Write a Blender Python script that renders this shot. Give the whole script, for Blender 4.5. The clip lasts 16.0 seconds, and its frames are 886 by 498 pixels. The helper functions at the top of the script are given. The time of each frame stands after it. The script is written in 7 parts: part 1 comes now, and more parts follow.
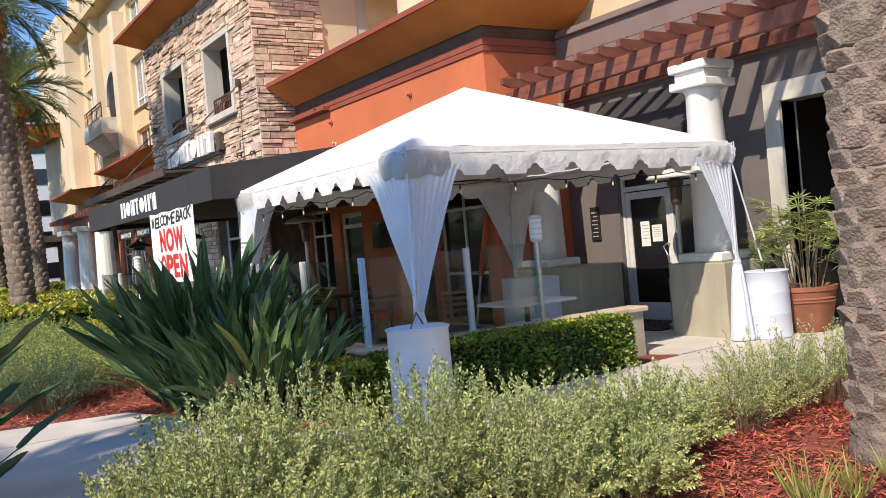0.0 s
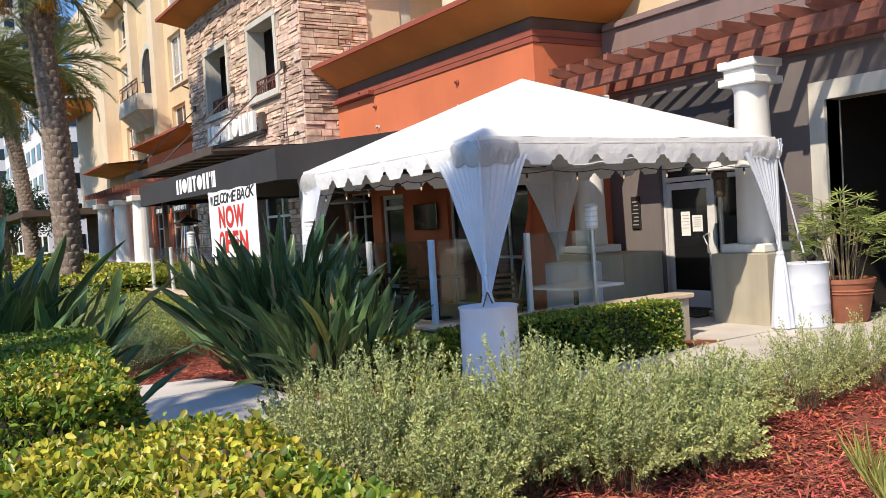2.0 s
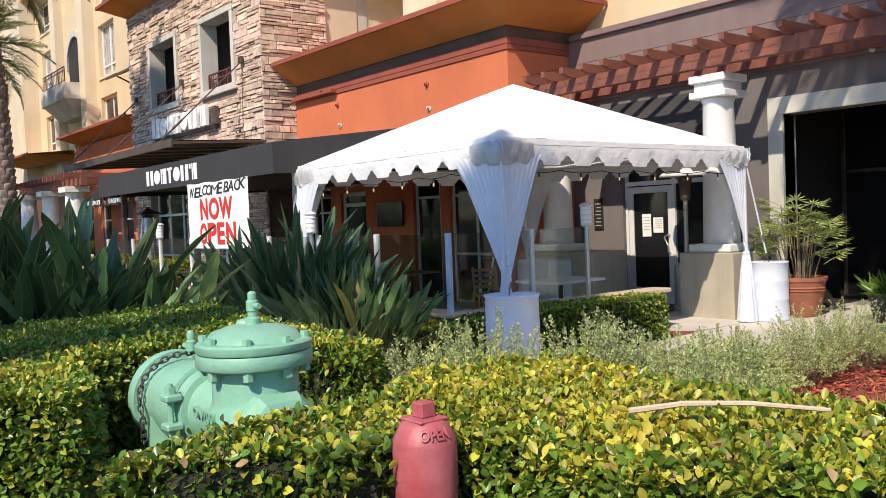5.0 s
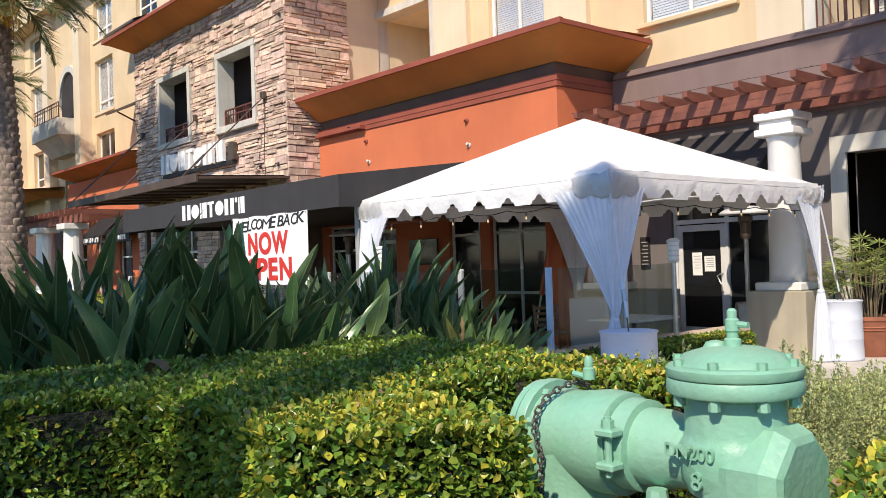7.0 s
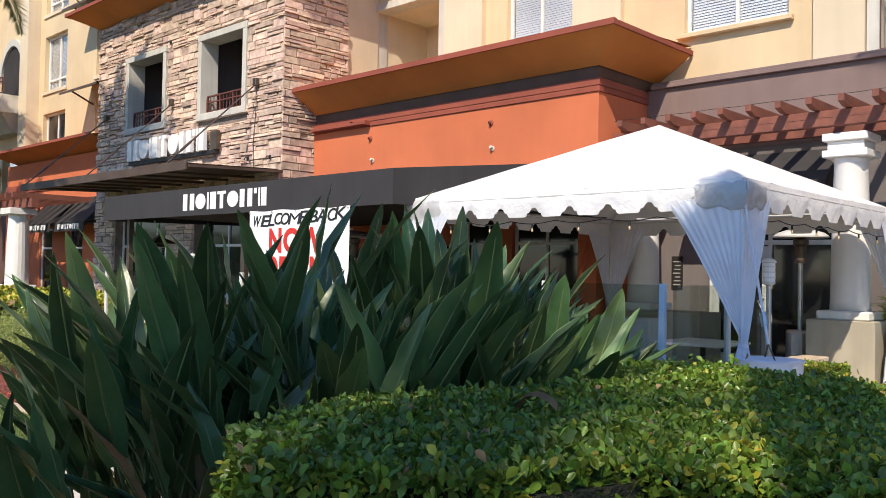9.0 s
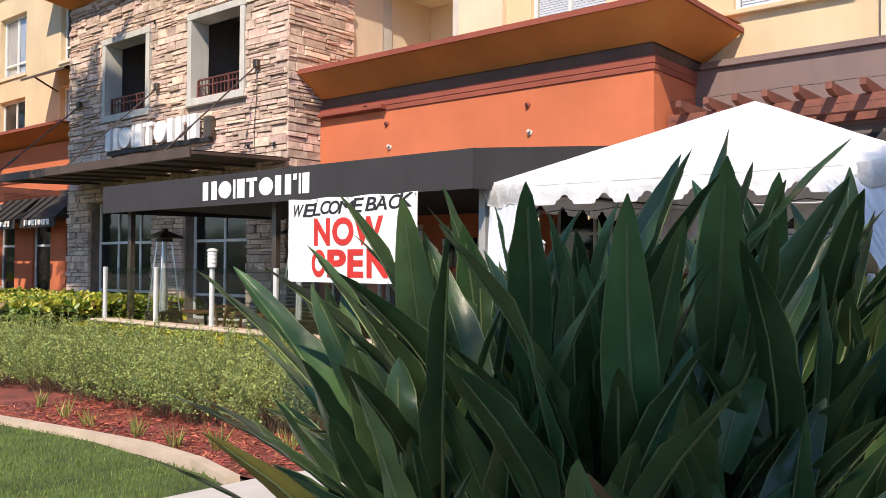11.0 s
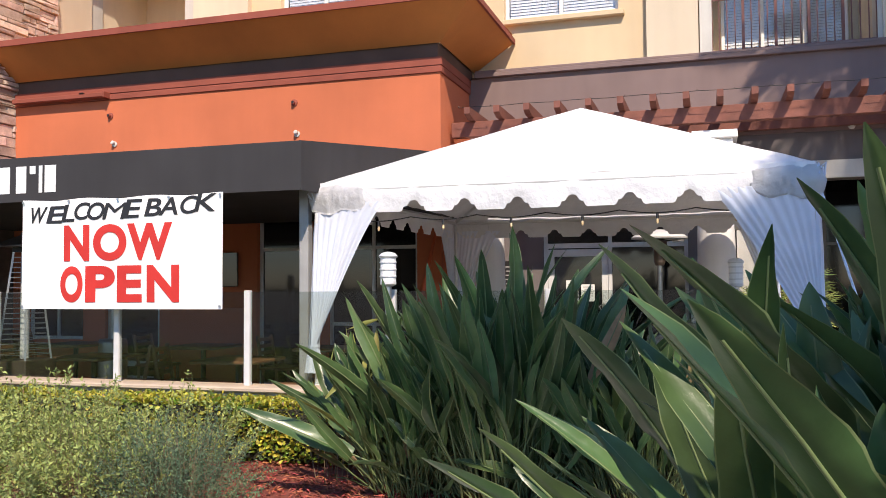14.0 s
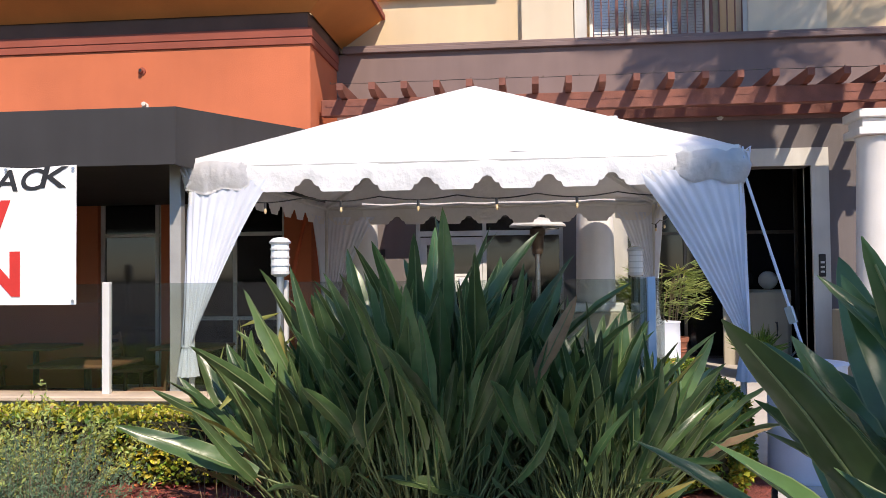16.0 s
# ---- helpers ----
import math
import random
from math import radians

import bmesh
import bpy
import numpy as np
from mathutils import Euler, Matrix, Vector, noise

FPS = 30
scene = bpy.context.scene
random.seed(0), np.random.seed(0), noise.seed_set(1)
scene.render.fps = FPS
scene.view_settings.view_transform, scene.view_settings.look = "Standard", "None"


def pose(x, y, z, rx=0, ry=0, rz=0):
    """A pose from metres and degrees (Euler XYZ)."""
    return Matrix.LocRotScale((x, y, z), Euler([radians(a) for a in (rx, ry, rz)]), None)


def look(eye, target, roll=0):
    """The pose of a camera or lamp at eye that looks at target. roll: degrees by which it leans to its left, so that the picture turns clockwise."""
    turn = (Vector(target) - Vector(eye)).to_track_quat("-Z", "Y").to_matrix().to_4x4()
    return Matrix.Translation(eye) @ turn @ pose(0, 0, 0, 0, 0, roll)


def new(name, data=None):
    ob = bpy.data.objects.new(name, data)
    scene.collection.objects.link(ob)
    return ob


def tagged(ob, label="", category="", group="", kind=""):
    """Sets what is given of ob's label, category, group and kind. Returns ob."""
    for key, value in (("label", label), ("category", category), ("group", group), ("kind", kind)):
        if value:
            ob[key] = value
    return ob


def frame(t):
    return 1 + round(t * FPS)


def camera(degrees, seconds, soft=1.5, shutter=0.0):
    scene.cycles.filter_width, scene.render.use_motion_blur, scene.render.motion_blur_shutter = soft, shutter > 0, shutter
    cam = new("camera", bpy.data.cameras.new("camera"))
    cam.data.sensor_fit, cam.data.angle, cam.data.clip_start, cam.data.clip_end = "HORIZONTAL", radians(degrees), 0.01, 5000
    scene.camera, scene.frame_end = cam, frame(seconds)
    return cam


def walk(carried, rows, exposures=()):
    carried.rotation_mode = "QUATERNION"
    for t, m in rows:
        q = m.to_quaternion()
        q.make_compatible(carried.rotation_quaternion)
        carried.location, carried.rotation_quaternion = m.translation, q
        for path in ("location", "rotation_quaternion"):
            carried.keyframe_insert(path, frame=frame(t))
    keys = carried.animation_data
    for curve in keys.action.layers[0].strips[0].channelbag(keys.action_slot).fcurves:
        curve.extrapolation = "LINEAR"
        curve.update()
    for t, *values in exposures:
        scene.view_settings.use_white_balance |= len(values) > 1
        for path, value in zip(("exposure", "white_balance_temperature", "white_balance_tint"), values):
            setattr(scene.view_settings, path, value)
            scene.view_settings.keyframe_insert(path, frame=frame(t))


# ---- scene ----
cam = camera(54.8, 16.0, soft=0.7)
PATH = [
    (0, (0.096, 0.993, 1.689), (1.195, 2.664, 1.664), -5.1),
    (0.5, (-0.11, 0.844, 1.704), (0.976, 2.523, 1.708), -4.0),
    (1, (-0.321, 0.838, 1.74), (0.561, 2.631, 1.651), -3.7),
    (1.5, (-0.487, 0.839, 1.745), (0.415, 2.621, 1.652), -3.2),
    (2, (-0.679, 0.839, 1.748), (0.39, 2.528, 1.685), -3.5),
    (2.5, (-0.901, 0.923, 1.748), (0.197, 2.594, 1.713), -3.3),
    (3, (-1.31, 0.955, 1.69), (-0.197, 2.613, 1.579), -3.6),
    (3.5, (-1.479, 0.979, 1.749), (-0.306, 2.588, 1.565), -5.2),
    (6, (-2.594, 1.448, 1.71), (-1.298, 2.972, 1.722), 0.3),
    (6.5, (-2.855, 1.873, 1.708), (-1.556, 3.393, 1.728), 0.8),
    (7, (-3.001, 2.346, 1.678), (-1.687, 3.854, 1.705), -1.9),
    (7.5, (-3.15, 2.914, 1.683), (-1.825, 4.412, 1.711), 1.0),
    (8, (-3.372, 3.407, 1.674), (-2.0, 4.861, 1.705), 0.8),
    (8.5, (-3.448, 3.968, 1.649), (-2.053, 5.401, 1.688), 0.1),
    (9, (-3.577, 4.496, 1.643), (-2.13, 5.875, 1.695), 1.1),
    (9.5, (-3.695, 4.996, 1.614), (-2.213, 6.338, 1.67), 1.0),
    (10, (-3.791, 5.559, 1.604), (-2.296, 6.886, 1.655), 0.7),
    (12.5, (-3.797, 7.833, 1.566), (-2.103, 8.894, 1.627), 0.1),
    (13, (-3.688, 8.216, 1.572), (-1.9, 9.111, 1.641), -0.1),
    (13.5, (-3.529, 8.593, 1.605), (-1.639, 9.245, 1.671), -0.3),
    (14, (-3.272, 8.978, 1.592), (-1.365, 9.573, 1.678), -0.4),
    (14.5, (-3.083, 9.333, 1.582), (-1.139, 9.793, 1.666), -0.7),
    (15, (-2.943, 9.619, 1.604), (-0.974, 9.961, 1.678), -0.9),
    (15.5, (-2.747, 9.717, 1.596), (-0.767, 9.992, 1.663), -0.7),
    (16, (-2.625, 9.792, 1.596), (-0.636, 9.998, 1.655), -0.6),
]
walk(cam, [(t, look(eye, target, roll)) for t, eye, target, roll in PATH], [(0, 0.3, 6500, 15), (9.5, 0.26, 6500, 15), (12.3, 0.38, 6500, 20), (13.5, 0.28, 6500, 20), (16, 0.28, 6500, 20)])
# ---- world, sun and exposure ----
SUN = Vector((-1.0, -0.49, 1.08)).normalized()
world = bpy.data.worlds.new("world")
scene.world = world
world.use_nodes = True
wn = world.node_tree
sky = wn.nodes.new("ShaderNodeTexSky")
sky.sky_type = 'NISHITA'
sky.sun_disc = False
sky.sun_elevation = math.asin(SUN.z)
sky.sun_rotation = math.atan2(SUN.x, SUN.y)
sky.dust_density = 0.2
sky.air_density = 1.15
sky.ozone_density = 6.0
sky_tint = wn.nodes.new("ShaderNodeHueSaturation")
sky_tint.inputs["Saturation"].default_value = 1.12
wn.links.new(sky.outputs[0], sky_tint.inputs["Color"])
wn.links.new(sky_tint.outputs[0], wn.nodes["Background"].inputs[0])
wn.nodes["Background"].inputs[1].default_value = 0.15
sun_data = bpy.data.lights.new("sun", 'SUN')
sun_data.energy = 4.7
sun_data.angle = radians(0.55)
sun_data.color = (1.0, 0.885, 0.69)
sun = new("sun", sun_data)
sun.matrix_world = look((-40, -20, 45), Vector((-40, -20, 45)) - SUN)


# ---- materials ----
def mat(name, col, rough=0.6, var=0.15, scale=6.0, fine=60.0, bump=0.2, metal=0.0, spec=0.5, col2=None, rand=0.0, isl=0.0, trans=0.0, stretch=(1, 1, 1), dist=0.01, streak=0.0):
    m = bpy.data.materials.new(name)
    m.use_nodes = True
    nt = m.node_tree
    N, L = nt.nodes, nt.links
    b = N["Principled BSDF"]
    b.inputs["Roughness"].default_value = rough
    b.inputs["Metallic"].default_value = metal
    b.inputs["Specular IOR Level"].default_value = spec
    tc = N.new("ShaderNodeTexCoord")
    mp = N.new("ShaderNodeMapping")
    mp.inputs["Scale"].default_value = stretch
    L.new(tc.outputs["Object"], mp.inputs[0])
    n1 = N.new("ShaderNodeTexNoise")
    n1.inputs["Scale"].default_value, n1.inputs["Detail"].default_value = scale, 5.0
    n2 = N.new("ShaderNodeTexNoise")
    n2.inputs["Scale"].default_value, n2.inputs["Detail"].default_value = fine, 3.0
    L.new(mp.outputs[0], n1.inputs[0])
    L.new(mp.outputs[0], n2.inputs[0])
    mix = N.new("ShaderNodeMix")
    mix.data_type = 'RGBA'
    c2 = col2 if col2 else tuple(c * (1 - var * 1.6) for c in col)
    mix.inputs["A"].default_value = (*c2, 1)
    mix.inputs["B"].default_value = (*[min(1, c * (1 + var * 0.5)) for c in col], 1)
    ramp = N.new("ShaderNodeMapRange")
    ramp.inputs[1].default_value, ramp.inputs[2].default_value = 0.3, 0.7
    L.new(n1.outputs[0], ramp.inputs[0])
    L.new(ramp.outputs[0], mix.inputs["Factor"])
    hsv = N.new("ShaderNodeHueSaturation")
    L.new(mix.outputs["Result"], hsv.inputs["Color"])
    val = N.new("ShaderNodeMapRange")
    val.inputs[3].default_value, val.inputs[4].default_value = 1 - var * 0.7, 1 + var * 0.7
    L.new(n2.outputs[0], val.inputs[0])
    last = val.outputs[0]
    if rand or isl:
        src = N.new("ShaderNodeObjectInfo").outputs["Random"] if rand else N.new("ShaderNodeNewGeometry").outputs["Random Per Island"]
        k = rand or isl
        r2 = N.new("ShaderNodeMapRange")
        r2.inputs[3].default_value, r2.inputs[4].default_value = 1 - k, 1 + k
        L.new(src, r2.inputs[0])
        mul = N.new("ShaderNodeMath")
        mul.operation = 'MULTIPLY'
        L.new(last, mul.inputs[0])
        L.new(r2.outputs[0], mul.inputs[1])
        last = mul.outputs[0]
        h = N.new("ShaderNodeMapRange")
        h.inputs[3].default_value, h.inputs[4].default_value = 0.5 - k * 0.05, 0.5 + k * 0.05
        wn2 = N.new("ShaderNodeTexWhiteNoise")
        wn2.noise_dimensions = '1D'
        L.new(src, wn2.inputs["W"])
        L.new(wn2.outputs["Value"], h.inputs[0])
        L.new(h.outputs[0], hsv.inputs["Hue"])
    if streak:
        ms = N.new("ShaderNodeMapping")
        ms.inputs["Scale"].default_value = (2.2, 2.2, 0.18)
        L.new(tc.outputs["Object"], ms.inputs[0])
        n3 = N.new("ShaderNodeTexNoise")
        n3.inputs["Scale"].default_value, n3.inputs["Detail"].default_value = 2.5, 6.0
        L.new(ms.outputs[0], n3.inputs[0])
        r3 = N.new("ShaderNodeMapRange")
        r3.inputs[1].default_value, r3.inputs[2].default_value = 0.35, 0.6
        r3.inputs[3].default_value, r3.inputs[4].default_value = 1 - streak, 1.0
        L.new(n3.outputs[0], r3.inputs[0])
        mul2 = N.new("ShaderNodeMath")
        mul2.operation = 'MULTIPLY'
        L.new(last, mul2.inputs[0])
        L.new(r3.outputs[0], mul2.inputs[1])
        last = mul2.outputs[0]
    L.new(last, hsv.inputs["Value"])
    L.new(hsv.outputs[0], b.inputs["Base Color"])
    if bump:
        bp = N.new("ShaderNodeBump")
        bp.inputs["Strength"].default_value, bp.inputs["Distance"].default_value = bump, dist
        L.new(n2.outputs[0], bp.inputs["Height"])
        L.new(bp.outputs[0], b.inputs["Normal"])
    if trans:
        tr = N.new("ShaderNodeBsdfTranslucent")
        L.new(hsv.outputs[0], tr.inputs[0])
        ms2 = N.new("ShaderNodeMixShader")
        ms2.inputs[0].default_value = trans
        L.new(b.outputs[0], ms2.inputs[1])
        L.new(tr.outputs[0], ms2.inputs[2])
        L.new(ms2.outputs[0], N["Material Output"].inputs[0])
    return m


def glass_mat(name, tint, ior=1.45, rough=0.0):
    m = bpy.data.materials.new(name)
    m.use_nodes = True
    N, L = m.node_tree.nodes, m.node_tree.links
    N.remove(N["Principled BSDF"])
    t, g, lw, mx = N.new("ShaderNodeBsdfTransparent"), N.new("ShaderNodeBsdfGlossy"), N.new("ShaderNodeLayerWeight"), N.new("ShaderNodeMixShader")
    pw, f = N.new("ShaderNodeMath"), N.new("ShaderNodeMapRange")
    pw.operation, pw.inputs[1].default_value = 'POWER', 4.0
    L.new(lw.outputs["Facing"], pw.inputs[0])
    L.new(pw.outputs[0], f.inputs[0])
    f.inputs[3].default_value, f.inputs[4].default_value = 0.075, 0.75
    t.inputs[0].default_value = (*tint, 1)
    g.inputs["Roughness"].default_value = rough
    L.new(f.outputs[0], mx.inputs[0])
    L.new(t.outputs[0], mx.inputs[1])
    L.new(g.outputs[0], mx.inputs[2])
    L.new(mx.outputs[0], N["Material Output"].inputs[0])
    return m


M = dict(
    concrete=mat("concrete", (0.58, 0.54, 0.49), 0.85, 0.12, 1.3, 90, 0.25),
    cap=mat("tan_cap", (0.58, 0.46, 0.34), 0.8, 0.12, 3, 90, 0.3),
    soil=mat("soil", (0.09, 0.065, 0.045), 0.95, 0.3, 2, 40, 0.6),
    mulch=mat("red_mulch", (0.30, 0.075, 0.05), 0.9, 0.35, 3, 45, 1.0, col2=(0.13, 0.04, 0.03), dist=0.03),
    chip=mat("mulch_chip", (0.47, 0.125, 0.07), 0.85, 0.3, 9, 90, 0.3, isl=0.55, col2=(0.24, 0.07, 0.045)),
    lawn=mat("lawn", (0.11, 0.16, 0.035), 0.9, 0.3, 2, 80, 0.8, dist=0.03),
    blade=mat("grass_blade", (0.17, 0.25, 0.05), 0.7, 0.2, 3, 60, 0.0, isl=0.3, trans=0.25),
    asphalt=mat("asphalt", (0.055, 0.055, 0.055), 0.9, 0.25, 1, 80, 0.5),
    red=mat("red_stucco", (0.60, 0.165, 0.07), 0.85, 0.10, 0.7, 120, 0.35, streak=0.025),
    redtrim=mat("dark_red_trim", (0.30, 0.075, 0.045), 0.8, 0.12, 1.5, 90, 0.25),
    soffit=mat("orange_soffit", (0.60, 0.215, 0.045), 0.75, 0.12, 0.9, 60, 0.15, streak=0.03),
    # brown darkened by shade: eave shadow on the frieze, dim far ground floor
    frieze=mat("shaded_brown", (0.13, 0.07, 0.05), 0.85, 0.15, 2, 60, 0.2),
    brown=mat("mauve_brown_stucco", (0.235, 0.165, 0.15), 0.88, 0.10, 0.8, 120, 0.3, streak=0.05),
    grey=mat("grey_stucco", (0.16, 0.142, 0.14), 0.88, 0.10, 0.8, 120, 0.3, streak=0.08),
    beige=mat("beige_stucco", (0.68, 0.53, 0.33), 0.88, 0.08, 0.7, 120, 0.3, streak=0.03),
    cream=mat("cream_stucco", (0.70, 0.59, 0.43), 0.88, 0.08, 0.7, 120, 0.3, streak=0.04),
    cement=mat("cement_trim", (0.60, 0.58, 0.52), 0.85, 0.10, 1.5, 90, 0.25, streak=0.12),
    white=mat("white_paint", (0.78, 0.77, 0.74), 0.6, 0.06, 2, 60, 0.08, streak=0.06),
    plinth=mat("plinth_stucco", (0.44, 0.40, 0.31), 0.9, 0.10, 1.2, 110, 0.35, streak=0.1),
    pergola=mat("pergola_wood", (0.215, 0.075, 0.05), 0.7, 0.2, 4, 60, 0.25, stretch=(0.4, 1, 1)),
    awning=mat("black_awning", (0.038, 0.036, 0.038), 0.8, 0.12, 1.2, 200, 0.1, streak=0.1),
    canopy=mat("canopy_metal", (0.095, 0.065, 0.05), 0.55, 0.2, 2, 60, 0.1),
    stone=mat("ledge_stone", (0.68, 0.515, 0.41), 0.9, 0.25, 7, 55, 0.8, col2=(0.48, 0.355, 0.285), rand=0.3, dist=0.02),
    stone2=mat("ledge_stone_far", (0.68, 0.515, 0.41), 0.9, 0.25, 7, 55, 0.8, col2=(0.48, 0.355, 0.285), isl=0.3, dist=0.02),
    joint=mat("stone_joint", (0.22, 0.175, 0.15), 0.95, 0.2, 5, 60, 0.4),
    dark=mat("dark_glazing", (0.012, 0.013, 0.015), 0.06, 0.1, 1, 3, 0.0, spec=0.6),
    blind=mat("window_blind", (0.80, 0.79, 0.77), 0.5, 0.1, 2, 40, 0.05),
    # near-black so that rooms and recesses read as unlit
    inner=mat("painted_interior_shade", (0.035, 0.03, 0.028), 0.9, 0.2, 1, 40, 0.1),
    rail=mat("brown_railing", (0.15, 0.05, 0.038), 0.55, 0.12, 5, 60, 0.05),
    alu=mat("white_aluminium", (0.66, 0.66, 0.65), 0.4, 0.06, 4, 60, 0.03),
    steel=mat("brushed_steel", (0.55, 0.55, 0.55), 0.35, 0.1, 10, 120, 0.05, metal=0.9),
    bronze=mat("bronze_steel", (0.16, 0.125, 0.10), 0.4, 0.15, 6, 80, 0.05, metal=0.7),
    black=mat("black_metal", (0.02, 0.02, 0.021), 0.5, 0.15, 5, 60, 0.05),
    tent=mat("white_vinyl", (0.80, 0.805, 0.815), 0.55, 0.07, 1.6, 11, 0.35, trans=0.03, dist=0.04),
    drape=mat("white_drape", (0.78, 0.83, 0.93), 0.8, 0.05, 3, 90, 0.12, trans=0.22),
    banner=mat("white_banner", (0.90, 0.89, 0.87), 0.6, 0.03, 2, 10, 0.2, dist=0.02),
    banred=mat("banner_red", (0.62, 0.035, 0.025), 0.6, 0.08, 4, 60, 0.05),
    banblk=mat("banner_black", (0.022, 0.022, 0.024), 0.6, 0.1, 4, 60, 0.05),
    sign=mat("sign_white", (0.85, 0.85, 0.84), 0.5, 0.04, 3, 60, 0.03),
    paper=mat("paper", (0.80, 0.80, 0.78), 0.8, 0.05, 8, 60, 0.0),
    vgreen=mat("pale_green_paint", (0.20, 0.44, 0.30), 0.42, 0.14, 7, 45, 0.25, col2=(0.25, 0.47, 0.35), streak=0.12),
    vred=mat("faded_red_paint", (0.36, 0.045, 0.06), 0.5, 0.18, 8, 45, 0.25, col2=(0.46, 0.14, 0.15), streak=0.12),
    rust=mat("rusty_chain", (0.12, 0.11, 0.10), 0.6, 0.3, 20, 90, 0.4, metal=0.5),
    terra=mat("terracotta", (0.34, 0.125, 0.07), 0.8, 0.15, 4, 60, 0.2, streak=0.12),
    orange=mat("orange_pole", (0.55, 0.10, 0.03), 0.5, 0.1, 5, 60, 0.05),
    bark=mat("palm_bark", (0.30, 0.235, 0.185), 0.95, 0.3, 9, 50, 0.8, col2=(0.17, 0.13, 0.105), rand=0.18, dist=0.03),
    bark2=mat("palm_bark_far", (0.27, 0.21, 0.165), 0.95, 0.3, 9, 50, 0.8, col2=(0.14, 0.11, 0.09), isl=0.25, dist=0.03),
    frond=mat("palm_frond", (0.175, 0.22, 0.085), 0.5, 0.2, 2, 40, 0.0, isl=0.25, trans=0.3),
    dates=mat("date_cluster", (0.62, 0.33, 0.03), 0.6, 0.2, 5, 60, 0.0, isl=0.3),
    bop=mat("paradise_leaf", (0.085, 0.158, 0.054), 0.31, 0.26, 5, 34, 0.2, spec=0.5, rand=0.42, trans=0.16, stretch=(1, 1, 1)),
    bopy=mat("paradise_leaf_yellowed", (0.30, 0.27, 0.06), 0.5, 0.3, 3, 30, 0.12, rand=0.3, trans=0.16),
    boprib=mat("leaf_midrib", (0.17, 0.225, 0.09), 0.5, 0.2, 3, 30, 0.0),
    dead=mat("dead_leaf", (0.33, 0.22, 0.11), 0.8, 0.3, 6, 40, 0.2, rand=0.2),
    hedge=mat("hedge_leaf", (0.175, 0.26, 0.032), 0.34, 0.35, 1.1, 12, 0.0, isl=0.5, col2=(0.08, 0.155, 0.022), trans=0.25),
    # golden leaf colour, also used to paint sunlit tops
    hedgey=mat("hedge_leaf_golden", (0.50, 0.43, 0.05), 0.42, 0.3, 2.3, 12, 0.0, isl=0.45, col2=(0.29, 0.33, 0.035), trans=0.25),
    # near-black: shade between the leaves is put into this colour
    hedgecore=mat("hedge_shaded_twigs", (0.032, 0.034, 0.016), 0.95, 0.4, 8, 50, 0.8, dist=0.05),
    olive=mat("sage_leaf", (0.50, 0.53, 0.20), 0.7, 0.25, 1.5, 12, 0.0, isl=0.4, col2=(0.31, 0.38, 0.18), trans=0.3),
    rosem=mat("rosemary_leaf", (0.16, 0.24, 0.12), 0.7, 0.25, 2, 12, 0.0, isl=0.4, col2=(0.07, 0.13, 0.075), trans=0.2),
    row=mat("grevillea_leaf", (0.42, 0.46, 0.13), 0.7, 0.3, 1.2, 12, 0.0, isl=0.45, col2=(0.19, 0.27, 0.09), trans=0.3),
    twig=mat("twig", (0.22, 0.17, 0.10), 0.9, 0.3, 10, 60, 0.2),
    tuft=mat("striped_grass", (0.36, 0.38, 0.10), 0.6, 0.2, 3, 40, 0.0, isl=0.4, trans=0.25),
    tree=mat("tree_leaf", (0.10, 0.17, 0.055), 0.6, 0.3, 0.6, 8, 0.0, isl=0.4, trans=0.25),
    farwhite=mat("far_white_wall", (0.72, 0.72, 0.72), 0.8, 0.05, 0.2, 6, 0.0),
    bulb=mat("bulb_glass", (0.75, 0.55, 0.30), 0.15, 0.1, 5, 40, 0.0),
    table=mat("grey_table", (0.36, 0.36, 0.35), 0.4, 0.08, 4, 60, 0.05),
    wood=mat("brown_wood", (0.20, 0.10, 0.05), 0.5, 0.2, 4, 60, 0.15),
    skyblue=mat("pale_blue_pipe", (0.42, 0.55, 0.68), 0.5, 0.06, 4, 50, 0.03),
)
M["glass"] = glass_mat("clear_glass", (0.80, 0.85, 0.83), 1.4)
M["pane"] = glass_mat("window_pane", (0.95, 0.96, 0.97), 1.4)


# ---- mesh helpers ----
def link(name, bm, material, parent=None, label="", smooth=False):
    me = bpy.data.meshes.new(name)
    if smooth:
        for f in bm.faces:
            f.smooth = True
    bm.to_mesh(me)
    bm.free()
    for m_ in (material if isinstance(material, (list, tuple)) else [material]):
        me.materials.append(m_)
    ob = new(name, me)
    if parent is not None:
        ob.parent = parent
    if label:
        ob["label"] = label
    return ob


part = link


def thing(name, label, category, loc=(0, 0, 0), group="", kind=""):
    ob = new(name)
    ob.empty_display_size = 0.1
    ob.location = loc
    return tagged(ob, label, category, group, kind)


def B():
    return bmesh.new()


def box(bm, x0, x1, y0, y1, z0, z1, bev=0.0):
    r = bmesh.ops.create_cube(bm, size=1.0)
    vs = r["verts"]
    for v in vs:
        v.co = Vector((x0 + (v.co.x + .5) * (x1 - x0), y0 + (v.co.y + .5) * (y1 - y0), z0 + (v.co.z + .5) * (z1 - z0)))
    if bev:
        es = list({e for v in vs for e in v.link_edges})
        bmesh.ops.bevel(bm, geom=es, offset=bev, segments=1, affect='EDGES')
    return bm


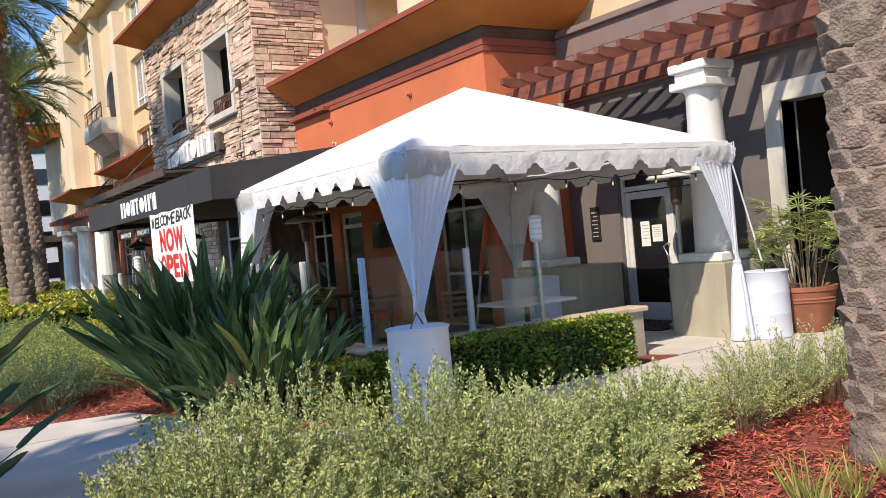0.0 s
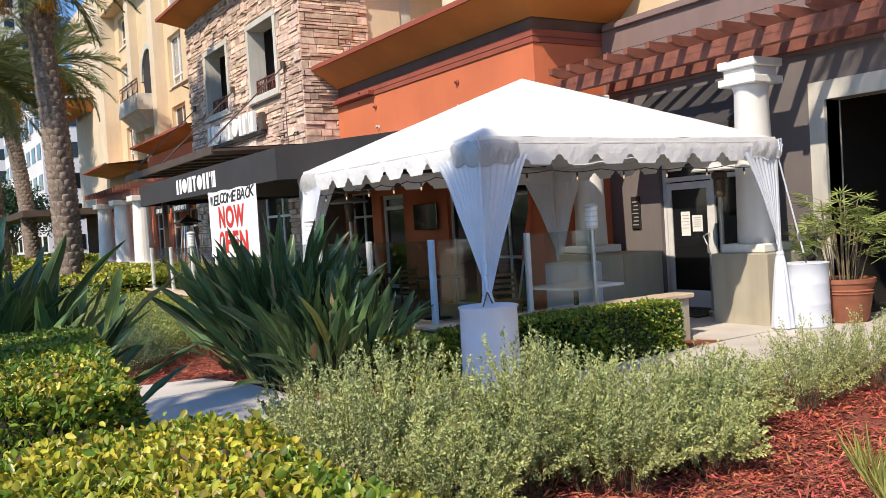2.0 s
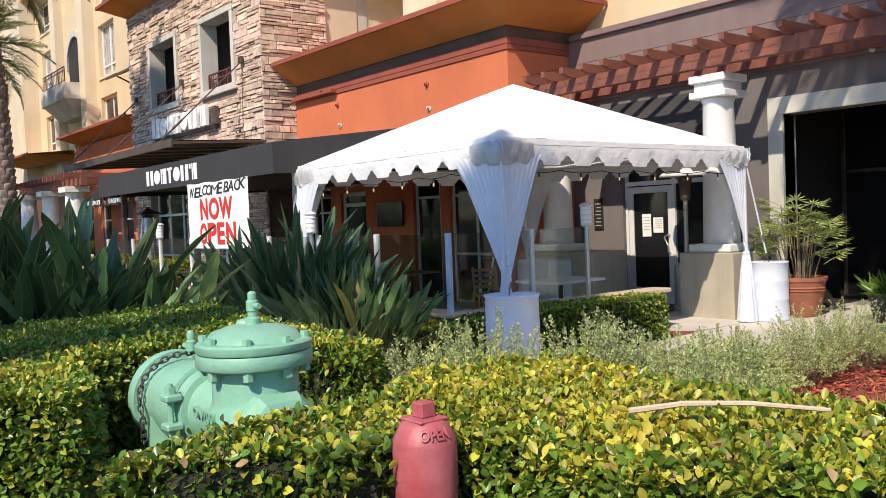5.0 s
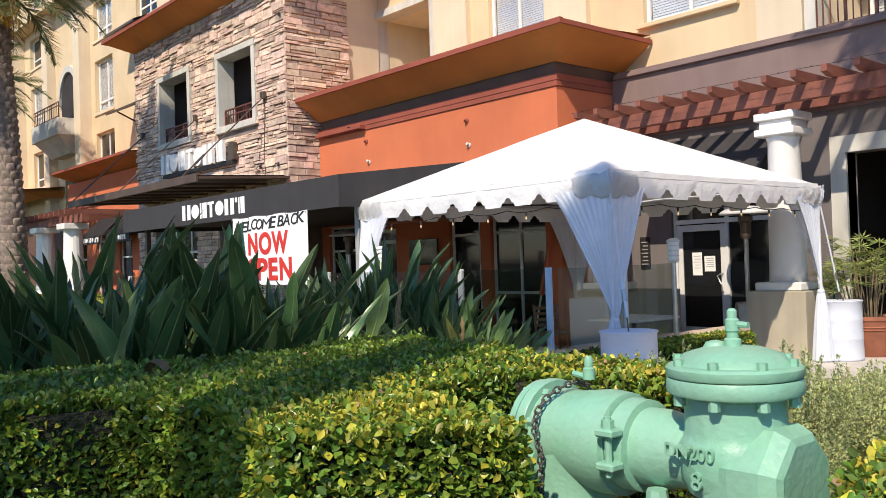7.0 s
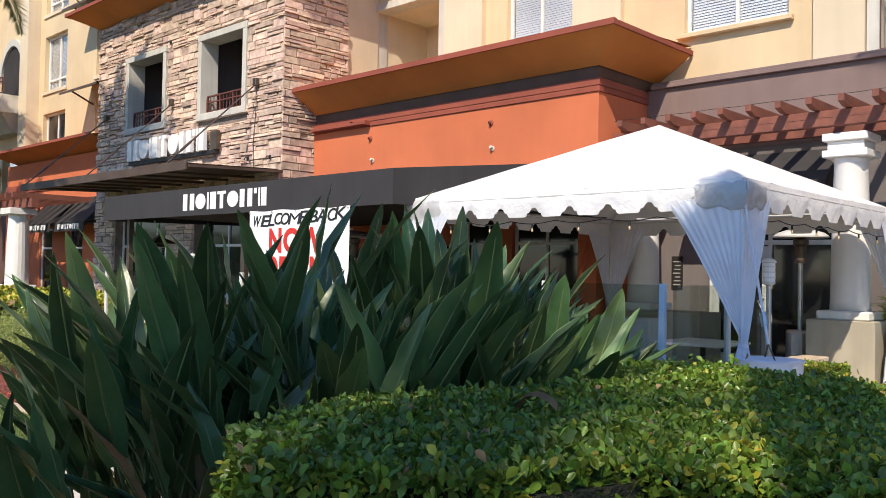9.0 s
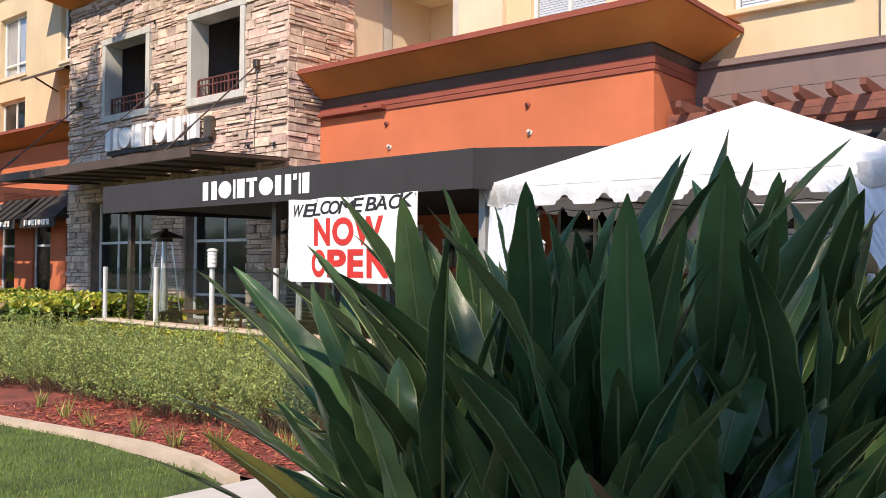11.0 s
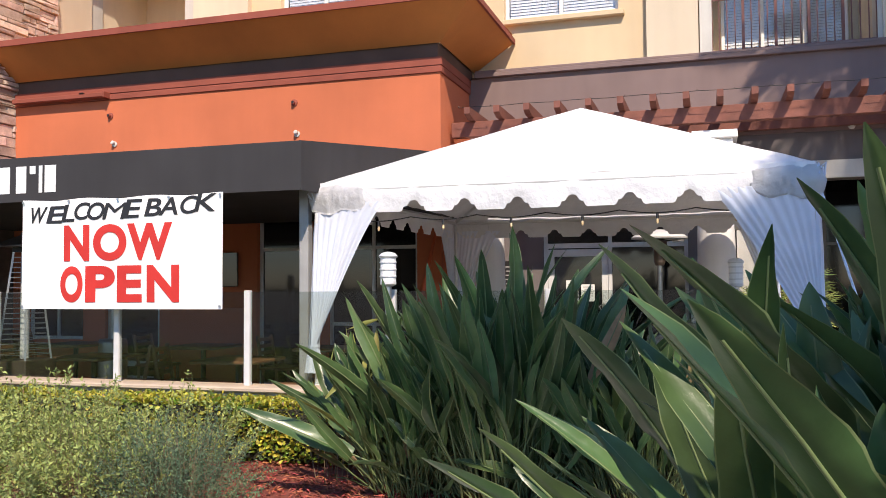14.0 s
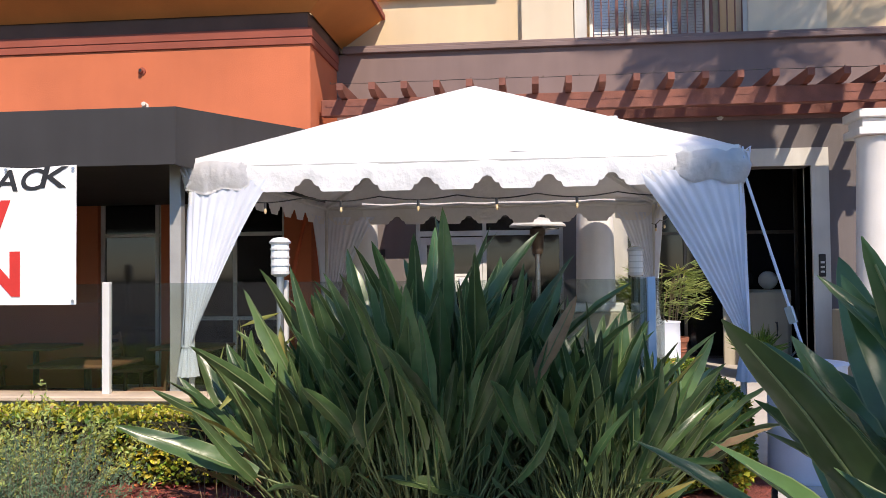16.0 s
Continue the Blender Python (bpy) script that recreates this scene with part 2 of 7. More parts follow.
def obox(bm, centre, size, m3, bev=0.0):
    r = bmesh.ops.create_cube(bm, size=1.0)
    vs = r["verts"]
    for v in vs:
        v.co = Vector(centre) + m3 @ Vector((v.co.x * size[0], v.co.y * size[1], v.co.z * size[2]))
    if bev:
        es = list({e for v in vs for e in v.link_edges})
        bmesh.ops.bevel(bm, geom=es, offset=bev, segments=1, affect='EDGES')
    return bm


def bar(bm, p0, p1, w, h=None, bev=0.0):
    p0, p1 = Vector(p0), Vector(p1)
    d = p1 - p0
    q = d.to_track_quat('Z', 'X').to_matrix()
    return obox(bm, (p0 + p1) / 2, (w, h or w, d.length), q, bev)


def cyl(bm, p0, p1, r0, r1=None, seg=12, caps=True):
    p0, p1 = Vector(p0), Vector(p1)
    d = p1 - p0
    q = d.to_track_quat('Z', 'X').to_matrix().to_4x4()
    bmesh.ops.create_cone(bm, cap_ends=caps, segments=seg, radius1=r0, radius2=r0 if r1 is None else r1, depth=d.length, matrix=Matrix.Translation((p0 + p1) / 2) @ q)
    return bm


def lathe(bm, profile, seg=24, m=None):
    m = m or Matrix()
    rings = []
    for r, z in profile:
        rings.append([bm.verts.new(m @ Vector((r * math.cos(2 * math.pi * i / seg), r * math.sin(2 * math.pi * i / seg), z))) for i in range(seg)])
    for a, b_ in zip(rings, rings[1:]):
        for i in range(seg):
            bm.faces.new((a[i], a[(i + 1) % seg], b_[(i + 1) % seg], b_[i]))
    bm.faces.new(rings[0][::-1])
    bm.faces.new(rings[-1])
    return bm


def tube(bm, pts, r, seg=8, r1=None):
    pts = [Vector(p) for p in pts]
    rings = []
    for i, p in enumerate(pts):
        d = (pts[min(i + 1, len(pts) - 1)] - pts[max(i - 1, 0)]).normalized()
        q = d.to_track_quat('Z', 'X').to_matrix()
        k = i / (len(pts) - 1)
        rr = r if r1 is None else r + (r1 - r) * k
        rings.append([bm.verts.new(p + q @ Vector((rr * math.cos(2 * math.pi * j / seg), rr * math.sin(2 * math.pi * j / seg), 0))) for j in range(seg)])
    for a, b_ in zip(rings, rings[1:]):
        for j in range(seg):
            bm.faces.new((a[j], a[(j + 1) % seg], b_[(j + 1) % seg], b_[j]))
    bm.faces.new(rings[0][::-1])
    bm.faces.new(rings[-1])
    return bm


def prism(bm, poly, z0, z1):
    lo = [bm.verts.new((x, y, z0)) for x, y in poly]
    hi = [bm.verts.new((x, y, z1)) for x, y in poly]
    n = len(poly)
    bm.faces.new(lo[::-1])
    bm.faces.new(hi)
    for i in range(n):
        bm.faces.new((lo[i], lo[(i + 1) % n], hi[(i + 1) % n], hi[i]))
    bmesh.ops.recalc_face_normals(bm, faces=bm.faces)
    return bm


def solid(bm, quads):
    for q in quads:
        bm.faces.new([bm.verts.new(v) for v in q])
    bmesh.ops.remove_doubles(bm, verts=bm.verts, dist=1e-4)
    bmesh.ops.recalc_face_normals(bm, faces=bm.faces)
    return bm


def wall_x(bm, x0, x1, y0, y1, z0, z1, holes=()):
    """A wall slab across x0..x1 that runs along y, with rectangular holes (ya, yb, za, zb) cut through it."""
    ys = sorted({y0, y1, *[v for h in holes for v in h[:2]]})
    zs = sorted({z0, z1, *[v for h in holes for v in h[2:]]})
    ys = [v for v in ys if y0 <= v <= y1]
    zs = [v for v in zs if z0 <= v <= z1]

    def open_at(y, z):
        return any(h[0] < y < h[1] and h[2] < z < h[3] for h in holes)
    ny, nz = len(ys) - 1, len(zs) - 1
    full = [[not open_at((ys[i] + ys[i + 1]) / 2, (zs[j] + zs[j + 1]) / 2) for j in range(nz)] for i in range(ny)]
    cache = {}

    def v(x, y, z):
        k = (round(x, 4), round(y, 4), round(z, 4))
        if k not in cache:
            cache[k] = bm.verts.new((x, y, z))
        return cache[k]

    def f(*c):
        bm.faces.new([v(*p) for p in c])
    for i in range(ny):
        for j in range(nz):
            if not full[i][j]:
                continue
            a, b_, c, d = ys[i], ys[i + 1], zs[j], zs[j + 1]
            f((x0, a, c), (x0, a, d), (x0, b_, d), (x0, b_, c))
            f((x1, a, c), (x1, b_, c), (x1, b_, d), (x1, a, d))
            if i == 0 or not full[i - 1][j]:
                f((x0, a, c), (x1, a, c), (x1, a, d), (x0, a, d))
            if i == ny - 1 or not full[i + 1][j]:
                f((x0, b_, c), (x0, b_, d), (x1, b_, d), (x1, b_, c))
            if j == 0 or not full[i][j - 1]:
                f((x0, a, c), (x0, b_, c), (x1, b_, c), (x1, a, c))
            if j == nz - 1 or not full[i][j + 1]:
                f((x0, a, d), (x1, a, d), (x1, b_, d), (x0, b_, d))
    return bm


def structure(name, bm, material, label="", smooth=False):
    return tagged(link(name, bm, material, None, label, smooth), kind="structure", category=name.split("_")[0])


def mesh_np(name, verts, tris, material, parent=None, uvless=True, smooth=False):
    me = bpy.data.meshes.new(name)
    nv, nf = len(verts), len(tris)
    me.vertices.add(nv)
    me.vertices.foreach_set("co", np.asarray(verts, dtype=np.float32).ravel())
    me.loops.add(nf * 3)
    me.loops.foreach_set("vertex_index", np.asarray(tris, dtype=np.int32).ravel())
    me.polygons.add(nf)
    me.polygons.foreach_set("loop_start", np.arange(0, nf * 3, 3, dtype=np.int32))
    me.polygons.foreach_set("loop_total", np.full(nf, 3, dtype=np.int32))
    me.update(calc_edges=True)
    me.validate()
    me.materials.append(material)
    ob = new(name, me)
    if parent is not None:
        ob.parent = parent
    return ob


def leaf_cloud(name, base, way, up, length, width, material, parent=None, fold=0.25):
    """Many folded diamond leaves in one mesh: base points, directions, face normals, lengths, widths."""
    base, way, up = np.asarray(base, float), np.asarray(way, float), np.asarray(up, float)
    way /= np.linalg.norm(way, axis=1, keepdims=True) + 1e-9
    side = np.cross(way, up)
    side /= np.linalg.norm(side, axis=1, keepdims=True) + 1e-9
    nor = np.cross(side, way)
    l, w = np.asarray(length)[:, None], np.asarray(width)[:, None]
    mid = base + way * l * 0.5
    v = np.stack([base, mid + side * w * .5 + nor * w * fold, base + way * l, mid - side * w * .5 + nor * w * fold], 1).reshape(-1, 3)
    k = np.arange(len(base))[:, None] * 4
    t = np.concatenate([k + np.array([[0, 1, 2]]), k + np.array([[0, 2, 3]])], 1).reshape(-1, 3)
    return mesh_np(name, v, t, material, parent)


def round_leaf_cloud(name, base, way, up, length, width, material, parent=None, fold=0.18):
    """Many small obovate leaves in one mesh: a rib from base to tip with a rounded, folded half on each side."""
    base, way, up = np.asarray(base, float), np.asarray(way, float), np.asarray(up, float)
    way /= np.linalg.norm(way, axis=1, keepdims=True) + 1e-9
    side = np.cross(way, up)
    side /= np.linalg.norm(side, axis=1, keepdims=True) + 1e-9
    nor = np.cross(side, way)
    l, w = np.asarray(length)[:, None], np.asarray(width)[:, None]
    cols = [base, base + way * l - nor * l * 0.08]
    for sg in (1, -1):
        for f, k in ((0.3, 0.34), (0.62, 0.5), (0.88, 0.3)):
            cols.append(base + way * l * f + side * w * k * sg + nor * w * fold * k * 2)
    v = np.stack(cols, 1).reshape(-1, 3)
    k = np.arange(len(base))[:, None] * 8
    tri = [[0, 2, 3], [0, 3, 1], [3, 4, 1], [0, 6, 5], [0, 1, 6], [6, 1, 7]]
    t = np.concatenate([k + np.array([q]) for q in tri], 1).reshape(-1, 3)
    return mesh_np(name, v, t, material, parent)


RNG = np.random.default_rng(7)


def rand_dirs(n):
    d = RNG.normal(size=(n, 3))
    return d / np.linalg.norm(d, axis=1, keepdims=True)


def text_obj(name, body, size, material, m, parent=None, depth=0.004, bold=0.0, sx=1.0, align='CENTER'):
    cu = bpy.data.curves.new(name, 'FONT')
    cu.body, cu.size, cu.extrude, cu.offset = body, size, depth, bold
    cu.align_x, cu.align_y = align, 'CENTER'
    tmp = new(name, cu)
    dg = bpy.context.evaluated_depsgraph_get()
    me = bpy.data.meshes.new_from_object(tmp.evaluated_get(dg))
    bpy.data.objects.remove(tmp)
    me.materials.clear()
    me.materials.append(material)
    me.transform(m @ Matrix.Diagonal((sx, 1, 1, 1)))
    me.name = name
    ob = new(name, me)
    if parent is not None:
        ob.parent = parent
    return ob


FACE_W = Matrix(((0, 0, -1, 0), (-1, 0, 0, 0), (0, 1, 0, 0), (0, 0, 0, 1)))  # letters that face west, read from the street

# ---- ground ----
structure("ground", prism(B(), [(-900, -900), (900, -900), (900, 900), (-900, 900)], -0.6, -0.03), M["soil"], "bare dark soil under the planting")
structure("road", prism(B(), [(-24, -300), (-8.5, -300), (-8.5, 300), (-24, 300)], -0.035, -0.018), M["asphalt"], "dark asphalt street")
structure("lawn", prism(B(), [(-8.4, 11.9), (-1, 11.75), (0.02, 11.6), (0.12, 14.5), (-0.1, 17), (-1.0, 24), (-2.5, 60), (-8.4, 60)], -0.025, 0.012), M["lawn"], "mown green lawn")


def curved_strip(bm, pts, w, z0, z1):
    pts = [Vector((x, y, 0)) for x, y in pts]
    rows = []
    for i, p in enumerate(pts):
        d = (pts[min(i + 1, len(pts) - 1)] - pts[max(i - 1, 0)]).normalized()
        n = Vector((-d.y, d.x, 0)) * w / 2
        rows.append([bm.verts.new((p + n * s).to_tuple()[:2] + (z,)) for s, z in ((1, z0), (1, z1), (-1, z1), (-1, z0))])
    for a, b_ in zip(rows, rows[1:]):
        for k in range(4):
            bm.faces.new((a[k], b_[k], b_[(k + 1) % 4], a[(k + 1) % 4]))
    bm.faces.new(rows[0])
    bm.faces.new(rows[-1][::-1])
    bmesh.ops.recalc_face_normals(bm, faces=bm.faces)
    return bm


tagged(structure("edging", curved_strip(B(), [(0.0, 11.7), (0.17, 12.4), (0.22, 13.2), (0.14, 14.0), (-0.02, 15.2), (-0.3, 17), (-1.0, 22), (-2.2, 40)], 0.11, -0.02, 0.075), M["cap"], "tan concrete mow edging"), category="edging")

BED = [(0.2, 11.75), (1.3, 11.44), (2.32, 11.24), (2.68, 10.2), (2.78, 9.0), (3.35, 8.22), (4.2, 7.98), (8.1, 8.1), (8.1, 8.8), (4.1, 9.0), (4.1, 24), (4.1, 60), (-2.0, 60), (-0.9, 24), (-0.2, 17), (0.1, 15.2), (0.24, 13.2)]


def bumpy_bed(name, poly, label, step=0.16, amp=0.035, z=0.0):
    bm = B()
    xs, ys = [p[0] for p in poly], [p[1] for p in poly]

    def inside(x, y):
        c = False
        for (ax, ay), (bx, by) in zip(poly, poly[1:] + poly[:1]):
            if (ay > y) != (by > y) and x < (bx - ax) * (y - ay) / (by - ay) + ax:
                c = not c
        return c
    fl = bm.faces.new([bm.verts.new((x, y, z)) for x, y in poly])
    if fl.normal.z < 0:
        fl.normal_flip()
    bmesh.ops.triangulate(bm, faces=bm.faces[:])
    bmesh.ops.subdivide_edges(bm, edges=bm.edges[:], cuts=5, use_grid_fill=True)
    for v in bm.verts:
        v.co.z += amp * noise.noise(v.co * 1.7)
    bmesh.ops.recalc_face_normals(bm, faces=bm.faces)
    ob = structure(name, bm, M["mulch"], label, True)
    return inside, (min(xs), max(xs), min(ys), max(ys))


in_bed, _ = bumpy_bed("mulch_bed", BED, "red shredded bark mulch bed", z=0.01)
BED2 = [(1.0, 6.9), (2.2, 6.5), (4.0, 6.15), (6.3, 6.15), (8.0, 5.9), (10.7, 4.9), (10.7, -4), (1.0, -4), (0.35, 1.0), (0.35, 3.0), (0.3, 4.4)]
in_bed2, _ = bumpy_bed("mulch_bed_1", BED2, "red shredded bark mulch bed by the palm", z=0.01)
BED3 = [(0.3, 4.4), (0.35, 3.0), (0.35, 1.4), (-0.6, 1.6), (-1.5, 2.6), (-2.6, 5.0), (-3.2, 7.0), (-2.9, 8.9), (-0.9, 9.2), (0.4, 8.9), (0.85, 8.0), (1.0, 6.9)]
in_bed3, _ = bumpy_bed("mulch_bed_2", BED3, "red mulch under the clipped hedges", z=0.01)

# concrete slabs of the walk, one by one, with open joints
slab_root = tagged(thing("walkway", "pale grey broom-finished concrete walkway with saw joints", "walkway", kind="structure"), kind="structure")
SLABS = [
    [(-6.5, 12.0), (-3.6, 11.85), (-3.6, 10.1), (-6.5, 10.4)],
    [(-3.59, 11.85), (-1.4, 11.75), (-1.4, 9.75), (-3.59, 10.1)],
    [(-1.39, 11.75), (0.2, 11.68), (0.2, 9.35), (-1.39, 9.75)],
    [(0.21, 11.68), (1.3, 11.38), (2.3, 11.18), (2.6, 10.35), (0.21, 10.35)],
    [(0.21, 10.34), (2.6, 10.34), (2.72, 9.0), (2.74, 8.86), (0.35, 8.86), (0.21, 9.3)],
    [(0.36, 8.85), (2.74, 8.85), (3.28, 8.2), (3.6, 8.1), (3.6, 7.2), (0.9, 7.2), (0.8, 8.0)],
    [(0.9, 7.19), (3.6, 7.19), (3.6, 6.2), (2.0, 6.55), (1.1, 6.95)],
    [(3.61, 8.1), (4.2, 7.93), (5.5, 7.98), (5.5, 6.18), (3.61, 6.2)],
    [(5.51, 7.98), (7.4, 8.05), (7.4, 6.0), (6.3, 6.18), (5.51, 6.18)],
    [(7.41, 8.05), (9.3, 8.12), (9.3, 5.45), (8.0, 5.92), (7.41, 6.0)],
    [(9.31, 8.12), (14.5, 8.12), (14.5, 4.9), (10.6, 4.9), (9.31, 5.45)],
    [(8.12, 12.8), (10.78, 12.8), (10.78, 8.14), (8.12, 8.14)],
]
for i, s in enumerate(SLABS):
    part("slab", prism(B(), s, -0.08, 0.028 + 0.004 * (i % 2)), M["concrete"], slab_root)
structure("patio_floor", prism(B(), [(4.05, 8.7), (8.115, 8.7), (8.115, 12.86), (9.2, 12.86), (9.2, 31), (4.05, 31)], -0.1, 0.02), M["concrete"], "smooth concrete patio floor")

# ---- low fence wall with glass ----
bm = B()
box(bm, 4.12, 4.37, 8.62, 21.45, -0.05, 0.575)
box(bm, 4.37, 8.02, 8.62, 8.87, -0.05, 0.555)
structure("wall_fence", bm, M["plinth"], "low stucco wall round the patio")
bm = B()
box(bm, 4.07, 4.42, 8.57, 21.5, 0.577, 0.625, 0.012)
box(bm, 4.423, 8.08, 8.57, 8.92, 0.557, 0.62, 0.012)
structure("coping", bm, M["cap"], "tan concrete coping on the low wall")
fence = thing("glass_fence", "glass windscreen fence with grey posts on a low wall", "fence", (4.245, 8.75, 0.62))
fence_inv = Matrix.Translation((-4.245, -8.75, -0.62))


def fpart(name, bm, m_, label=""):
    bm.transform(fence_inv)
    return part(name, bm, m_, fence, label)


POSTS = [21.3, 19.63, 18.03, 16.46, 14.88, 13.35, 11.82, 10.34, 8.86]
for y in POSTS:
    fpart("post", box(B(), 4.215, 4.275, y - 0.032, y + 0.032, 0.62, 1.56, 0.006), M["skyblue"] if y < 9 else M["alu"])
for a, b_ in zip(POSTS, POSTS[1:]):
    fpart("glass_pane", box(B(), 4.24, 4.25, b_ + 0.035, a - 0.035, 0.66, 1.545), M["glass"])
for x in (5.5,):
    fpart("post", box(B(), x - 0.03, x + 0.03, 8.73, 8.79, 0.62, 1.56, 0.006), M["alu"])
for a, b_ in ((4.28, 5.465), (5.535, 6.5)):
    fpart("glass_pane", box(B(), a, b_, 8.755, 8.765, 0.66, 1.545), M["glass"])
for o in fence.children:
    if o.name.startswith("glass_pane"):
        o.visible_shadow = False


def post_lamp(x, y, z0, z1):
    t = thing("post_lamp", "small cylindrical louvred lantern on a grey post", "lamp", (x, y, z0), "lanterns along the patio fence")
    h = z1 - z0
    if h > 0.5:
        part("pole", cyl(B(), (0, 0, 0), (0, 0, h - 0.3), 0.03, seg=12), M["steel"], t)
    part("lantern_base", lathe(B(), [(0.045, h - 0.31), (0.075, h - 0.29), (0.075, h - 0.265)], 16), M["alu"], t)
    part("lantern_glass", lathe(B(), [(0.072, h - 0.265), (0.074, h - 0.15), (0.072, h - 0.045)], 16), M["sign"], t, "frosted white glass cylinder")
    for k in range(3):
        part("louvre_ring", lathe(B(), [(0.07, h - 0.225 + k * 0.065), (0.081, h - 0.224 + k * 0.065), (0.081, h - 0.212 + k * 0.065), (0.07, h - 0.211 + k * 0.065)], 16), M["alu"], t)
    part("lantern_cap", lathe(B(), [(0.082, h - 0.045), (0.09, h - 0.03), (0.06, h), (0.02, h + 0.01)], 16), M["alu"], t)


post_lamp(4.245, 18.03, 1.56, 1.86)
post_lamp(4.13, 11.82, 0.625, 1.9)
post_lamp(6.48, 8.71, 0.62, 1.86)

# ---- red volume with its flared eave ----
PAT = [(13.25, 14.75, 0.0, 2.95), (15.05, 16.0, 0.0, 2.95), (17.85, 18.95, 0.0, 2.45), (19.4, 20.6, 0.7, 2.6)]
structure("wall_red", wall_x(B(), 9.09, 9.39, 12.86, 20.92, 0.0, 4.86, PAT), M["red"], "burnt orange-red stucco wall of the restaurant")
bm = B()
box(bm, 9.392, 11.1, 12.86, 13.1, 0.0, 4.86)
structure("wall_red_side", bm, M["red"], "burnt orange-red stucco return wall")
bm = B()
box(bm, 9.06, 11.1, 12.83, 20.92, 4.862, 4.955, 0.006)
box(bm, 9.068, 11.1, 12.838, 20.92, 4.956, 4.968)
box(bm, 9.055, 11.1, 12.825, 20.92, 4.969, 5.10, 0.006)
structure("moulding", bm, M["redtrim"], "dark red cornice moulding")
# the eave's shadow is put into the frieze colour
structure("frieze", box(B(), 9.12, 11.1, 12.9, 20.92, 5.102, 5.34), M["frieze"], "dark brown frieze under the eave, eave shadow in its colour")
bm = B()
a0, b0 = Vector((9.09, 12.86, 5.32)), Vector((8.43, 12.17, 5.79))
solid(bm, [
    [(9.09, 12.86, 5.32), (9.09, 21.3, 5.32), (8.43, 21.5, 5.79), (8.43, 12.17, 5.79)],
    [(9.09, 12.86, 5.32), (8.43, 12.17, 5.79), (11.13, 12.17, 5.79), (11.13, 12.86, 5.32)],
    [(8.43, 12.17, 5.79), (8.43, 21.5, 5.79), (8.43, 21.5, 5.80), (8.43, 12.17, 5.80)],
    [(8.43, 12.17, 5.79), (8.43, 12.17, 5.80), (11.13, 12.17, 5.80), (11.13, 12.17, 5.79)],
    [(8.43, 12.17, 5.80), (8.43, 21.5, 5.80), (11.13, 21.5, 5.95), (11.13, 12.17, 5.95)],
])
structure("eave_soffit", bm, M["soffit"], "flared orange painted soffit")
bm = B()
box(bm, 8.40, 8.44, 12.13, 21.52, 5.775, 5.86)
box(bm, 8.442, 11.13, 12.13, 12.17, 5.775, 5.86)
box(bm, 8.42, 8.52, 12.15, 21.5, 5.862, 5.885)
structure("eave_fascia", bm, M["redtrim"], "thin red-brown metal drip edge")
# wall fittings on the red wall
for y, z in ((15.33, 4.56), (18.87, 4.58)):
    t = thing("pipe_stub", "rusty round pipe flange fixed on the red wall", "pipe fitting", (9.09, y, z))
    part("flange", lathe(B(), [(0.055, 0), (0.055, 0.02), (0.03, 0.03), (0.03, 0.07)], 14, pose(0, 0, 0, 0, -90, 0)), M["redtrim"], t)
    # black disc paints the shaded hollow of the pipe end
    part("bore", lathe(B(), [(0.022, 0.06), (0.022, 0.073)], 12, pose(0, 0, 0, 0, -90, 0)), M["black"], t)
for y, z in ((15.28, 4.05), (18.78, 4.08)):
    t = thing("flood_light", "small round white spotlight fixed on the wall", "spotlight", (9.09, y, z))
    part("mount", lathe(B(), [(0.05, 0), (0.05, 0.02), (0.02, 0.03)], 14, pose(0, 0, 0, 0, -90, 0)), M["cement"], t)
    part("head", lathe(B(), [(0.015, 0.02), (0.03, 0.04), (0.034, 0.08), (0.02, 0.085)], 14, pose(0, 0, 0, 0, -70, 0)), M["cement"], t)
t = thing("wall_light_bar", "long dark red strip light box under the moulding", "light fixture", (9.05, 19.9, 4.93))
part("housing", box(B(), -0.14, 0.04, -1.0, 0.95, -0.04, 0.04, 0.01), M["redtrim"], t)
part("end_cap", box(B(), -0.15, 0.045, -1.03, -1.0, -0.05, 0.05, 0.005), M["redtrim"], t)
part("drip", box(B(), -0.16, 0.0, -0.6, -0.52, 0.04, 0.055, 0.004), M["black"], t)


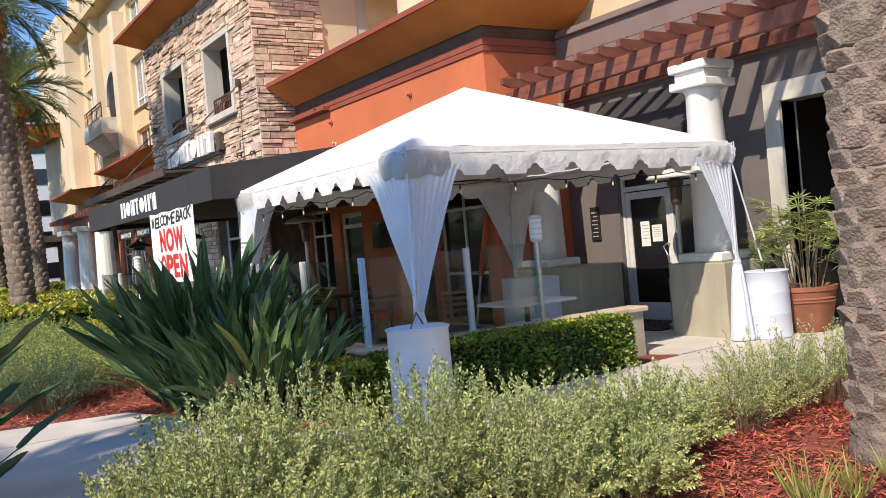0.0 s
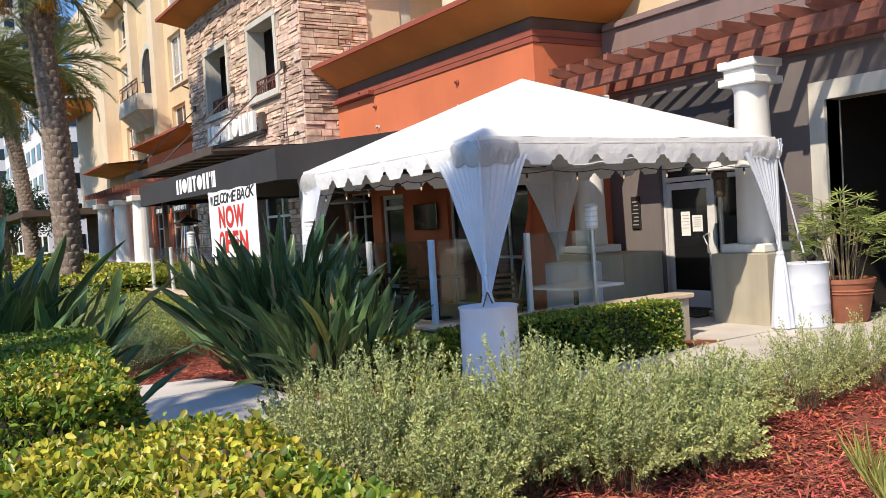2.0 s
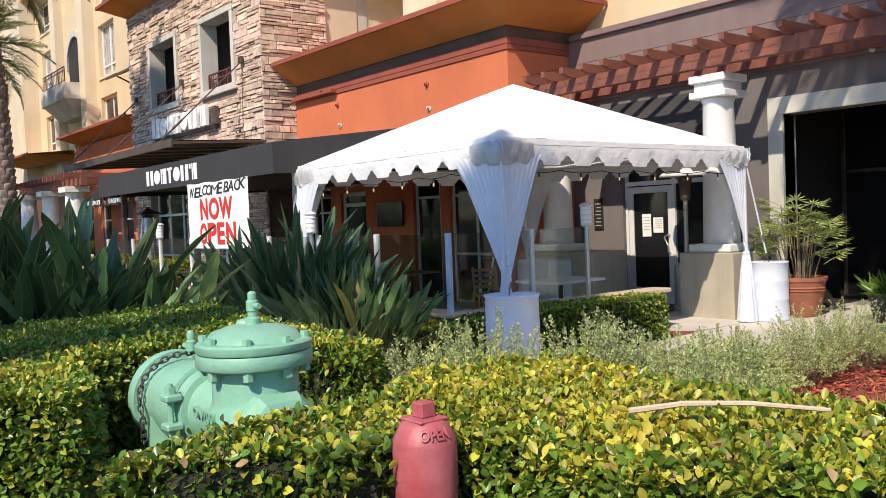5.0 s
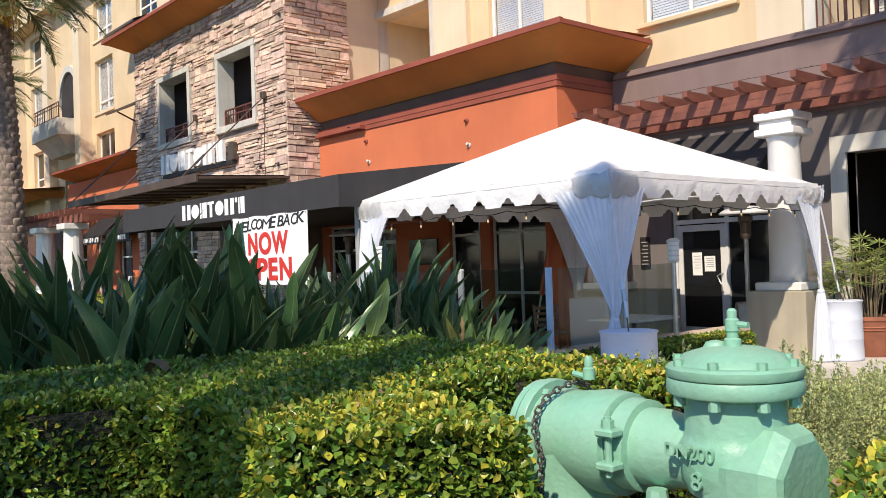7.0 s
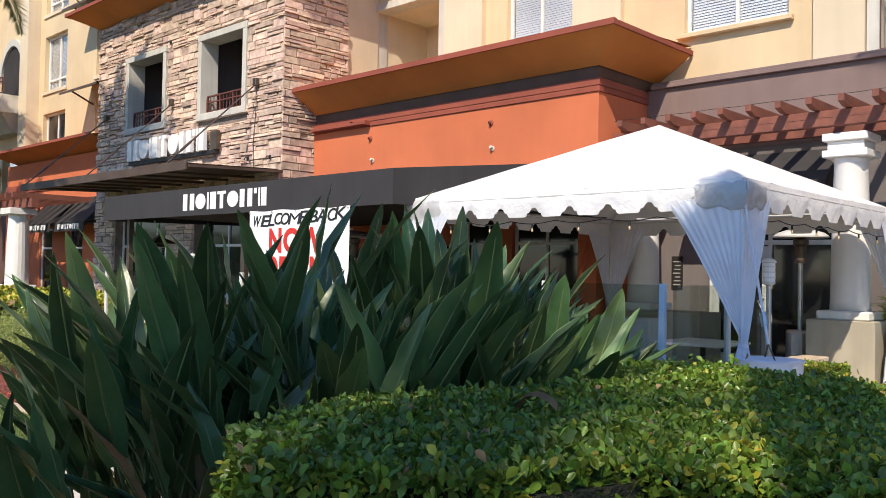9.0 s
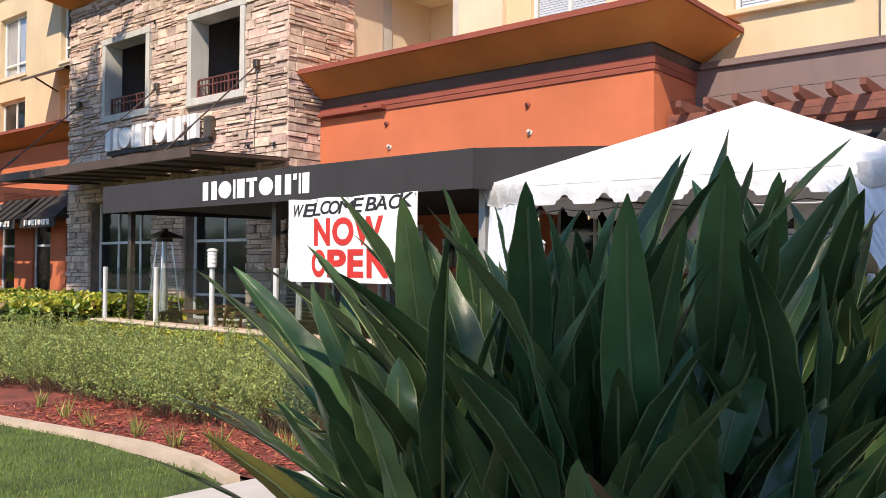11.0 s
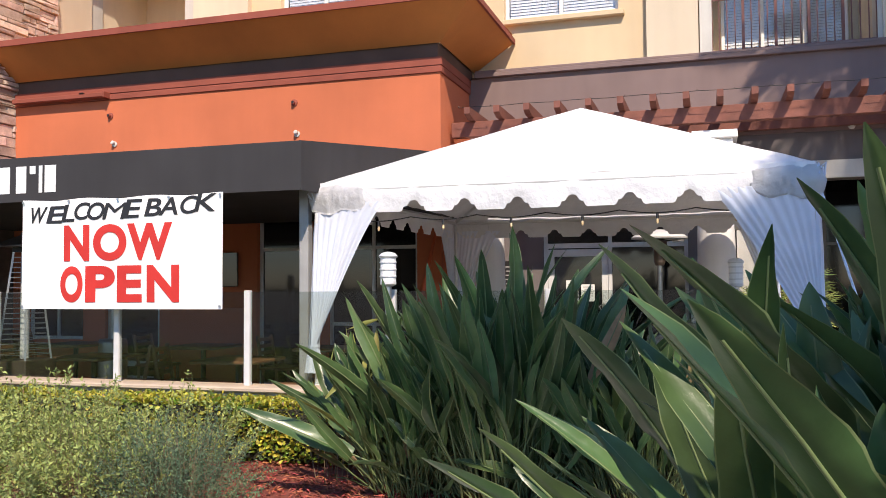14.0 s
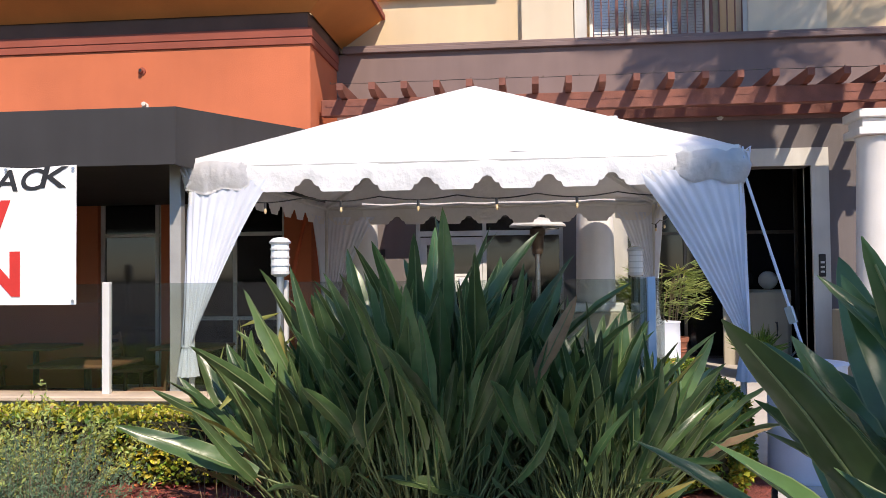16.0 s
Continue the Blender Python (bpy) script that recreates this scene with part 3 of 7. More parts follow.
# storefront units: white frames with dark panes
def storefront(name, x, y0, y1, z0, z1, vs=(), hs=(), fw=0.055, label="", material="alu", pane="dark"):
    t = tagged(thing(name, label or "white aluminium framed window with dark glass", "window", (x, (y0 + y1) / 2, z0), kind="structure"), kind="structure")
    cy = (y0 + y1) / 2

    def pt(n, bm, m_):
        bm.transform(Matrix.Translation((-x, -cy, -z0)))
        return part(n, bm, m_, t)
    for y in (y0 + fw / 2, y1 - fw / 2):
        pt("window_frame", box(B(), x - 0.03, x + 0.06, y - fw / 2, y + fw / 2, z0, z1, 0.006), M[material])
    for z in (z0 + fw / 2, z1 - fw / 2):
        pt("window_frame", box(B(), x - 0.03, x + 0.06, y0 + fw, y1 - fw, z - fw / 2, z + fw / 2, 0.006), M[material])
    ys = [y0 + fw] + list(vs) + [y1 - fw]
    zs = [z0 + fw] + list(hs) + [z1 - fw]
    for v in vs:
        pt("mullion", box(B(), x - 0.025, x + 0.05, v - fw / 2, v + fw / 2, z0 + fw, z1 - fw, 0.005), M[material])
    for h in hs:
        pt("transom_bar", box(B(), x - 0.022, x + 0.047, y0 + fw, y1 - fw, h - fw / 2, h + fw / 2, 0.005), M[material])
    for a, b_ in zip(ys, ys[1:]):
        for c, d in zip(zs, zs[1:]):
            pt("pane", box(B(), x + 0.01, x + 0.02, a + 0.001, b_ - 0.001, c + 0.001, d - 0.001), M["pane" if pane == "blind" else pane])
            if pane == "blind":
                bm = B()
                n_ = int((d - c) / 0.052)
                for i in range(n_):
                    z = d - 0.03 - i * (d - c - 0.03) / n_
                    solid(bm, [[(x + 0.06, a + 0.01, z - 0.034), (x + 0.06, b_ - 0.01, z - 0.034), (x + 0.075, b_ - 0.01, z + 0.016), (x + 0.075, a + 0.01, z + 0.016)],
                               [(x + 0.063, a + 0.01, z - 0.034), (x + 0.063, b_ - 0.01, z - 0.034), (x + 0.078, b_ - 0.01, z + 0.016), (x + 0.078, a + 0.01, z + 0.016)]])
                pt("blind_slats", bm, M["blind"])
                # dark sheet behind the slats paints the unlit room
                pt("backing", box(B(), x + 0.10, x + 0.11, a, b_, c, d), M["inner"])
    return t


storefront("window_1", 9.2, 13.25, 14.75, 0.0, 2.95, (14.0,), (1.0, 2.2))
storefront("window_2", 9.2, 15.05, 16.0, 0.0, 2.95, (15.15,), (2.2,), label="tall dark glazed panel with a white frame")
storefront("door_1", 9.2, 17.85, 18.95, 0.0, 2.45, (), (0.3, 2.15), 0.09, "white framed glass patio door")
storefront("window_3", 9.2, 19.4, 20.6, 0.7, 2.6, (20.0,), (2.0,))
t = thing("television", "flat black television hung on the red patio wall", "television", (9.05, 16.8, 1.6))
part("screen", box(B(), -0.05, 0.0, -0.48, 0.48, 0, 0.56, 0.008), M["dark"], t)
part("bracket", box(B(), 0.0, 0.04, -0.1, 0.1, 0.18, 0.38), M["black"], t)

# ---- grey ground-floor wall, brown band and beige storeys ----
GH = [(9.3, 11.62, 0.0, 2.95), (5.58, 8.32, 0.0, 3.18)]
structure("wall_grey", wall_x(B(), 10.78, 11.08, -6, 12.858, 0.0, 3.9, GH), M["grey"], "grey stucco ground floor wall")
structure("wall_brown", box(B(), 10.74, 11.08, -6, 12.858, 3.902, 5.12), M["brown"], "mauve-brown stucco band wall")
bm = B()
box(bm, 10.66, 11.2, -6, 12.75, 5.122, 5.2, 0.01)
box(bm, 10.70, 11.2, -6, 12.75, 5.202, 5.25, 0.01)
structure("ledge", bm, M["brown"], "mauve-brown projecting ledge")
BH = [(10.36, 12.33, 6.22, 8.0), (14.88, 16.67, 6.8, 8.4), (18.7, 21.05, 6.2, 8.35), (6.42, 8.9, 5.3, 8.0), (18.7, 21.05, 9.0, 11.2), (14.88, 16.67, 9.6, 11.2), (10.36, 12.33, 9.2, 11.0), (0.5, 3.0, 6.2, 8.0)]
structure("wall_beige", wall_x(B(), 11.15, 11.45, -6, 22.0, 5.252, 14.0, BH), M["beige"], "pale yellow stucco upper wall")
bm = B()
box(bm, 11.02, 11.148, 9.08, 9.9, 5.255, 14)
box(bm, 11.02, 11.148, 5.2, 6.38, 5.255, 14)
structure("pilaster", bm, M["cream"], "cream stucco pilasters")
bm = B()
box(bm, 11.0, 11.148, 13.64, 14.8, 5.9, 14)
box(bm, 11.0, 11.148, 17.3, 18.5, 5.9, 14)
structure("pier_cream", bm, M["cream"], "cream stucco piers between the balconies")
bm = B()
for y0, y1, z0, z1 in ((18.7, 21.05, 6.2, 8.35), (6.42, 8.9, 5.26, 8.0), (18.7, 21.05, 9.0, 11.2)):
    box(bm, 11.06, 11.5, y0 - 0.16, y0 + 0.03, z0 - 0.0, z1 + 0.16)
    box(bm, 11.06, 11.5, y1 - 0.03, y1 + 0.16, z0, z1 + 0.16)
    box(bm, 11.05, 11.498, y0 + 0.03, y1 - 0.03, z1 - 0.03, z1 + 0.158)
structure("trim_balcony", bm, M["cement"], "off-white balcony surrounds")
bm = B()
for y0, y1, z0, z1 in ((18.7, 21.05, 6.2, 8.35), (6.42, 8.9, 5.26, 8.0), (18.7, 21.05, 9.0, 11.2), (0.5, 3.0, 6.2, 8.0), (10.36, 12.33, 9.2, 11)):
    box(bm, 13.0, 13.1, y0 - 0.3, y1 + 0.3, z0 - 0.2, z1 + 0.3)
    box(bm, 11.501, 13.0, y0 - 0.1, y0 - 0.002, z0 - 0.1, z1 + 0.1)
    box(bm, 11.501, 13.0, y1 + 0.002, y1 + 0.1, z0 - 0.1, z1 + 0.1)
    box(bm, 11.501, 13.0, y0, y1, z0 - 0.1, z0 - 0.002)
    box(bm, 11.501, 13.0, y0, y1, z1 + 0.002, z1 + 0.1)
structure("wall_balcony", bm, M["cream"], "recessed balcony walls")
bm = B()
box(bm, 11.02, 11.25, 10.26, 12.43, 6.1, 6.19, 0.01)
box(bm, 11.04, 11.25, 14.8, 16.75, 6.7, 6.78, 0.01)
structure("sill", bm, M["beige"], "projecting stucco window sills")
storefront("window_4", 11.3, 10.36, 12.33, 6.22, 8.0, (11.35,), (), 0.06, "white sliding window with closed blinds", "white", "blind")
storefront("window_5", 11.3, 14.88, 16.67, 6.8, 8.4, (15.8,), (), 0.06, "white sliding window with closed blinds", "white", "blind")
storefront("window_6", 12.85, 6.6, 8.7, 5.3, 7.6, (7.3, 8.0), (), 0.06, "white framed balcony door with pale blue panes", "white", "blind")
storefront("window_7", 11.3, 14.88, 16.67, 9.6, 11.2, (15.8,), (), 0.06, "white sliding window with closed blinds", "white", "blind")


def railing(name, x, y0, y1, z0, z1, n, material="rail", label="dark brown metal balcony railing"):
    t = thing(name, label, "railing", (x, (y0 + y1) / 2, z0))
    h, w = z1 - z0, (y1 - y0) / 2
    part("top_rail", box(B(), -0.025, 0.025, -w, w, h - 0.04, h, 0.005), M[material], t)
    part("middle_rail", box(B(), -0.02, 0.02, -w, w, h - 0.19, h - 0.16), M[material], t)
    part("bottom_rail", box(B(), -0.02, 0.02, -w, w, 0.05, 0.085), M[material], t)
    for i in range(n + 1):
        y = -w + 2 * w * i / n
        tall = i % 4 == 0
        k = 0.022 if tall else 0.009
        part("baluster", box(B(), -k, k, y - k, y + k, 0.0 if tall else 0.086, h - 0.041), M[material], t)
    return t


railing("balcony_railing", 11.1, 6.44, 8.88, 5.27, 6.36, 20)
railing("balcony_railing", 11.2, 18.72, 21.03, 9.0, 10.0, 18)

# shelter behind: plain walls close the rooms, their near-black colour painting unlit depth
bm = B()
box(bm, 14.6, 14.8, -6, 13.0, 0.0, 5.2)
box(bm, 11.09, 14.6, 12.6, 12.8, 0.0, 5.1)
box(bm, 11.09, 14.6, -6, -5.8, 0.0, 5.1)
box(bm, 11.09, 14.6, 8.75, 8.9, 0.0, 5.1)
structure("wall_inside", bm, M["inner"], "interior walls coloured near-black as unlit rooms")
structure("ceiling", box(B(), 11.09, 14.6, -5.8, 12.6, 4.0, 4.1), M["inner"], "interior ceiling coloured near-black as unlit")
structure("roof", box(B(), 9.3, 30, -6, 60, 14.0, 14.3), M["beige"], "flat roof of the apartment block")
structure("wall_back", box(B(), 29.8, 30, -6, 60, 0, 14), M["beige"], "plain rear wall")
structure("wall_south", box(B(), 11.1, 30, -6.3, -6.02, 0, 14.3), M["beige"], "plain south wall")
structure("floor_inside", box(B(), 11.08, 14.6, -5.8, 12.6, -0.05, 0.015), M["inner"], "interior floor coloured near-black as unlit")

# entry opening with a pale frame
bm = B()
box(bm, 10.72, 11.12, 8.32, 8.57, 0.0, 3.18)
box(bm, 10.72, 11.12, 5.33, 5.58, 0.0, 3.18)
box(bm, 10.72, 11.12, 5.33, 8.57, 3.182, 3.45)
structure("trim_entry", bm, M["cement"], "broad off-white stucco frame round the lobby entry")
tagged(storefront("door_2", 13.4, 5.0, 8.7, 0.0, 3.6, (6.2, 7.0, 7.8), (2.3,), 0.06, "dark bronze lobby glazing deep inside the entry", "bronze"), category="door")
t = thing("door_panel", "beige panel door leaf with a dark handle inside the entry", "door", (12.2, 5.65, 0.015))
part("leaf", box(B(), -0.03, 0.03, -0.1, 0.95, 0, 1.22, 0.01), M["plinth"], t)
part("handle", tube(B(), [(-0.03, 0.1, 0.5), (-0.1, 0.1, 0.5), (-0.12, 0.1, 0.6), (-0.1, 0.1, 0.72), (-0.03, 0.1, 0.72)], 0.014), M["black"], t)
t = thing("stone_ball", "pale round stone ball on a plinth in the entry", "ornament", (12.6, 5.75, 0.015))
part("pedestal", box(B(), -0.22, 0.22, -0.32, 0.32, 0, 1.26, 0.015), M["plinth"], t)
part("ball", lathe(B(), [(0.16 * math.sin(a), 1.42 - 0.16 * math.cos(a)) for a in [0.15 + i * 0.284 for i in range(11)]], 20), M["cement"], t)
t = thing("entry_keypad", "slim black intercom keypad on the entry frame", "intercom", (10.715, 5.46, 1.5))
part("case", box(B(), -0.03, 0.0, -0.05, 0.05, 0.0, 0.34, 0.008), M["black"], t)
for k in range(3):
    part("label_strip", box(B(), -0.034, -0.031, -0.03, 0.03, 0.06 + k * 0.07, 0.09 + k * 0.07), M["steel"], t)

# restaurant door and sidelight
structure("door_frame", wall_x(B(), 10.86, 10.96, 9.3, 11.62, 0.0, 2.95, [(9.36, 10.5, 0.06, 2.2), (10.56, 11.56, 0.06, 2.2), (9.36, 10.5, 2.28, 2.89), (10.56, 11.56, 2.28, 2.89)]), M["alu"], "white aluminium storefront frame")
bm = B()
for a, b_, c, d in ((9.36, 10.5, 0.06, 2.2), (9.36, 10.5, 2.28, 2.89), (10.56, 11.56, 2.28, 2.89)):
    box(bm, 10.905, 10.915, a, b_, c, d)
structure("window_8", bm, M["dark"], "dark sidelight and transom glass")
door = thing("entrance_door", "white framed glass entrance door, closed, with notices taped inside", "door", (10.9, 11.06, 0.04))
part("door_stile", box(B(), -0.03, 0.03, 0.39, 0.495, 0.0, 2.14, 0.006), M["alu"], door)
part("door_stile", box(B(), -0.03, 0.03, -0.495, -0.39, 0.0, 2.14, 0.006), M["alu"], door)
part("door_rail", box(B(), -0.03, 0.03, -0.39, 0.39, 2.02, 2.14, 0.006), M["alu"], door)
part("door_rail", box(B(), -0.03, 0.03, -0.39, 0.39, 0.0, 0.26, 0.006), M["alu"], door)
part("pane", box(B(), -0.005, 0.005, -0.389, 0.389, 0.261, 2.019), M["dark"], door)
part("handle", tube(B(), [(-0.03, -0.43, 0.92), (-0.09, -0.43, 0.92), (-0.1, -0.43, 1.05), (-0.1, -0.35, 1.2), (-0.09, -0.43, 1.24), (-0.03, -0.43, 1.24)], 0.014), M["steel"], door, "bent steel pull handle")
for y, z, w, h in ((0.1, 1.42, 0.2, 0.42), (-0.16, 1.42, 0.22, 0.28)):
    p = part("notice", box(B(), -0.012, -0.008, y - w / 2, y + w / 2, z - h / 2, z + h / 2), M["paper"], door, "white paper notice")
    for k in range(5):
        part("text_bar", box(B(), -0.0145, -0.0125, y - w * 0.36, y + w * (0.36 - 0.1 * (k % 2)), z + h * (0.34 - 0.13 * k) - 0.006, z + h * (0.34 - 0.13 * k) + 0.006), M["table"], door)
t = thing("doormat", "black rubber doormat before the entrance", "doormat", (10.1, 10.6, 0.032))
part("mat", box(B(), -0.5, 0.5, -0.75, 0.75, 0, 0.02, 0.006), M["black"], t)
for k in range(8):
    part("rib", box(B(), -0.46, 0.46, -0.7 + k * 0.19, -0.62 + k * 0.19, 0.0205, 0.026), M["black"], t)
t = thing("wall_plaque", "dark wall plaque with pale unreadable lines beside the door", "plaque", (10.778, 12.21, 1.4))
part("plate", box(B(), -0.03, 0.0, -0.11, 0.11, 0.0, 0.6, 0.006), M["black"], t)
for k in range(7):
    part("text_bar", box(B(), -0.034, -0.031, -0.075, 0.075 - 0.02 * (k % 3), 0.07 + k * 0.07, 0.09 + k * 0.07), M["table"], t)

# ---- columns ----


def column(x, y, name="column", extra=0.0):
    t = thing(name, "white painted round column on a square stucco plinth", "column", (x, y, 0.02), "columns along the front")
    part("plinth", box(B(), -0.46, 0.46, -0.48 - extra, 0.48, 0, 1.02, 0.012), M["plinth"], t, "grey-beige stucco plinth")
    part("base", box(B(), -0.37, 0.37, -0.37, 0.37, 1.022, 1.15, 0.02), M["white"], t)
    part("shaft", lathe(B(), [(0.285, 1.152), (0.28, 1.3), (0.265, 2.2), (0.235, 3.35), (0.27, 3.42)], 32), M["white"], t)
    part("capital", box(B(), -0.32, 0.32, -0.32, 0.32, 3.422, 3.53, 0.012), M["white"], t)
    part("neck", box(B(), -0.26, 0.26, -0.26, 0.26, 3.532, 3.66, 0.01), M["white"], t)
    part("abacus", box(B(), -0.32, 0.32, -0.32, 0.32, 3.662, 3.78, 0.012), M["white"], t)
    for o in t.children:
        if o.name.startswith("shaft"):
            for f in o.data.polygons:
                f.use_smooth = len(f.vertices) == 4
    return t


column(9.72, 12.3, extra=0.75)
for y in (8.88, 5.0, 1.1):
    column(9.83, y)

# ---- pergola ----
perg = thing("pergola", "red-brown timber pergola with a long beam and projecting rafters", "pergola", (9.53, 5.0, 3.8))


def ppart(n, bm):
    bm.transform(Matrix.Translation((-9.53, -5.0, -3.8)))
    return part(n, bm, M["pergola"], perg)


ppart("beam", box(B(), 9.46, 9.6, -5.5, 12.8, 3.9, 4.14, 0.01))
ppart("ledger", box(B(), 10.64, 10.735, -5.5, 12.7, 3.95, 4.14, 0.01))
k = 0
y = 12.45
while y > -5:
    bm = B()
    prof = [(9.12, 4.3), (9.12, 4.2), (9.3, 4.145), (10.70, 4.145), (10.70, 4.3)]
    lo = [bm.verts.new((px, y - 0.045, pz)) for px, pz in prof]
    hi = [bm.verts.new((px, y + 0.045, pz)) for px, pz in prof]
    bm.faces.new(lo)
    bm.faces.new(hi[::-1])
    for i in range(5):
        bm.faces.new((lo[i], hi[i], hi[(i + 1) % 5], lo[(i + 1) % 5]))
    bmesh.ops.recalc_face_normals(bm, faces=bm.faces)
    ppart("rafter", bm)
    y -= 0.457
bm = B()
pts = [(9.2, 12.6 - i * 0.25, 4.309 + 0.006 * math.sin(i * 1.9)) for i in range(70)]
tube(bm, pts, 0.0045, 4)
t = thing("string_lights", "thin black cable of fairy lights along the pergola", "string lights", (0, 0, 0))
part("cable", bm, M["black"], t)
for i in range(0, 70, 2):
    part("bulb", lathe(B(), [(0.004, 0), (0.009, 0.01), (0.006, 0.022)], 6, Matrix.Translation(Vector(pts[i]) + Vector((0, 0, 0.004)))), M["bronze"], t)
t = thing("flood_light", "small round white spotlight fixed on the wall", "spotlight", (10.74, 6.9, 3.95))
part("mount", lathe(B(), [(0.05, 0), (0.05, 0.02), (0.02, 0.03)], 14, pose(0, 0, 0, 0, -90, 0)), M["cement"], t)
part("head", lathe(B(), [(0.015, 0.02), (0.03, 0.04), (0.034, 0.08), (0.02, 0.085)], 14, pose(0, 0, 0, 0, -70, 0)), M["cement"], t)

# door awning, dark sloped fabric
bm = B()
solid(bm, [[(10.73, 9.35, 3.75), (10.73, 11.75, 3.75), (9.9, 11.75, 3.0), (9.9, 9.35, 3.0)],
           [(10.73, 9.35, 3.75), (9.9, 9.35, 3.0), (10.73, 9.35, 3.0)],
           [(10.73, 11.75, 3.75), (10.73, 11.75, 3.0), (9.9, 11.75, 3.0)],
           [(9.9, 9.35, 3.0), (9.9, 11.75, 3.0), (10.73, 11.75, 3.0), (10.73, 9.35, 3.0)]])
t = thing("door_awning", "black sloped fabric awning over the entrance", "awning", (0, 0, 0))
part("fabric", bm, M["awning"], t)
part("valance", box(B(), 9.88, 9.897, 9.35, 11.75, 2.82, 3.0), M["awning"], t)

# ---- big patio awning ----
aw = thing("patio_awning", "large charcoal fabric awning on steel posts over the patio", "awning", (4.01, 12.65, 0.62))


def apart_(n, bm, m_, label=""):
    bm.transform(Matrix.Translation((-4.01, -12.65, -0.62)))
    return part(n, bm, m_, aw, label)


XF, XB, Y0, Y1, ZB, ZF, ZW = 4.01, 9.07, 12.65, 21.0, 2.51, 2.98, 3.6
apart_("valance", box(B(), XF, XF + 0.02, Y0, Y1, ZB, ZF), M["awning"])
bm = B()
solid(bm, [[(XF, Y0, ZF), (XF, Y1, ZF), (XB, Y1, ZW), (XB, Y0, ZW)], [(XF, Y0, ZF - .02), (XF, Y1, ZF - .02), (XB, Y1, ZW - .02), (XB, Y0, ZW - .02)]])
apart_("top", bm, M["awning"])
for y in (Y0, Y1):
    bm = B()
    for dy in (0, 0.02):
        solid(bm, [[(XF + 0.021, y + dy, ZB), (XF + 0.021, y + dy, ZF), (XB, y + dy, ZW), (XB, y + dy, ZB + 0.1)]])
    apart_("side", bm, M["awning"])
# added dark sheet paints the shade of the awning's open underside
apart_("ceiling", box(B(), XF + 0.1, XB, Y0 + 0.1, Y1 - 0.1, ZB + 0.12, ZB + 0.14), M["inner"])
for y in (12.84, 16.77, 20.85):
    apart_("post", box(B(), 4.44, 4.54, y - 0.05, y + 0.05, 0.02, ZB + 0.12, 0.006), M["table"] if y < 13 else M["bronze"], "square steel post")
# brand lettering becomes plain white shapes: bars and discs of the letters' sizes


def brand_shapes(parent, x, y_start, y_end, z0, z1, material, inv, depth=0.012):
    W = [1.25, 1.1, 0.95, 0.85, 1.1, 1.2, 0.25, 0.75]
    tot = sum(W) + 0.16 * 7
    k = (y_start - y_end) / tot
    y = y_start
    for i, w in enumerate(W):
        bm = B()
        yc, h = y - w * k / 2, z1 - z0
        if i in (1, 4):
            lathe(bm, [(1.0, 0), (1.0, depth)], 24, Matrix.Translation((x, yc, (z0 + z1) / 2)) @ Matrix.Diagonal((1, w * k / 2, h * 0.46, 1)) @ pose(0, 0, 0, 0, -90, 0))
        elif i == 6:
            box(bm, x - depth, x, yc - w * k / 2, yc + w * k / 2, z1 - h * 0.3, z1)
        else:
            for s in ((-0.5, -0.12), (0.12, 0.5)) if i in (0, 5) else ((-0.5, 0.15), (0.3, 0.5)) if i in (2, 7) else ((-0.2, 0.2),):
                box(bm, x - depth, x, yc + s[0] * w * k, yc + s[1] * w * k, z0, z1)
            if i == 3:
                box(bm, x - depth - 0.002, x, yc - w * k / 2, yc + w * k / 2, z1 - h * 0.18, z1)
        bm.transform(inv)
        part("sign_shape", bm, material, parent, "white sign shape")
        y -= (w + 0.16) * k


brand_shapes(aw, 4.009, 17.96, 15.48, 2.60, 2.885, M["sign"], Matrix.Translation((-4.01, -12.65, -0.62)), 0.005)

# ---- banner ----
ban = thing("banner", "white vinyl banner reading WELCOME BACK, NOW OPEN", "banner", (3.985, 14.68, 1.38))
def ban_wave(u, v):
    """Depth of the hanging sheet: soft folds that run down from the upper left and along the top hem."""
    fold = 0.016 * math.exp(-((u - 0.1 - 0.12 * (1 - v)) / 0.05) ** 2) * min(1, v * 1.6)
    return -fold + 0.009 * noise.noise(Vector((u * 5, v * 2.2, 3))) + 0.006 * math.sin(u * 40) * max(0, v - 0.75) * 2


bm = B()
nx, nz = 72, 30
for dx in (0.0, 0.004):
    grid = [[bm.verts.new((ban_wave(i / nx, j / nz) + dx, 1.2 - 2.4 * i / nx, 1.14 * j / nz - 0.018 * math.sin(math.pi * i / nx * 3) ** 2 * (j / nz))) for j in range(nz + 1)] for i in range(nx + 1)]
    for i in range(nx):
        for j in range(nz):
            q = (grid[i][j], grid[i][j + 1], grid[i + 1][j + 1], grid[i + 1][j])
            bm.faces.new(q if dx else q[::-1])
    rim = [grid[i][0] for i in range(nx)] + [grid[nx][j] for j in range(nz)] + [grid[i][nz] for i in range(nx, 0, -1)] + [grid[0][j] for j in range(nz, 0, -1)]
    if dx:
        for k in range(len(rim)):
            bm.faces.new((front[k], front[(k + 1) % len(rim)], rim[(k + 1) % len(rim)], rim[k]))
    front = rim
part("sheet", bm, M["banner"], ban)


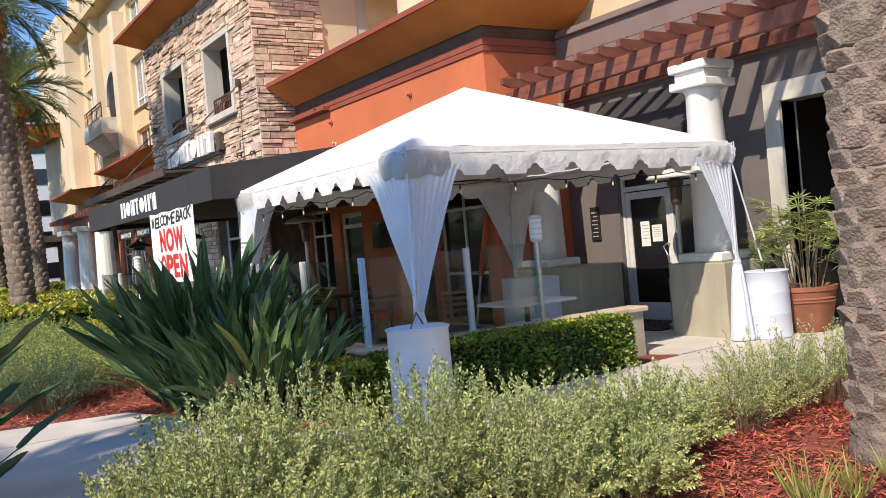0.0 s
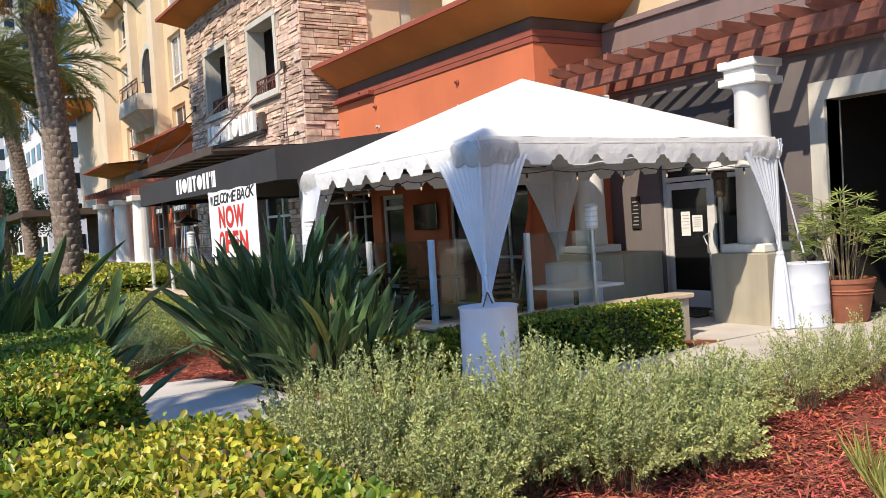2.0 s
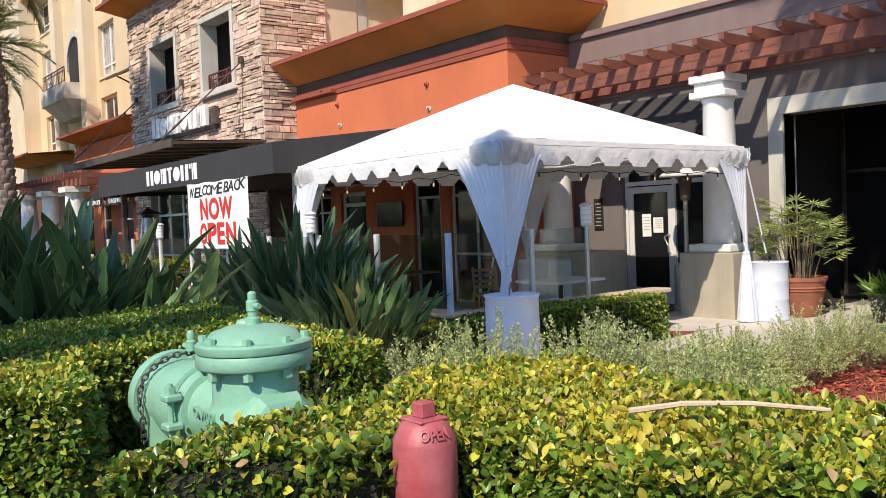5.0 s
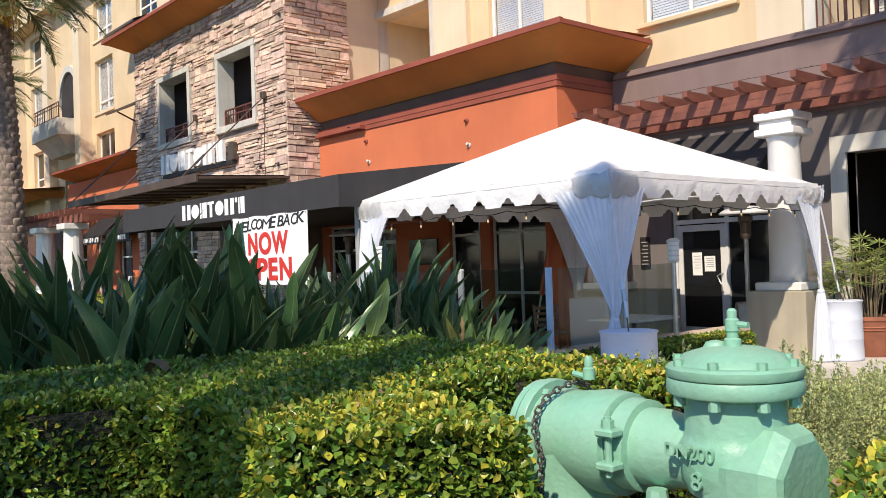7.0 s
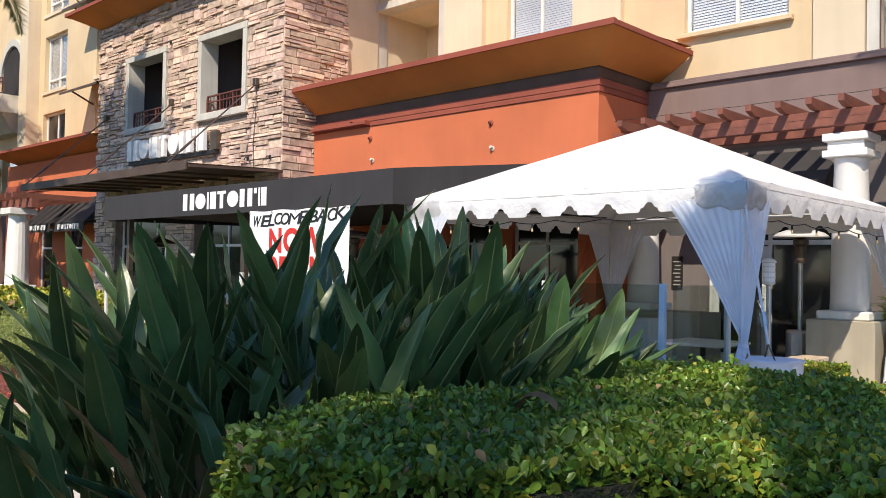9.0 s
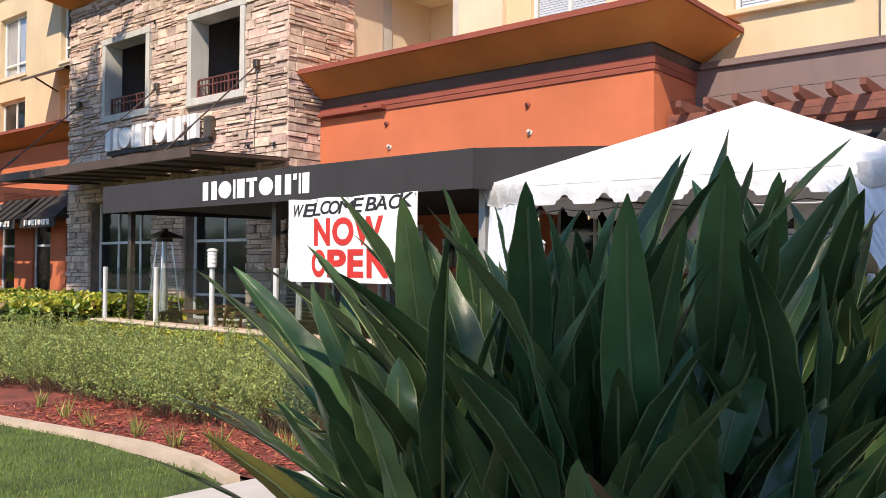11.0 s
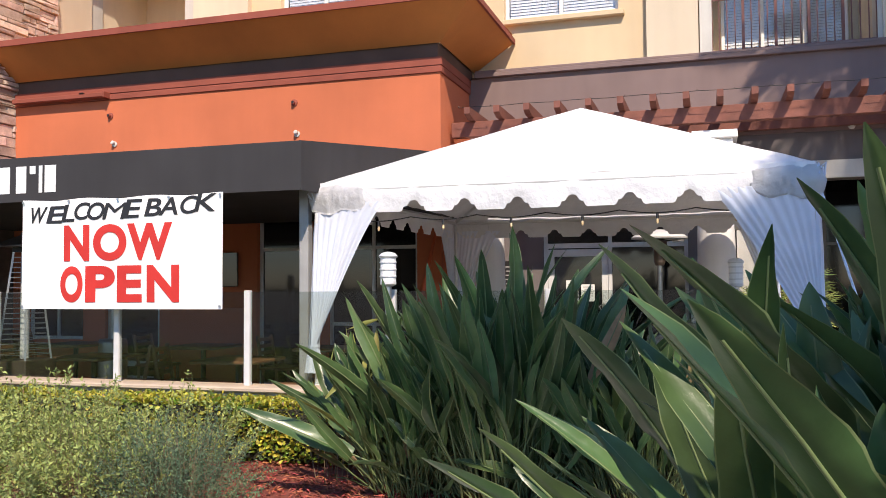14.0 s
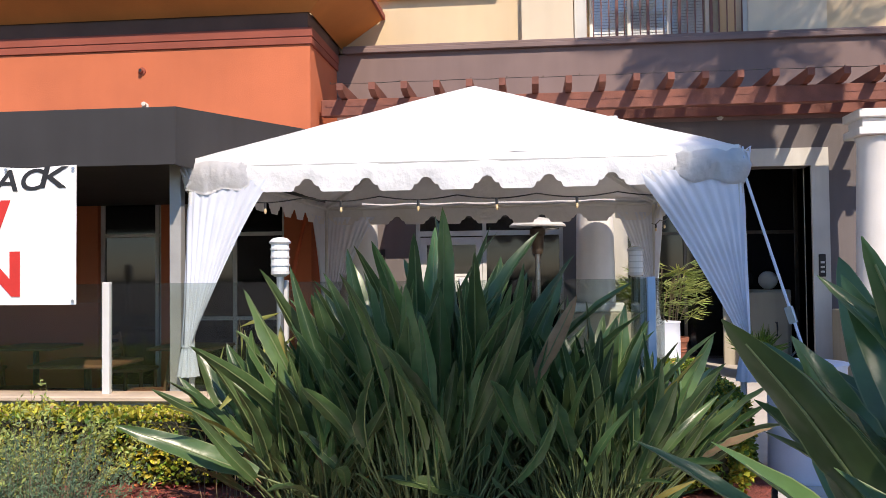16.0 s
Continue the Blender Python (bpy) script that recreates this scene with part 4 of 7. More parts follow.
def ban_letter(body, u0, u1, v0, v1, m_, bold, shear=0.0):
    """One letter stretched to its own patch of the sheet and laid on its folds."""
    o = text_obj("lettering", body, 0.4, m_, Matrix(), ban, 0.001, bold)
    co = np.array([v.co[:] for v in o.data.vertices])
    lo, hi = co.min(0), co.max(0)
    for v in o.data.vertices:
        a, b_ = (v.co.x - lo[0]) / (hi[0] - lo[0]), (v.co.y - lo[1]) / (hi[1] - lo[1])
        u, w = u0 + (u1 - u0) * a + shear * (b_ - 0.5), v0 + (v1 - v0) * b_
        v.co = Vector((ban_wave(u, w) - 0.006 - v.co.z, 1.2 - 2.4 * u, 1.14 * w))
    o.data.update()
    return o


for ch, a, b_, c, d in (("W", .045, .125, .795, .925), ("E", .15, .215, .79, .93), ("L", .225, .28, .80, .94), ("C", .285, .345, .815, .955), ("O", .35, .425, .81, .95), ("M", .435, .53, .81, .94), ("E", .54, .605, .815, .965), ("B", .645, .71, .825, .965), ("A", .715, .795, .83, .97), ("C", .81, .875, .835, .975), ("K", .885, .97, .85, .99)):
    ban_letter(ch, a - 0.006, b_ + 0.006, c - 0.012, min(0.992, d + 0.004), M["banblk"], 0.0 if ch == "M" else 0.006, 0.02)
for ch, a, b_ in (("N", .225, .355), ("O", .375, .542), ("W", .545, .765)):
    ban_letter(ch, a, b_, .43, .755, M["banred"], 0.016)
for ch, a, b_ in (("O", .21, .322), ("P", .336, .485), ("E", .497, .62), ("N", .644, .8)):
    ban_letter(ch, a, b_, .06, .385, M["banred"], 0.016)
for y in (-1.18, 1.18, 0.0, -0.6, 0.6):
    for z in ((0.03, 1.11) if abs(y) > 1 else (1.11,)):
        part("grommet", lathe(B(), [(0.014, 0), (0.014, 0.006)], 10, Matrix.Translation((-0.014, y, z)) @ pose(0, 0, 0, 0, -90, 0)), M["steel"], ban)

# ---- stone tower ----
TW = [(22.45, 24.65, 5.5, 7.68), (26.4, 28.7, 5.52, 7.72), (22.35, 24.75, 0.3, 3.3), (26.25, 29.3, 0.3, 3.3)]
structure("wall_tower", wall_x(B(), 8.19, 8.6, 20.98, 30.6, 0.0, 9.0, TW), M["joint"], "dark mortar bed behind the ledge stone")
structure("wall_tower_side", box(B(), 8.602, 10.08, 20.98, 21.4, 0.0, 9.0), M["joint"], "dark mortar bed behind the ledge stone")
structure("wall_beige_return", box(B(), 10.082, 11.14, 20.99, 21.4, 0.0, 14.0), M["cream"], "cream stucco return wall beside the tower")
structure("wall_tower_north", box(B(), 8.602, 10.1, 30.2, 30.6, 0.0, 9.0), M["cream"], "cream stucco flank of the tower")
bm = B()
for y0, y1, z0, z1 in TW[:2]:
    f = 0.14
    box(bm, 8.10, 8.62, y0 - 0.02, y0 + f, z0, z1, 0.01)
    box(bm, 8.10, 8.62, y1 - f, y1 + 0.02, z0, z1, 0.01)
    box(bm, 8.09, 8.62, y0 - 0.04, y1 + 0.04, z1 - f, z1 + 0.03, 0.01)
    box(bm, 8.08, 8.62, y0 - 0.04, y1 + 0.04, z0 - 0.06, z0 + 0.12, 0.01)
structure("trim_tower", bm, M["cement"], "grey-white cement window surrounds")
bm = B()
for y0, y1, z0, z1 in TW[:2]:
    box(bm, 10.2, 10.3, y0 - 0.4, y1 + 0.4, z0 - 0.3, z1 + 0.4)
    box(bm, 8.63, 10.2, y0 - 0.4, y0 - 0.3, z0 - 0.3, z1 + 0.4)
    box(bm, 8.63, 10.2, y1 + 0.3, y1 + 0.4, z0 - 0.3, z1 + 0.4)
    box(bm, 8.63, 10.2, y0 - 0.3, y1 + 0.3, z0 - 0.3, z0 - 0.2)
    box(bm, 8.63, 10.2, y0 - 0.3, y1 + 0.3, z1 + 0.3, z1 + 0.4)
# dark grey stucco puts the loggias' inner shade into the wall colour
structure("wall_loggia", bm, M["grey"], "plain loggia walls, darker grey as shade behind the tower openings")
railing("loggia_railing", 8.3, 22.63, 24.47, 5.62, 6.12, 12)
railing("loggia_railing", 8.3, 26.58, 28.52, 5.64, 6.14, 12)
storefront("window_9", 8.45, 22.35, 24.75, 0.3, 3.3, (23.5,), (0.9, 2.2), 0.07, "dark tower window with white mullions")
storefront("window_10", 8.45, 26.25, 29.3, 0.3, 3.3, (27.2, 28.3), (0.9, 2.2), 0.07, "dark tower window with white mullions")
# tower roof: flared orange eave
bm = B()
solid(bm, [[(8.15, 20.94, 8.95), (8.15, 30.6, 8.95), (7.4, 31.4, 9.35), (7.4, 20.2, 9.35)],
           [(8.15, 20.94, 8.95), (7.4, 20.2, 9.35), (11.6, 20.2, 9.35), (11.6, 20.94, 8.95)],
           [(8.15, 30.6, 8.95), (11.6, 30.6, 8.95), (11.6, 31.4, 9.35), (7.4, 31.4, 9.35)],
           [(7.4, 20.2, 9.36), (7.4, 31.4, 9.36), (11.6, 31.4, 9.9), (11.6, 20.2, 9.9)]])
structure("eave_tower", bm, M["soffit"], "flared orange tower soffit")
bm = B()
box(bm, 7.36, 7.4, 20.16, 31.44, 9.33, 9.43)
box(bm, 7.401, 11.6, 20.16, 20.2, 9.33, 9.43)
box(bm, 7.401, 11.6, 31.4, 31.44, 9.33, 9.43)
structure("eave_tower_fascia", bm, M["redtrim"], "thin red-brown metal drip edge")
# tower sign: plain white shapes on a dark rail
sg = thing("tower_sign", "white raised sign shapes on a dark rail on the stone tower", "sign", (8.05, 26.0, 4.6))
inv = Matrix.Translation((-8.05, -26.0, -4.6))
bm = B()
box(bm, 8.0, 8.14, 23.6, 28.2, 4.52, 4.62)
bm.transform(inv)
part("rail", bm, M["black"], sg)
bm = B()
box(bm, 8.0, 8.14, 23.5, 23.8, 4.62, 5.1)
bm.transform(inv)
part("end_box", bm, M["bronze"], sg)
brand_shapes(sg, 8.0, 28.1, 23.95, 4.62, 5.2, M["sign"], inv, 0.1)

# ---- steel canopy hung on rods ----
cn = thing("steel_canopy", "flat brown steel canopy hung on rods from the tower", "canopy", (8.15, 25.0, 3.8))
inv = Matrix.Translation((-8.15, -25.0, -3.8))


def cpart(n, bm, m_, label=""):
    bm.transform(inv)
    return part(n, bm, m_, cn, label)


bm = B()
solid(bm, [[(5.72, 20.9, 3.84), (8.12, 20.9, 3.94), (8.12, 29.9, 3.94), (5.72, 29.9, 3.84)],
           [(5.72, 20.9, 3.80), (8.12, 20.9, 3.90), (8.12, 29.9, 3.90), (5.72, 29.9, 3.80)]])
cpart("deck", bm, M["canopy"])
cpart("front_channel", box(B(), 5.66, 5.72, 20.86, 29.94, 3.68, 3.88, 0.008), M["canopy"])
cpart("end_channel", bar(B(), (5.73, 20.88, 3.78), (8.12, 20.88, 3.88), 0.06, 0.16), M["canopy"])
cpart("end_channel", bar(B(), (5.73, 29.92, 3.78), (8.12, 29.92, 3.88), 0.06, 0.16), M["canopy"])
for i in range(1, 8):
    y = 20.9 + i * 1.125
    cpart("purlin", bar(B(), (5.73, y, 3.72), (8.12, y, 3.82), 0.05, 0.12), M["canopy"])
for y in (21.93, 25.94, 29.9):
    cpart("rod", cyl(B(), (8.12, y, 6.1), (5.78, y, 3.88), 0.018, seg=8), M["bronze"])
    cpart("anchor", box(B(), 8.02, 8.12, y - 0.07, y + 0.07, 6.02, 6.2, 0.01), M["bronze"])
    cpart("turnbuckle", cyl(B(), (6.4, y, 4.47), (6.15, y, 4.23), 0.03, seg=8), M["bronze"])
# conduit and hooks on the stone
t = thing("wall_conduit", "thin dark conduit running down the stone face", "conduit", (8.1, 21.9, 0))
part("pipe", tube(B(), [(0, 0.05, 6.0), (-0.01, 0.02, 5.4), (0.0, 0.12, 4.6), (0.0, 0.06, 3.95)], 0.012, 6), M["bronze"], t)
for y, z in ((21.3, 4.25), (22.2, 4.28), (26.1, 7.78), (21.05, 8.0)):
    t = thing("wall_hook", "small dark bracket lamp on the stone wall", "bracket", (8.1, y, z))
    part("plate", box(B(), -0.02, 0.0, -0.04, 0.04, -0.05, 0.05, 0.005), M["black"], t)
    part("arm", tube(B(), [(0, 0, 0), (-0.09, 0, 0.02), (-0.13, 0, -0.05)], 0.015, 6), M["black"], t)

# ---- far wing of the building ----
FW = [(33.0, 35.0, 14.3, 16.3), (37.6, 39.7, 14.5, 16.4), (46.3, 49, 15.0, 16.8), (46.3, 49.0, 9.2, 11.1), (46.3, 48.8, 6.0, 7.8), (37.6, 39.7, 8.5, 10.7), (37.6, 39.7, 5.9, 7.6), (41.7, 44.1, 8.2, 9.5), (33.0, 35.0, 8.5, 10.6), (33.0, 35.0, 5.9, 7.6), (33.0, 35.0, 11.4, 13.2), (37.6, 39.7, 11.6, 13.2), (46.3, 49, 12.1, 13.6), (41.8, 44, 4.2, 6.2)]
structure("wall_far", wall_x(B(), 10.0, 10.3, 30.62, 52.0, 3.6, 21.0, FW), M["beige"], "pale yellow stucco of the far wing")
for i, (a, b_, c, d) in enumerate(FW):
    if i in (7, 13):
        continue
    storefront("window_%d" % (11 + i), 10.2, a, b_, c, d, ((a + b_) / 2,), (c + 0.45,), 0.08, "white framed apartment window", "white", "blind" if i % 2 else "dark")
bm = B()
for a, b_, c, d in FW:
    box(bm, 9.94, 10.02, a - 0.1, b_ + 0.1, c - 0.14, c - 0.02)
structure("sill_far", bm, M["cream"], "stucco window sills on the far wing")
bm = B()
box(bm, 9.5, 10.0, 40.2, 41.0, 3.6, 13.0)
box(bm, 9.6, 10.0, 45.0, 45.8, 3.6, 15.5)
box(bm, 9.2, 10.0, 50.0, 52.0, 3.6, 15.0)
box(bm, 9.7, 10.0, 31.2, 32.2, 3.6, 15.0)
structure("pilaster_far", bm, M["cream"], "cream pilasters of the far wing")
# arched loggia
bm = B()
cy, r0, r1 = 42.9, 1.2, 1.45
for k in range(12):
    a0, a1 = math.pi * k / 12, math.pi * (k + 1) / 12
    q = []
    for x in (9.85, 10.35):
        q.append([(x, cy + r * math.cos(a), 9.5 + 1.15 * r * math.sin(a)) for a, r in ((a0, r0), (a1, r0), (a1, r1), (a0, r1))])
    solid(bm, [q[0], q[1][::-1], [q[0][0], q[0][1], q[1][1], q[1][0]], [q[0][2], q[0][3], q[1][3], q[1][2]]])
structure("arch", bm, M["cement"], "pale arch over the loggia")
# flat dark sheet before the wall paints the loggia's shaded depth
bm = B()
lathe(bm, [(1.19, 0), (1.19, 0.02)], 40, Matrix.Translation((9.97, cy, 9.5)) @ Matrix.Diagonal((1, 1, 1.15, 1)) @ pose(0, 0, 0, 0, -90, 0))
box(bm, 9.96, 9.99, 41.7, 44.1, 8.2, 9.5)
structure("loggia_dark", bm, M["inner"], "dark sheet painted as shaded depth of the arched loggia")
t = thing("far_balcony", "pale stucco balcony with a tapered base below the arch", "balcony", (9.5, 42.9, 7.7))
bm = B()
box(bm, -0.7, 0.5, -1.9, 1.9, 0.0, 0.75, 0.02)
part("parapet", bm, M["cement"], t)
bm = B()
solid(bm, [[(-0.6, -1.8, 0), (0.5, -1.8, 0), (0.5, -1.4, -0.7), (0.0, -1.4, -0.7)], [(-0.6, 1.8, 0), (0.5, 1.8, 0), (0.5, 1.4, -0.7), (0.0, 1.4, -0.7)],
           [(-0.6, -1.8, 0), (-0.6, 1.8, 0), (0.0, 1.4, -0.7), (0.0, -1.4, -0.7)], [(0, -1.4, -.7), (0.5, -1.4, -.7), (0.5, 1.4, -.7), (0, 1.4, -.7)]])
part("corbel", bm, M["cement"], t)
railing("balcony_railing", 8.9, 41.1, 44.7, 8.45, 9.15, 14)


def small_eave(y0, y1, xw, z, out=1.0, rise=0.45, name="eave_far"):
    bm = B()
    xl = xw - out
    solid(bm, [[(xw, y0 + .4, z), (xw, y1 - .4, z), (xl, y1, z + rise), (xl, y0, z + rise)],
               [(xw, y0 + .4, z), (xl, y0, z + rise), (xw + 1, y0, z + rise), (xw + 1, y0 + .4, z)],
               [(xl, y0, z + rise + .02), (xl, y1, z + rise + .02), (xw + 1, y1, z + rise + .25), (xw + 1, y0, z + rise + .25)]])
    structure(name, bm, M["soffit"], "flared orange soffit of the far wing")
    bm = B()
    box(bm, xl - .03, xl, y0, y1, z + rise - .02, z + rise + .07)
    structure("eave_far_fascia", bm, M["redtrim"], "thin red-brown drip edge")


small_eave(31.0, 39.8, 9.3, 5.35, 1.2, 0.4)
small_eave(44.0, 50.5, 9.2, 5.2, 1.3, 0.3)
small_eave(54.0, 60.0, 9.0, 9.5, 2.0, 0.6)
structure("wall_far_red", wall_x(B(), 8.9, 9.2, 30.62, 40.2, 0.0, 5.4, [(31.2, 32.2, 0, 2.9), (33.2, 34.4, 0, 2.9), (35.7, 36.8, 0, 2.9), (38, 39.4, 0, 2.9)]), M["red"], "burnt orange-red stucco of the far shops")
for i, (a, b_) in enumerate(((31.2, 32.2), (33.2, 34.4), (35.7, 36.8), (38, 39.4))):
    storefront("window_%d" % (31 + i), 9.0, a, b_, 0.0, 2.9, (), (2.2,), 0.07, "dark shop window with a white frame")
# this ground floor's shade is put into its dark brown colour
structure("wall_far_ground", box(B(), 9.6, 9.9, 40.22, 60, 0, 3.6), M["frieze"], "far wing ground floor coloured dark brown as shaded")
structure("wall_far_end", box(B(), 9.4, 9.99, 52.02, 60, 3.6, 16), M["cream"], "cream end bay of the far wing")
structure("trim_far_band", box(B(), 8.86, 9.0, 30.64, 40.2, 4.3, 4.6), M["redtrim"], "dark red band")
for y in (32.2, 34.8):
    t = thing("shop_awning", "small black sloped awning with a white sign strip", "awning", (8.9, y, 2.7), "small awnings of the far shops")
    bm = B()
    solid(bm, [[(0, -1.15, 1.2), (0, 1.15, 1.2), (-0.9, 1.15, 0.3), (-0.9, -1.15, 0.3)], [(0, -1.15, 1.2), (-0.9, -1.15, 0.3), (0, -1.15, 0.3)], [(0, 1.15, 1.2), (0, 1.15, 0.3), (-0.9, 1.15, 0.3)],
               [(0, -1.15, 0.28), (0, 1.15, 0.28), (-0.9, 1.15, 0.28), (-0.9, -1.15, 0.28)]])
    part("fabric", bm, M["awning"], t)
    part("valance", box(B(), -0.92, -0.9, -1.15, 1.15, 0.0, 0.3), M["awning"], t)
    brand_shapes(t, -0.921, 0.8, -0.8, 0.07, 0.24, M["sign"], Matrix(), 0.006)
for y in (40.0, 36.6, 33.4):
    t = thing("far_column", "white painted round column on a square base", "column", (6.9, y, 0.0), "columns of the far colonnade")
    part("base", box(B(), -0.45, 0.45, -0.45, 0.45, 0, 0.95, 0.015), M["white"], t)
    part("shaft", lathe(B(), [(0.36, 0.95), (0.34, 2.0), (0.3, 3.2)], 20), M["white"], t)
    part("capital", box(B(), -0.42, 0.42, -0.42, 0.42, 3.2, 3.4, 0.01), M["white"], t)
t = thing("far_pergola", "red-brown timber pergola over the far colonnade", "pergola", (6.9, 36.6, 3.4))
part("beam", box(B(), -0.1, 0.1, -4.5, 4.5, 0.0, 0.28), M["pergola"], t)
for k in range(16):
    part("rafter", box(B(), -0.6, 2.0, -4.3 + k * 0.57, -4.2 + k * 0.57, 0.281, 0.45), M["pergola"], t)
# little sloped hoods over the windows beside the tower
for z in (7.75, 10.75):
    t = thing("window_hood", "small brown sloped hood over an apartment window", "hood", (10.0, 34.0, z), "window hoods of the far wing")
    part("hood_roof", solid(B(), [[(0, -1.3, 0.5), (0, 1.3, 0.5), (-1.1, 1.5, 0), (-1.1, -1.5, 0)], [(0, -1.3, 0.42), (0, 1.3, 0.42), (-1.1, 1.5, -0.08), (-1.1, -1.5, -0.08)],
                                   [(-1.1, 1.5, 0), (-1.1, -1.5, 0), (-1.1, -1.5, -0.08), (-1.1, 1.5, -0.08)]]), M["canopy"], t)
    for y in (-1.1, 1.1):
        part("hood_bracket", bar(B(), (-0.02, y, -0.3), (-0.8, y, 0.05), 0.05), M["canopy"], t)


# distant buildings
def block(name, x0, x1, y0, y1, h, nfl, nw, material, label):
    t = thing(name, label, "building", ((x0 + x1) / 2, (y0 + y1) / 2, 0))
    w, d = (x1 - x0) / 2, (y1 - y0) / 2
    part("wall", box(B(), -w, w, -d, d, 0, h), M[material], t)
    part("roof", box(B(), -w - .3, w + .3, -d - .3, d + .3, h, h + 0.5), M[material], t)
    fh = h / nfl
    for f in range(nfl):
        for i in range(nw):
            u = -w + (i + 0.5) * 2 * w / nw
            part("window", box(B(), u - w / nw * 0.62, u + w / nw * 0.62, -d - 0.06, -d - 0.01, f * fh + fh * .3, f * fh + fh * .8), M["dark"], t)
        for i in range(nw * 2):
            u = -d + (i + 0.5) * d / nw
            part("window", box(B(), -w - 0.06, -w - 0.01, u - d / nw * 0.3, u + d / nw * 0.3, f * fh + fh * .3, f * fh + fh * .8), M["dark"], t)


block("office_building", 14, 34, 110, 150, 22, 6, 4, "farwhite", "white distant office block with dark windows")
block("tower_building", 18, 44, 330, 360, 90, 12, 5, "farwhite", "pale distant tower block in haze")
structure("canopy_far", box(B(), 5.0, 9.6, 52, 66, 3.4, 3.75), M["canopy"], "flat dark canopy of the far entrance")

# ---- tent ----
TX0, TX1, TY0, TY1, TZ, TP = 4.44, 9.28, 8.12, 12.69, 2.61, 3.70
tent = thing("tent", "white peaked vinyl party tent with scalloped valances, ropes and white legs", "tent", (6.86, 10.4, 0.0))
inv = Matrix.Translation((-6.86, -10.4, 0))


def tpart(n, bm, m_, label="", smooth=False):
    bm.transform(inv)
    return part(n, bm, m_, tent, label, smooth)


bm = B()
n = 28
px, py = (TX0 + TX1) / 2, (TY0 + TY1) / 2
corners = [(TX0, TY0), (TX1, TY0), (TX1, TY1), (TX0, TY1)]
for s in range(4):
    (ax, ay), (bx, by) = corners[s], corners[(s + 1) % 4]
    rows = []
    for j in range(n + 1):
        v = j / n
        row = []
        for i in range(n + 1):
            u = i / n
            ex, ey = ax + (bx - ax) * u, ay + (by - ay) * u
            x, y = ex + (px - ex) * v, ey + (py - ey) * v
            z = TZ + (TP - TZ) * v
            hip = min(u, 1 - u)
            z -= 0.05 * math.sin(math.pi * v) * math.sin(math.pi * u)
            rim = max(0, 1 - v * 9)
            z += rim * 0.02 * noise.noise(Vector((x * 3, y * 3, 0))) - 0.015 * rim * math.sin(math.pi * u)
            z += 0.006 * noise.noise(Vector((x * 1.5, y * 1.5, 4)))
            row.append(bm.verts.new((x, y, z)))
        rows.append(row)
    for j in range(n):
        for i in range(n):
            bm.faces.new((rows[j][i], rows[j][i + 1], rows[j + 1][i + 1], rows[j + 1][i]))
bmesh.ops.remove_doubles(bm, verts=bm.verts, dist=0.0008)
bmesh.ops.recalc_face_normals(bm, faces=bm.faces)
tpart("canopy", bm, M["tent"], "white vinyl pyramid roof", True)


def scallop(u):
    """Depth of the valance's lower edge along one lobe, u from 0 to 1."""
    e = min(u, 1 - u)
    step = max(0.0, min(1.0, (0.245 - e) / 0.05))
    return 0.30 - 0.06 * math.sqrt(max(0.0, 1 - (e / 0.12) ** 2)) - 0.05 * step * step * (3 - 2 * step)


for s in range(4):
    (ax, ay), (bx, by) = corners[s], corners[(s + 1) % 4]
    L = math.hypot(bx - ax, by - ay)
    nx_, ny_ = (by - ay) / L, -(bx - ax) / L
    lobes = 9
    m_ = lobes * 26
    bm = B()
    cols = []
    for i in range(m_ + 1):
        u = i / m_
        f = (u * lobes) % 1.0
        dep = scallop(f if i < m_ else 0)
        c = []
        ex, ey = ax + (bx - ax) * u, ay + (by - ay) * u
        for j in range(6):
            v = j / 5
            o = 0.012 + 0.014 * v * noise.noise(Vector((ex * 4, ey * 4, v * 2))) + 0.012 * math.sin(math.pi * v)
            sag = 0.015 * math.sin(math.pi * u)
            c.append(bm.verts.new((ex + nx_ * o, ey + ny_ * o, TZ - sag + 0.005 - dep * v)))
        cols.append(c)
    for i in range(m_):
        for j in range(5):
            bm.faces.new((cols[i][j], cols[i][j + 1], cols[i + 1][j + 1], cols[i + 1][j]))
    bmesh.ops.recalc_face_normals(bm, faces=bm.faces)
    tpart("valance", bm, M["tent"], "scalloped vinyl valance", True)
    tpart("eave_pipe", cyl(B(), (ax, ay, TZ - 0.07), (bx, by, TZ - 0.07), 0.024, seg=10), M["alu"])
    tpart("hip_pipe", cyl(B(), (ax, ay, TZ - 0.07), (px, py, TP - 0.1), 0.024, seg=10), M["alu"])
for i, (cx, cy_) in enumerate(corners):
    tpart("leg", cyl(B(), (cx, cy_, 0.03), (cx, cy_, TZ - 0.07), 0.026, seg=12), M["alu"])
    tpart("foot_plate", box(B(), cx - 0.09, cx + 0.09, cy_ - 0.09, cy_ + 0.09, 0.02 if i else 0.03, 0.045), M["alu"])
    # knotted corner ties
    for k in range(6):
        a = k * 1.05
        o = Vector((-0.03 if cx < 6 else 0.03, -0.03 if cy_ < 10 else 0.03, 0))
        p0 = Vector((cx, cy_, TZ - 0.06)) + o
        tpart("corner_tie", tube(B(), [p0, p0 + Vector((o.x * 0.6 + 0.03 * math.cos(a), o.y * 0.6 + 0.03 * math.sin(a), 0.05 * math.sin(a * 2))), p0 + Vector((0.04 * math.cos(a + 1), 0.04 * math.sin(a + 1), -0.06 - 0.02 * k))], 0.008, 5), M["drape"])


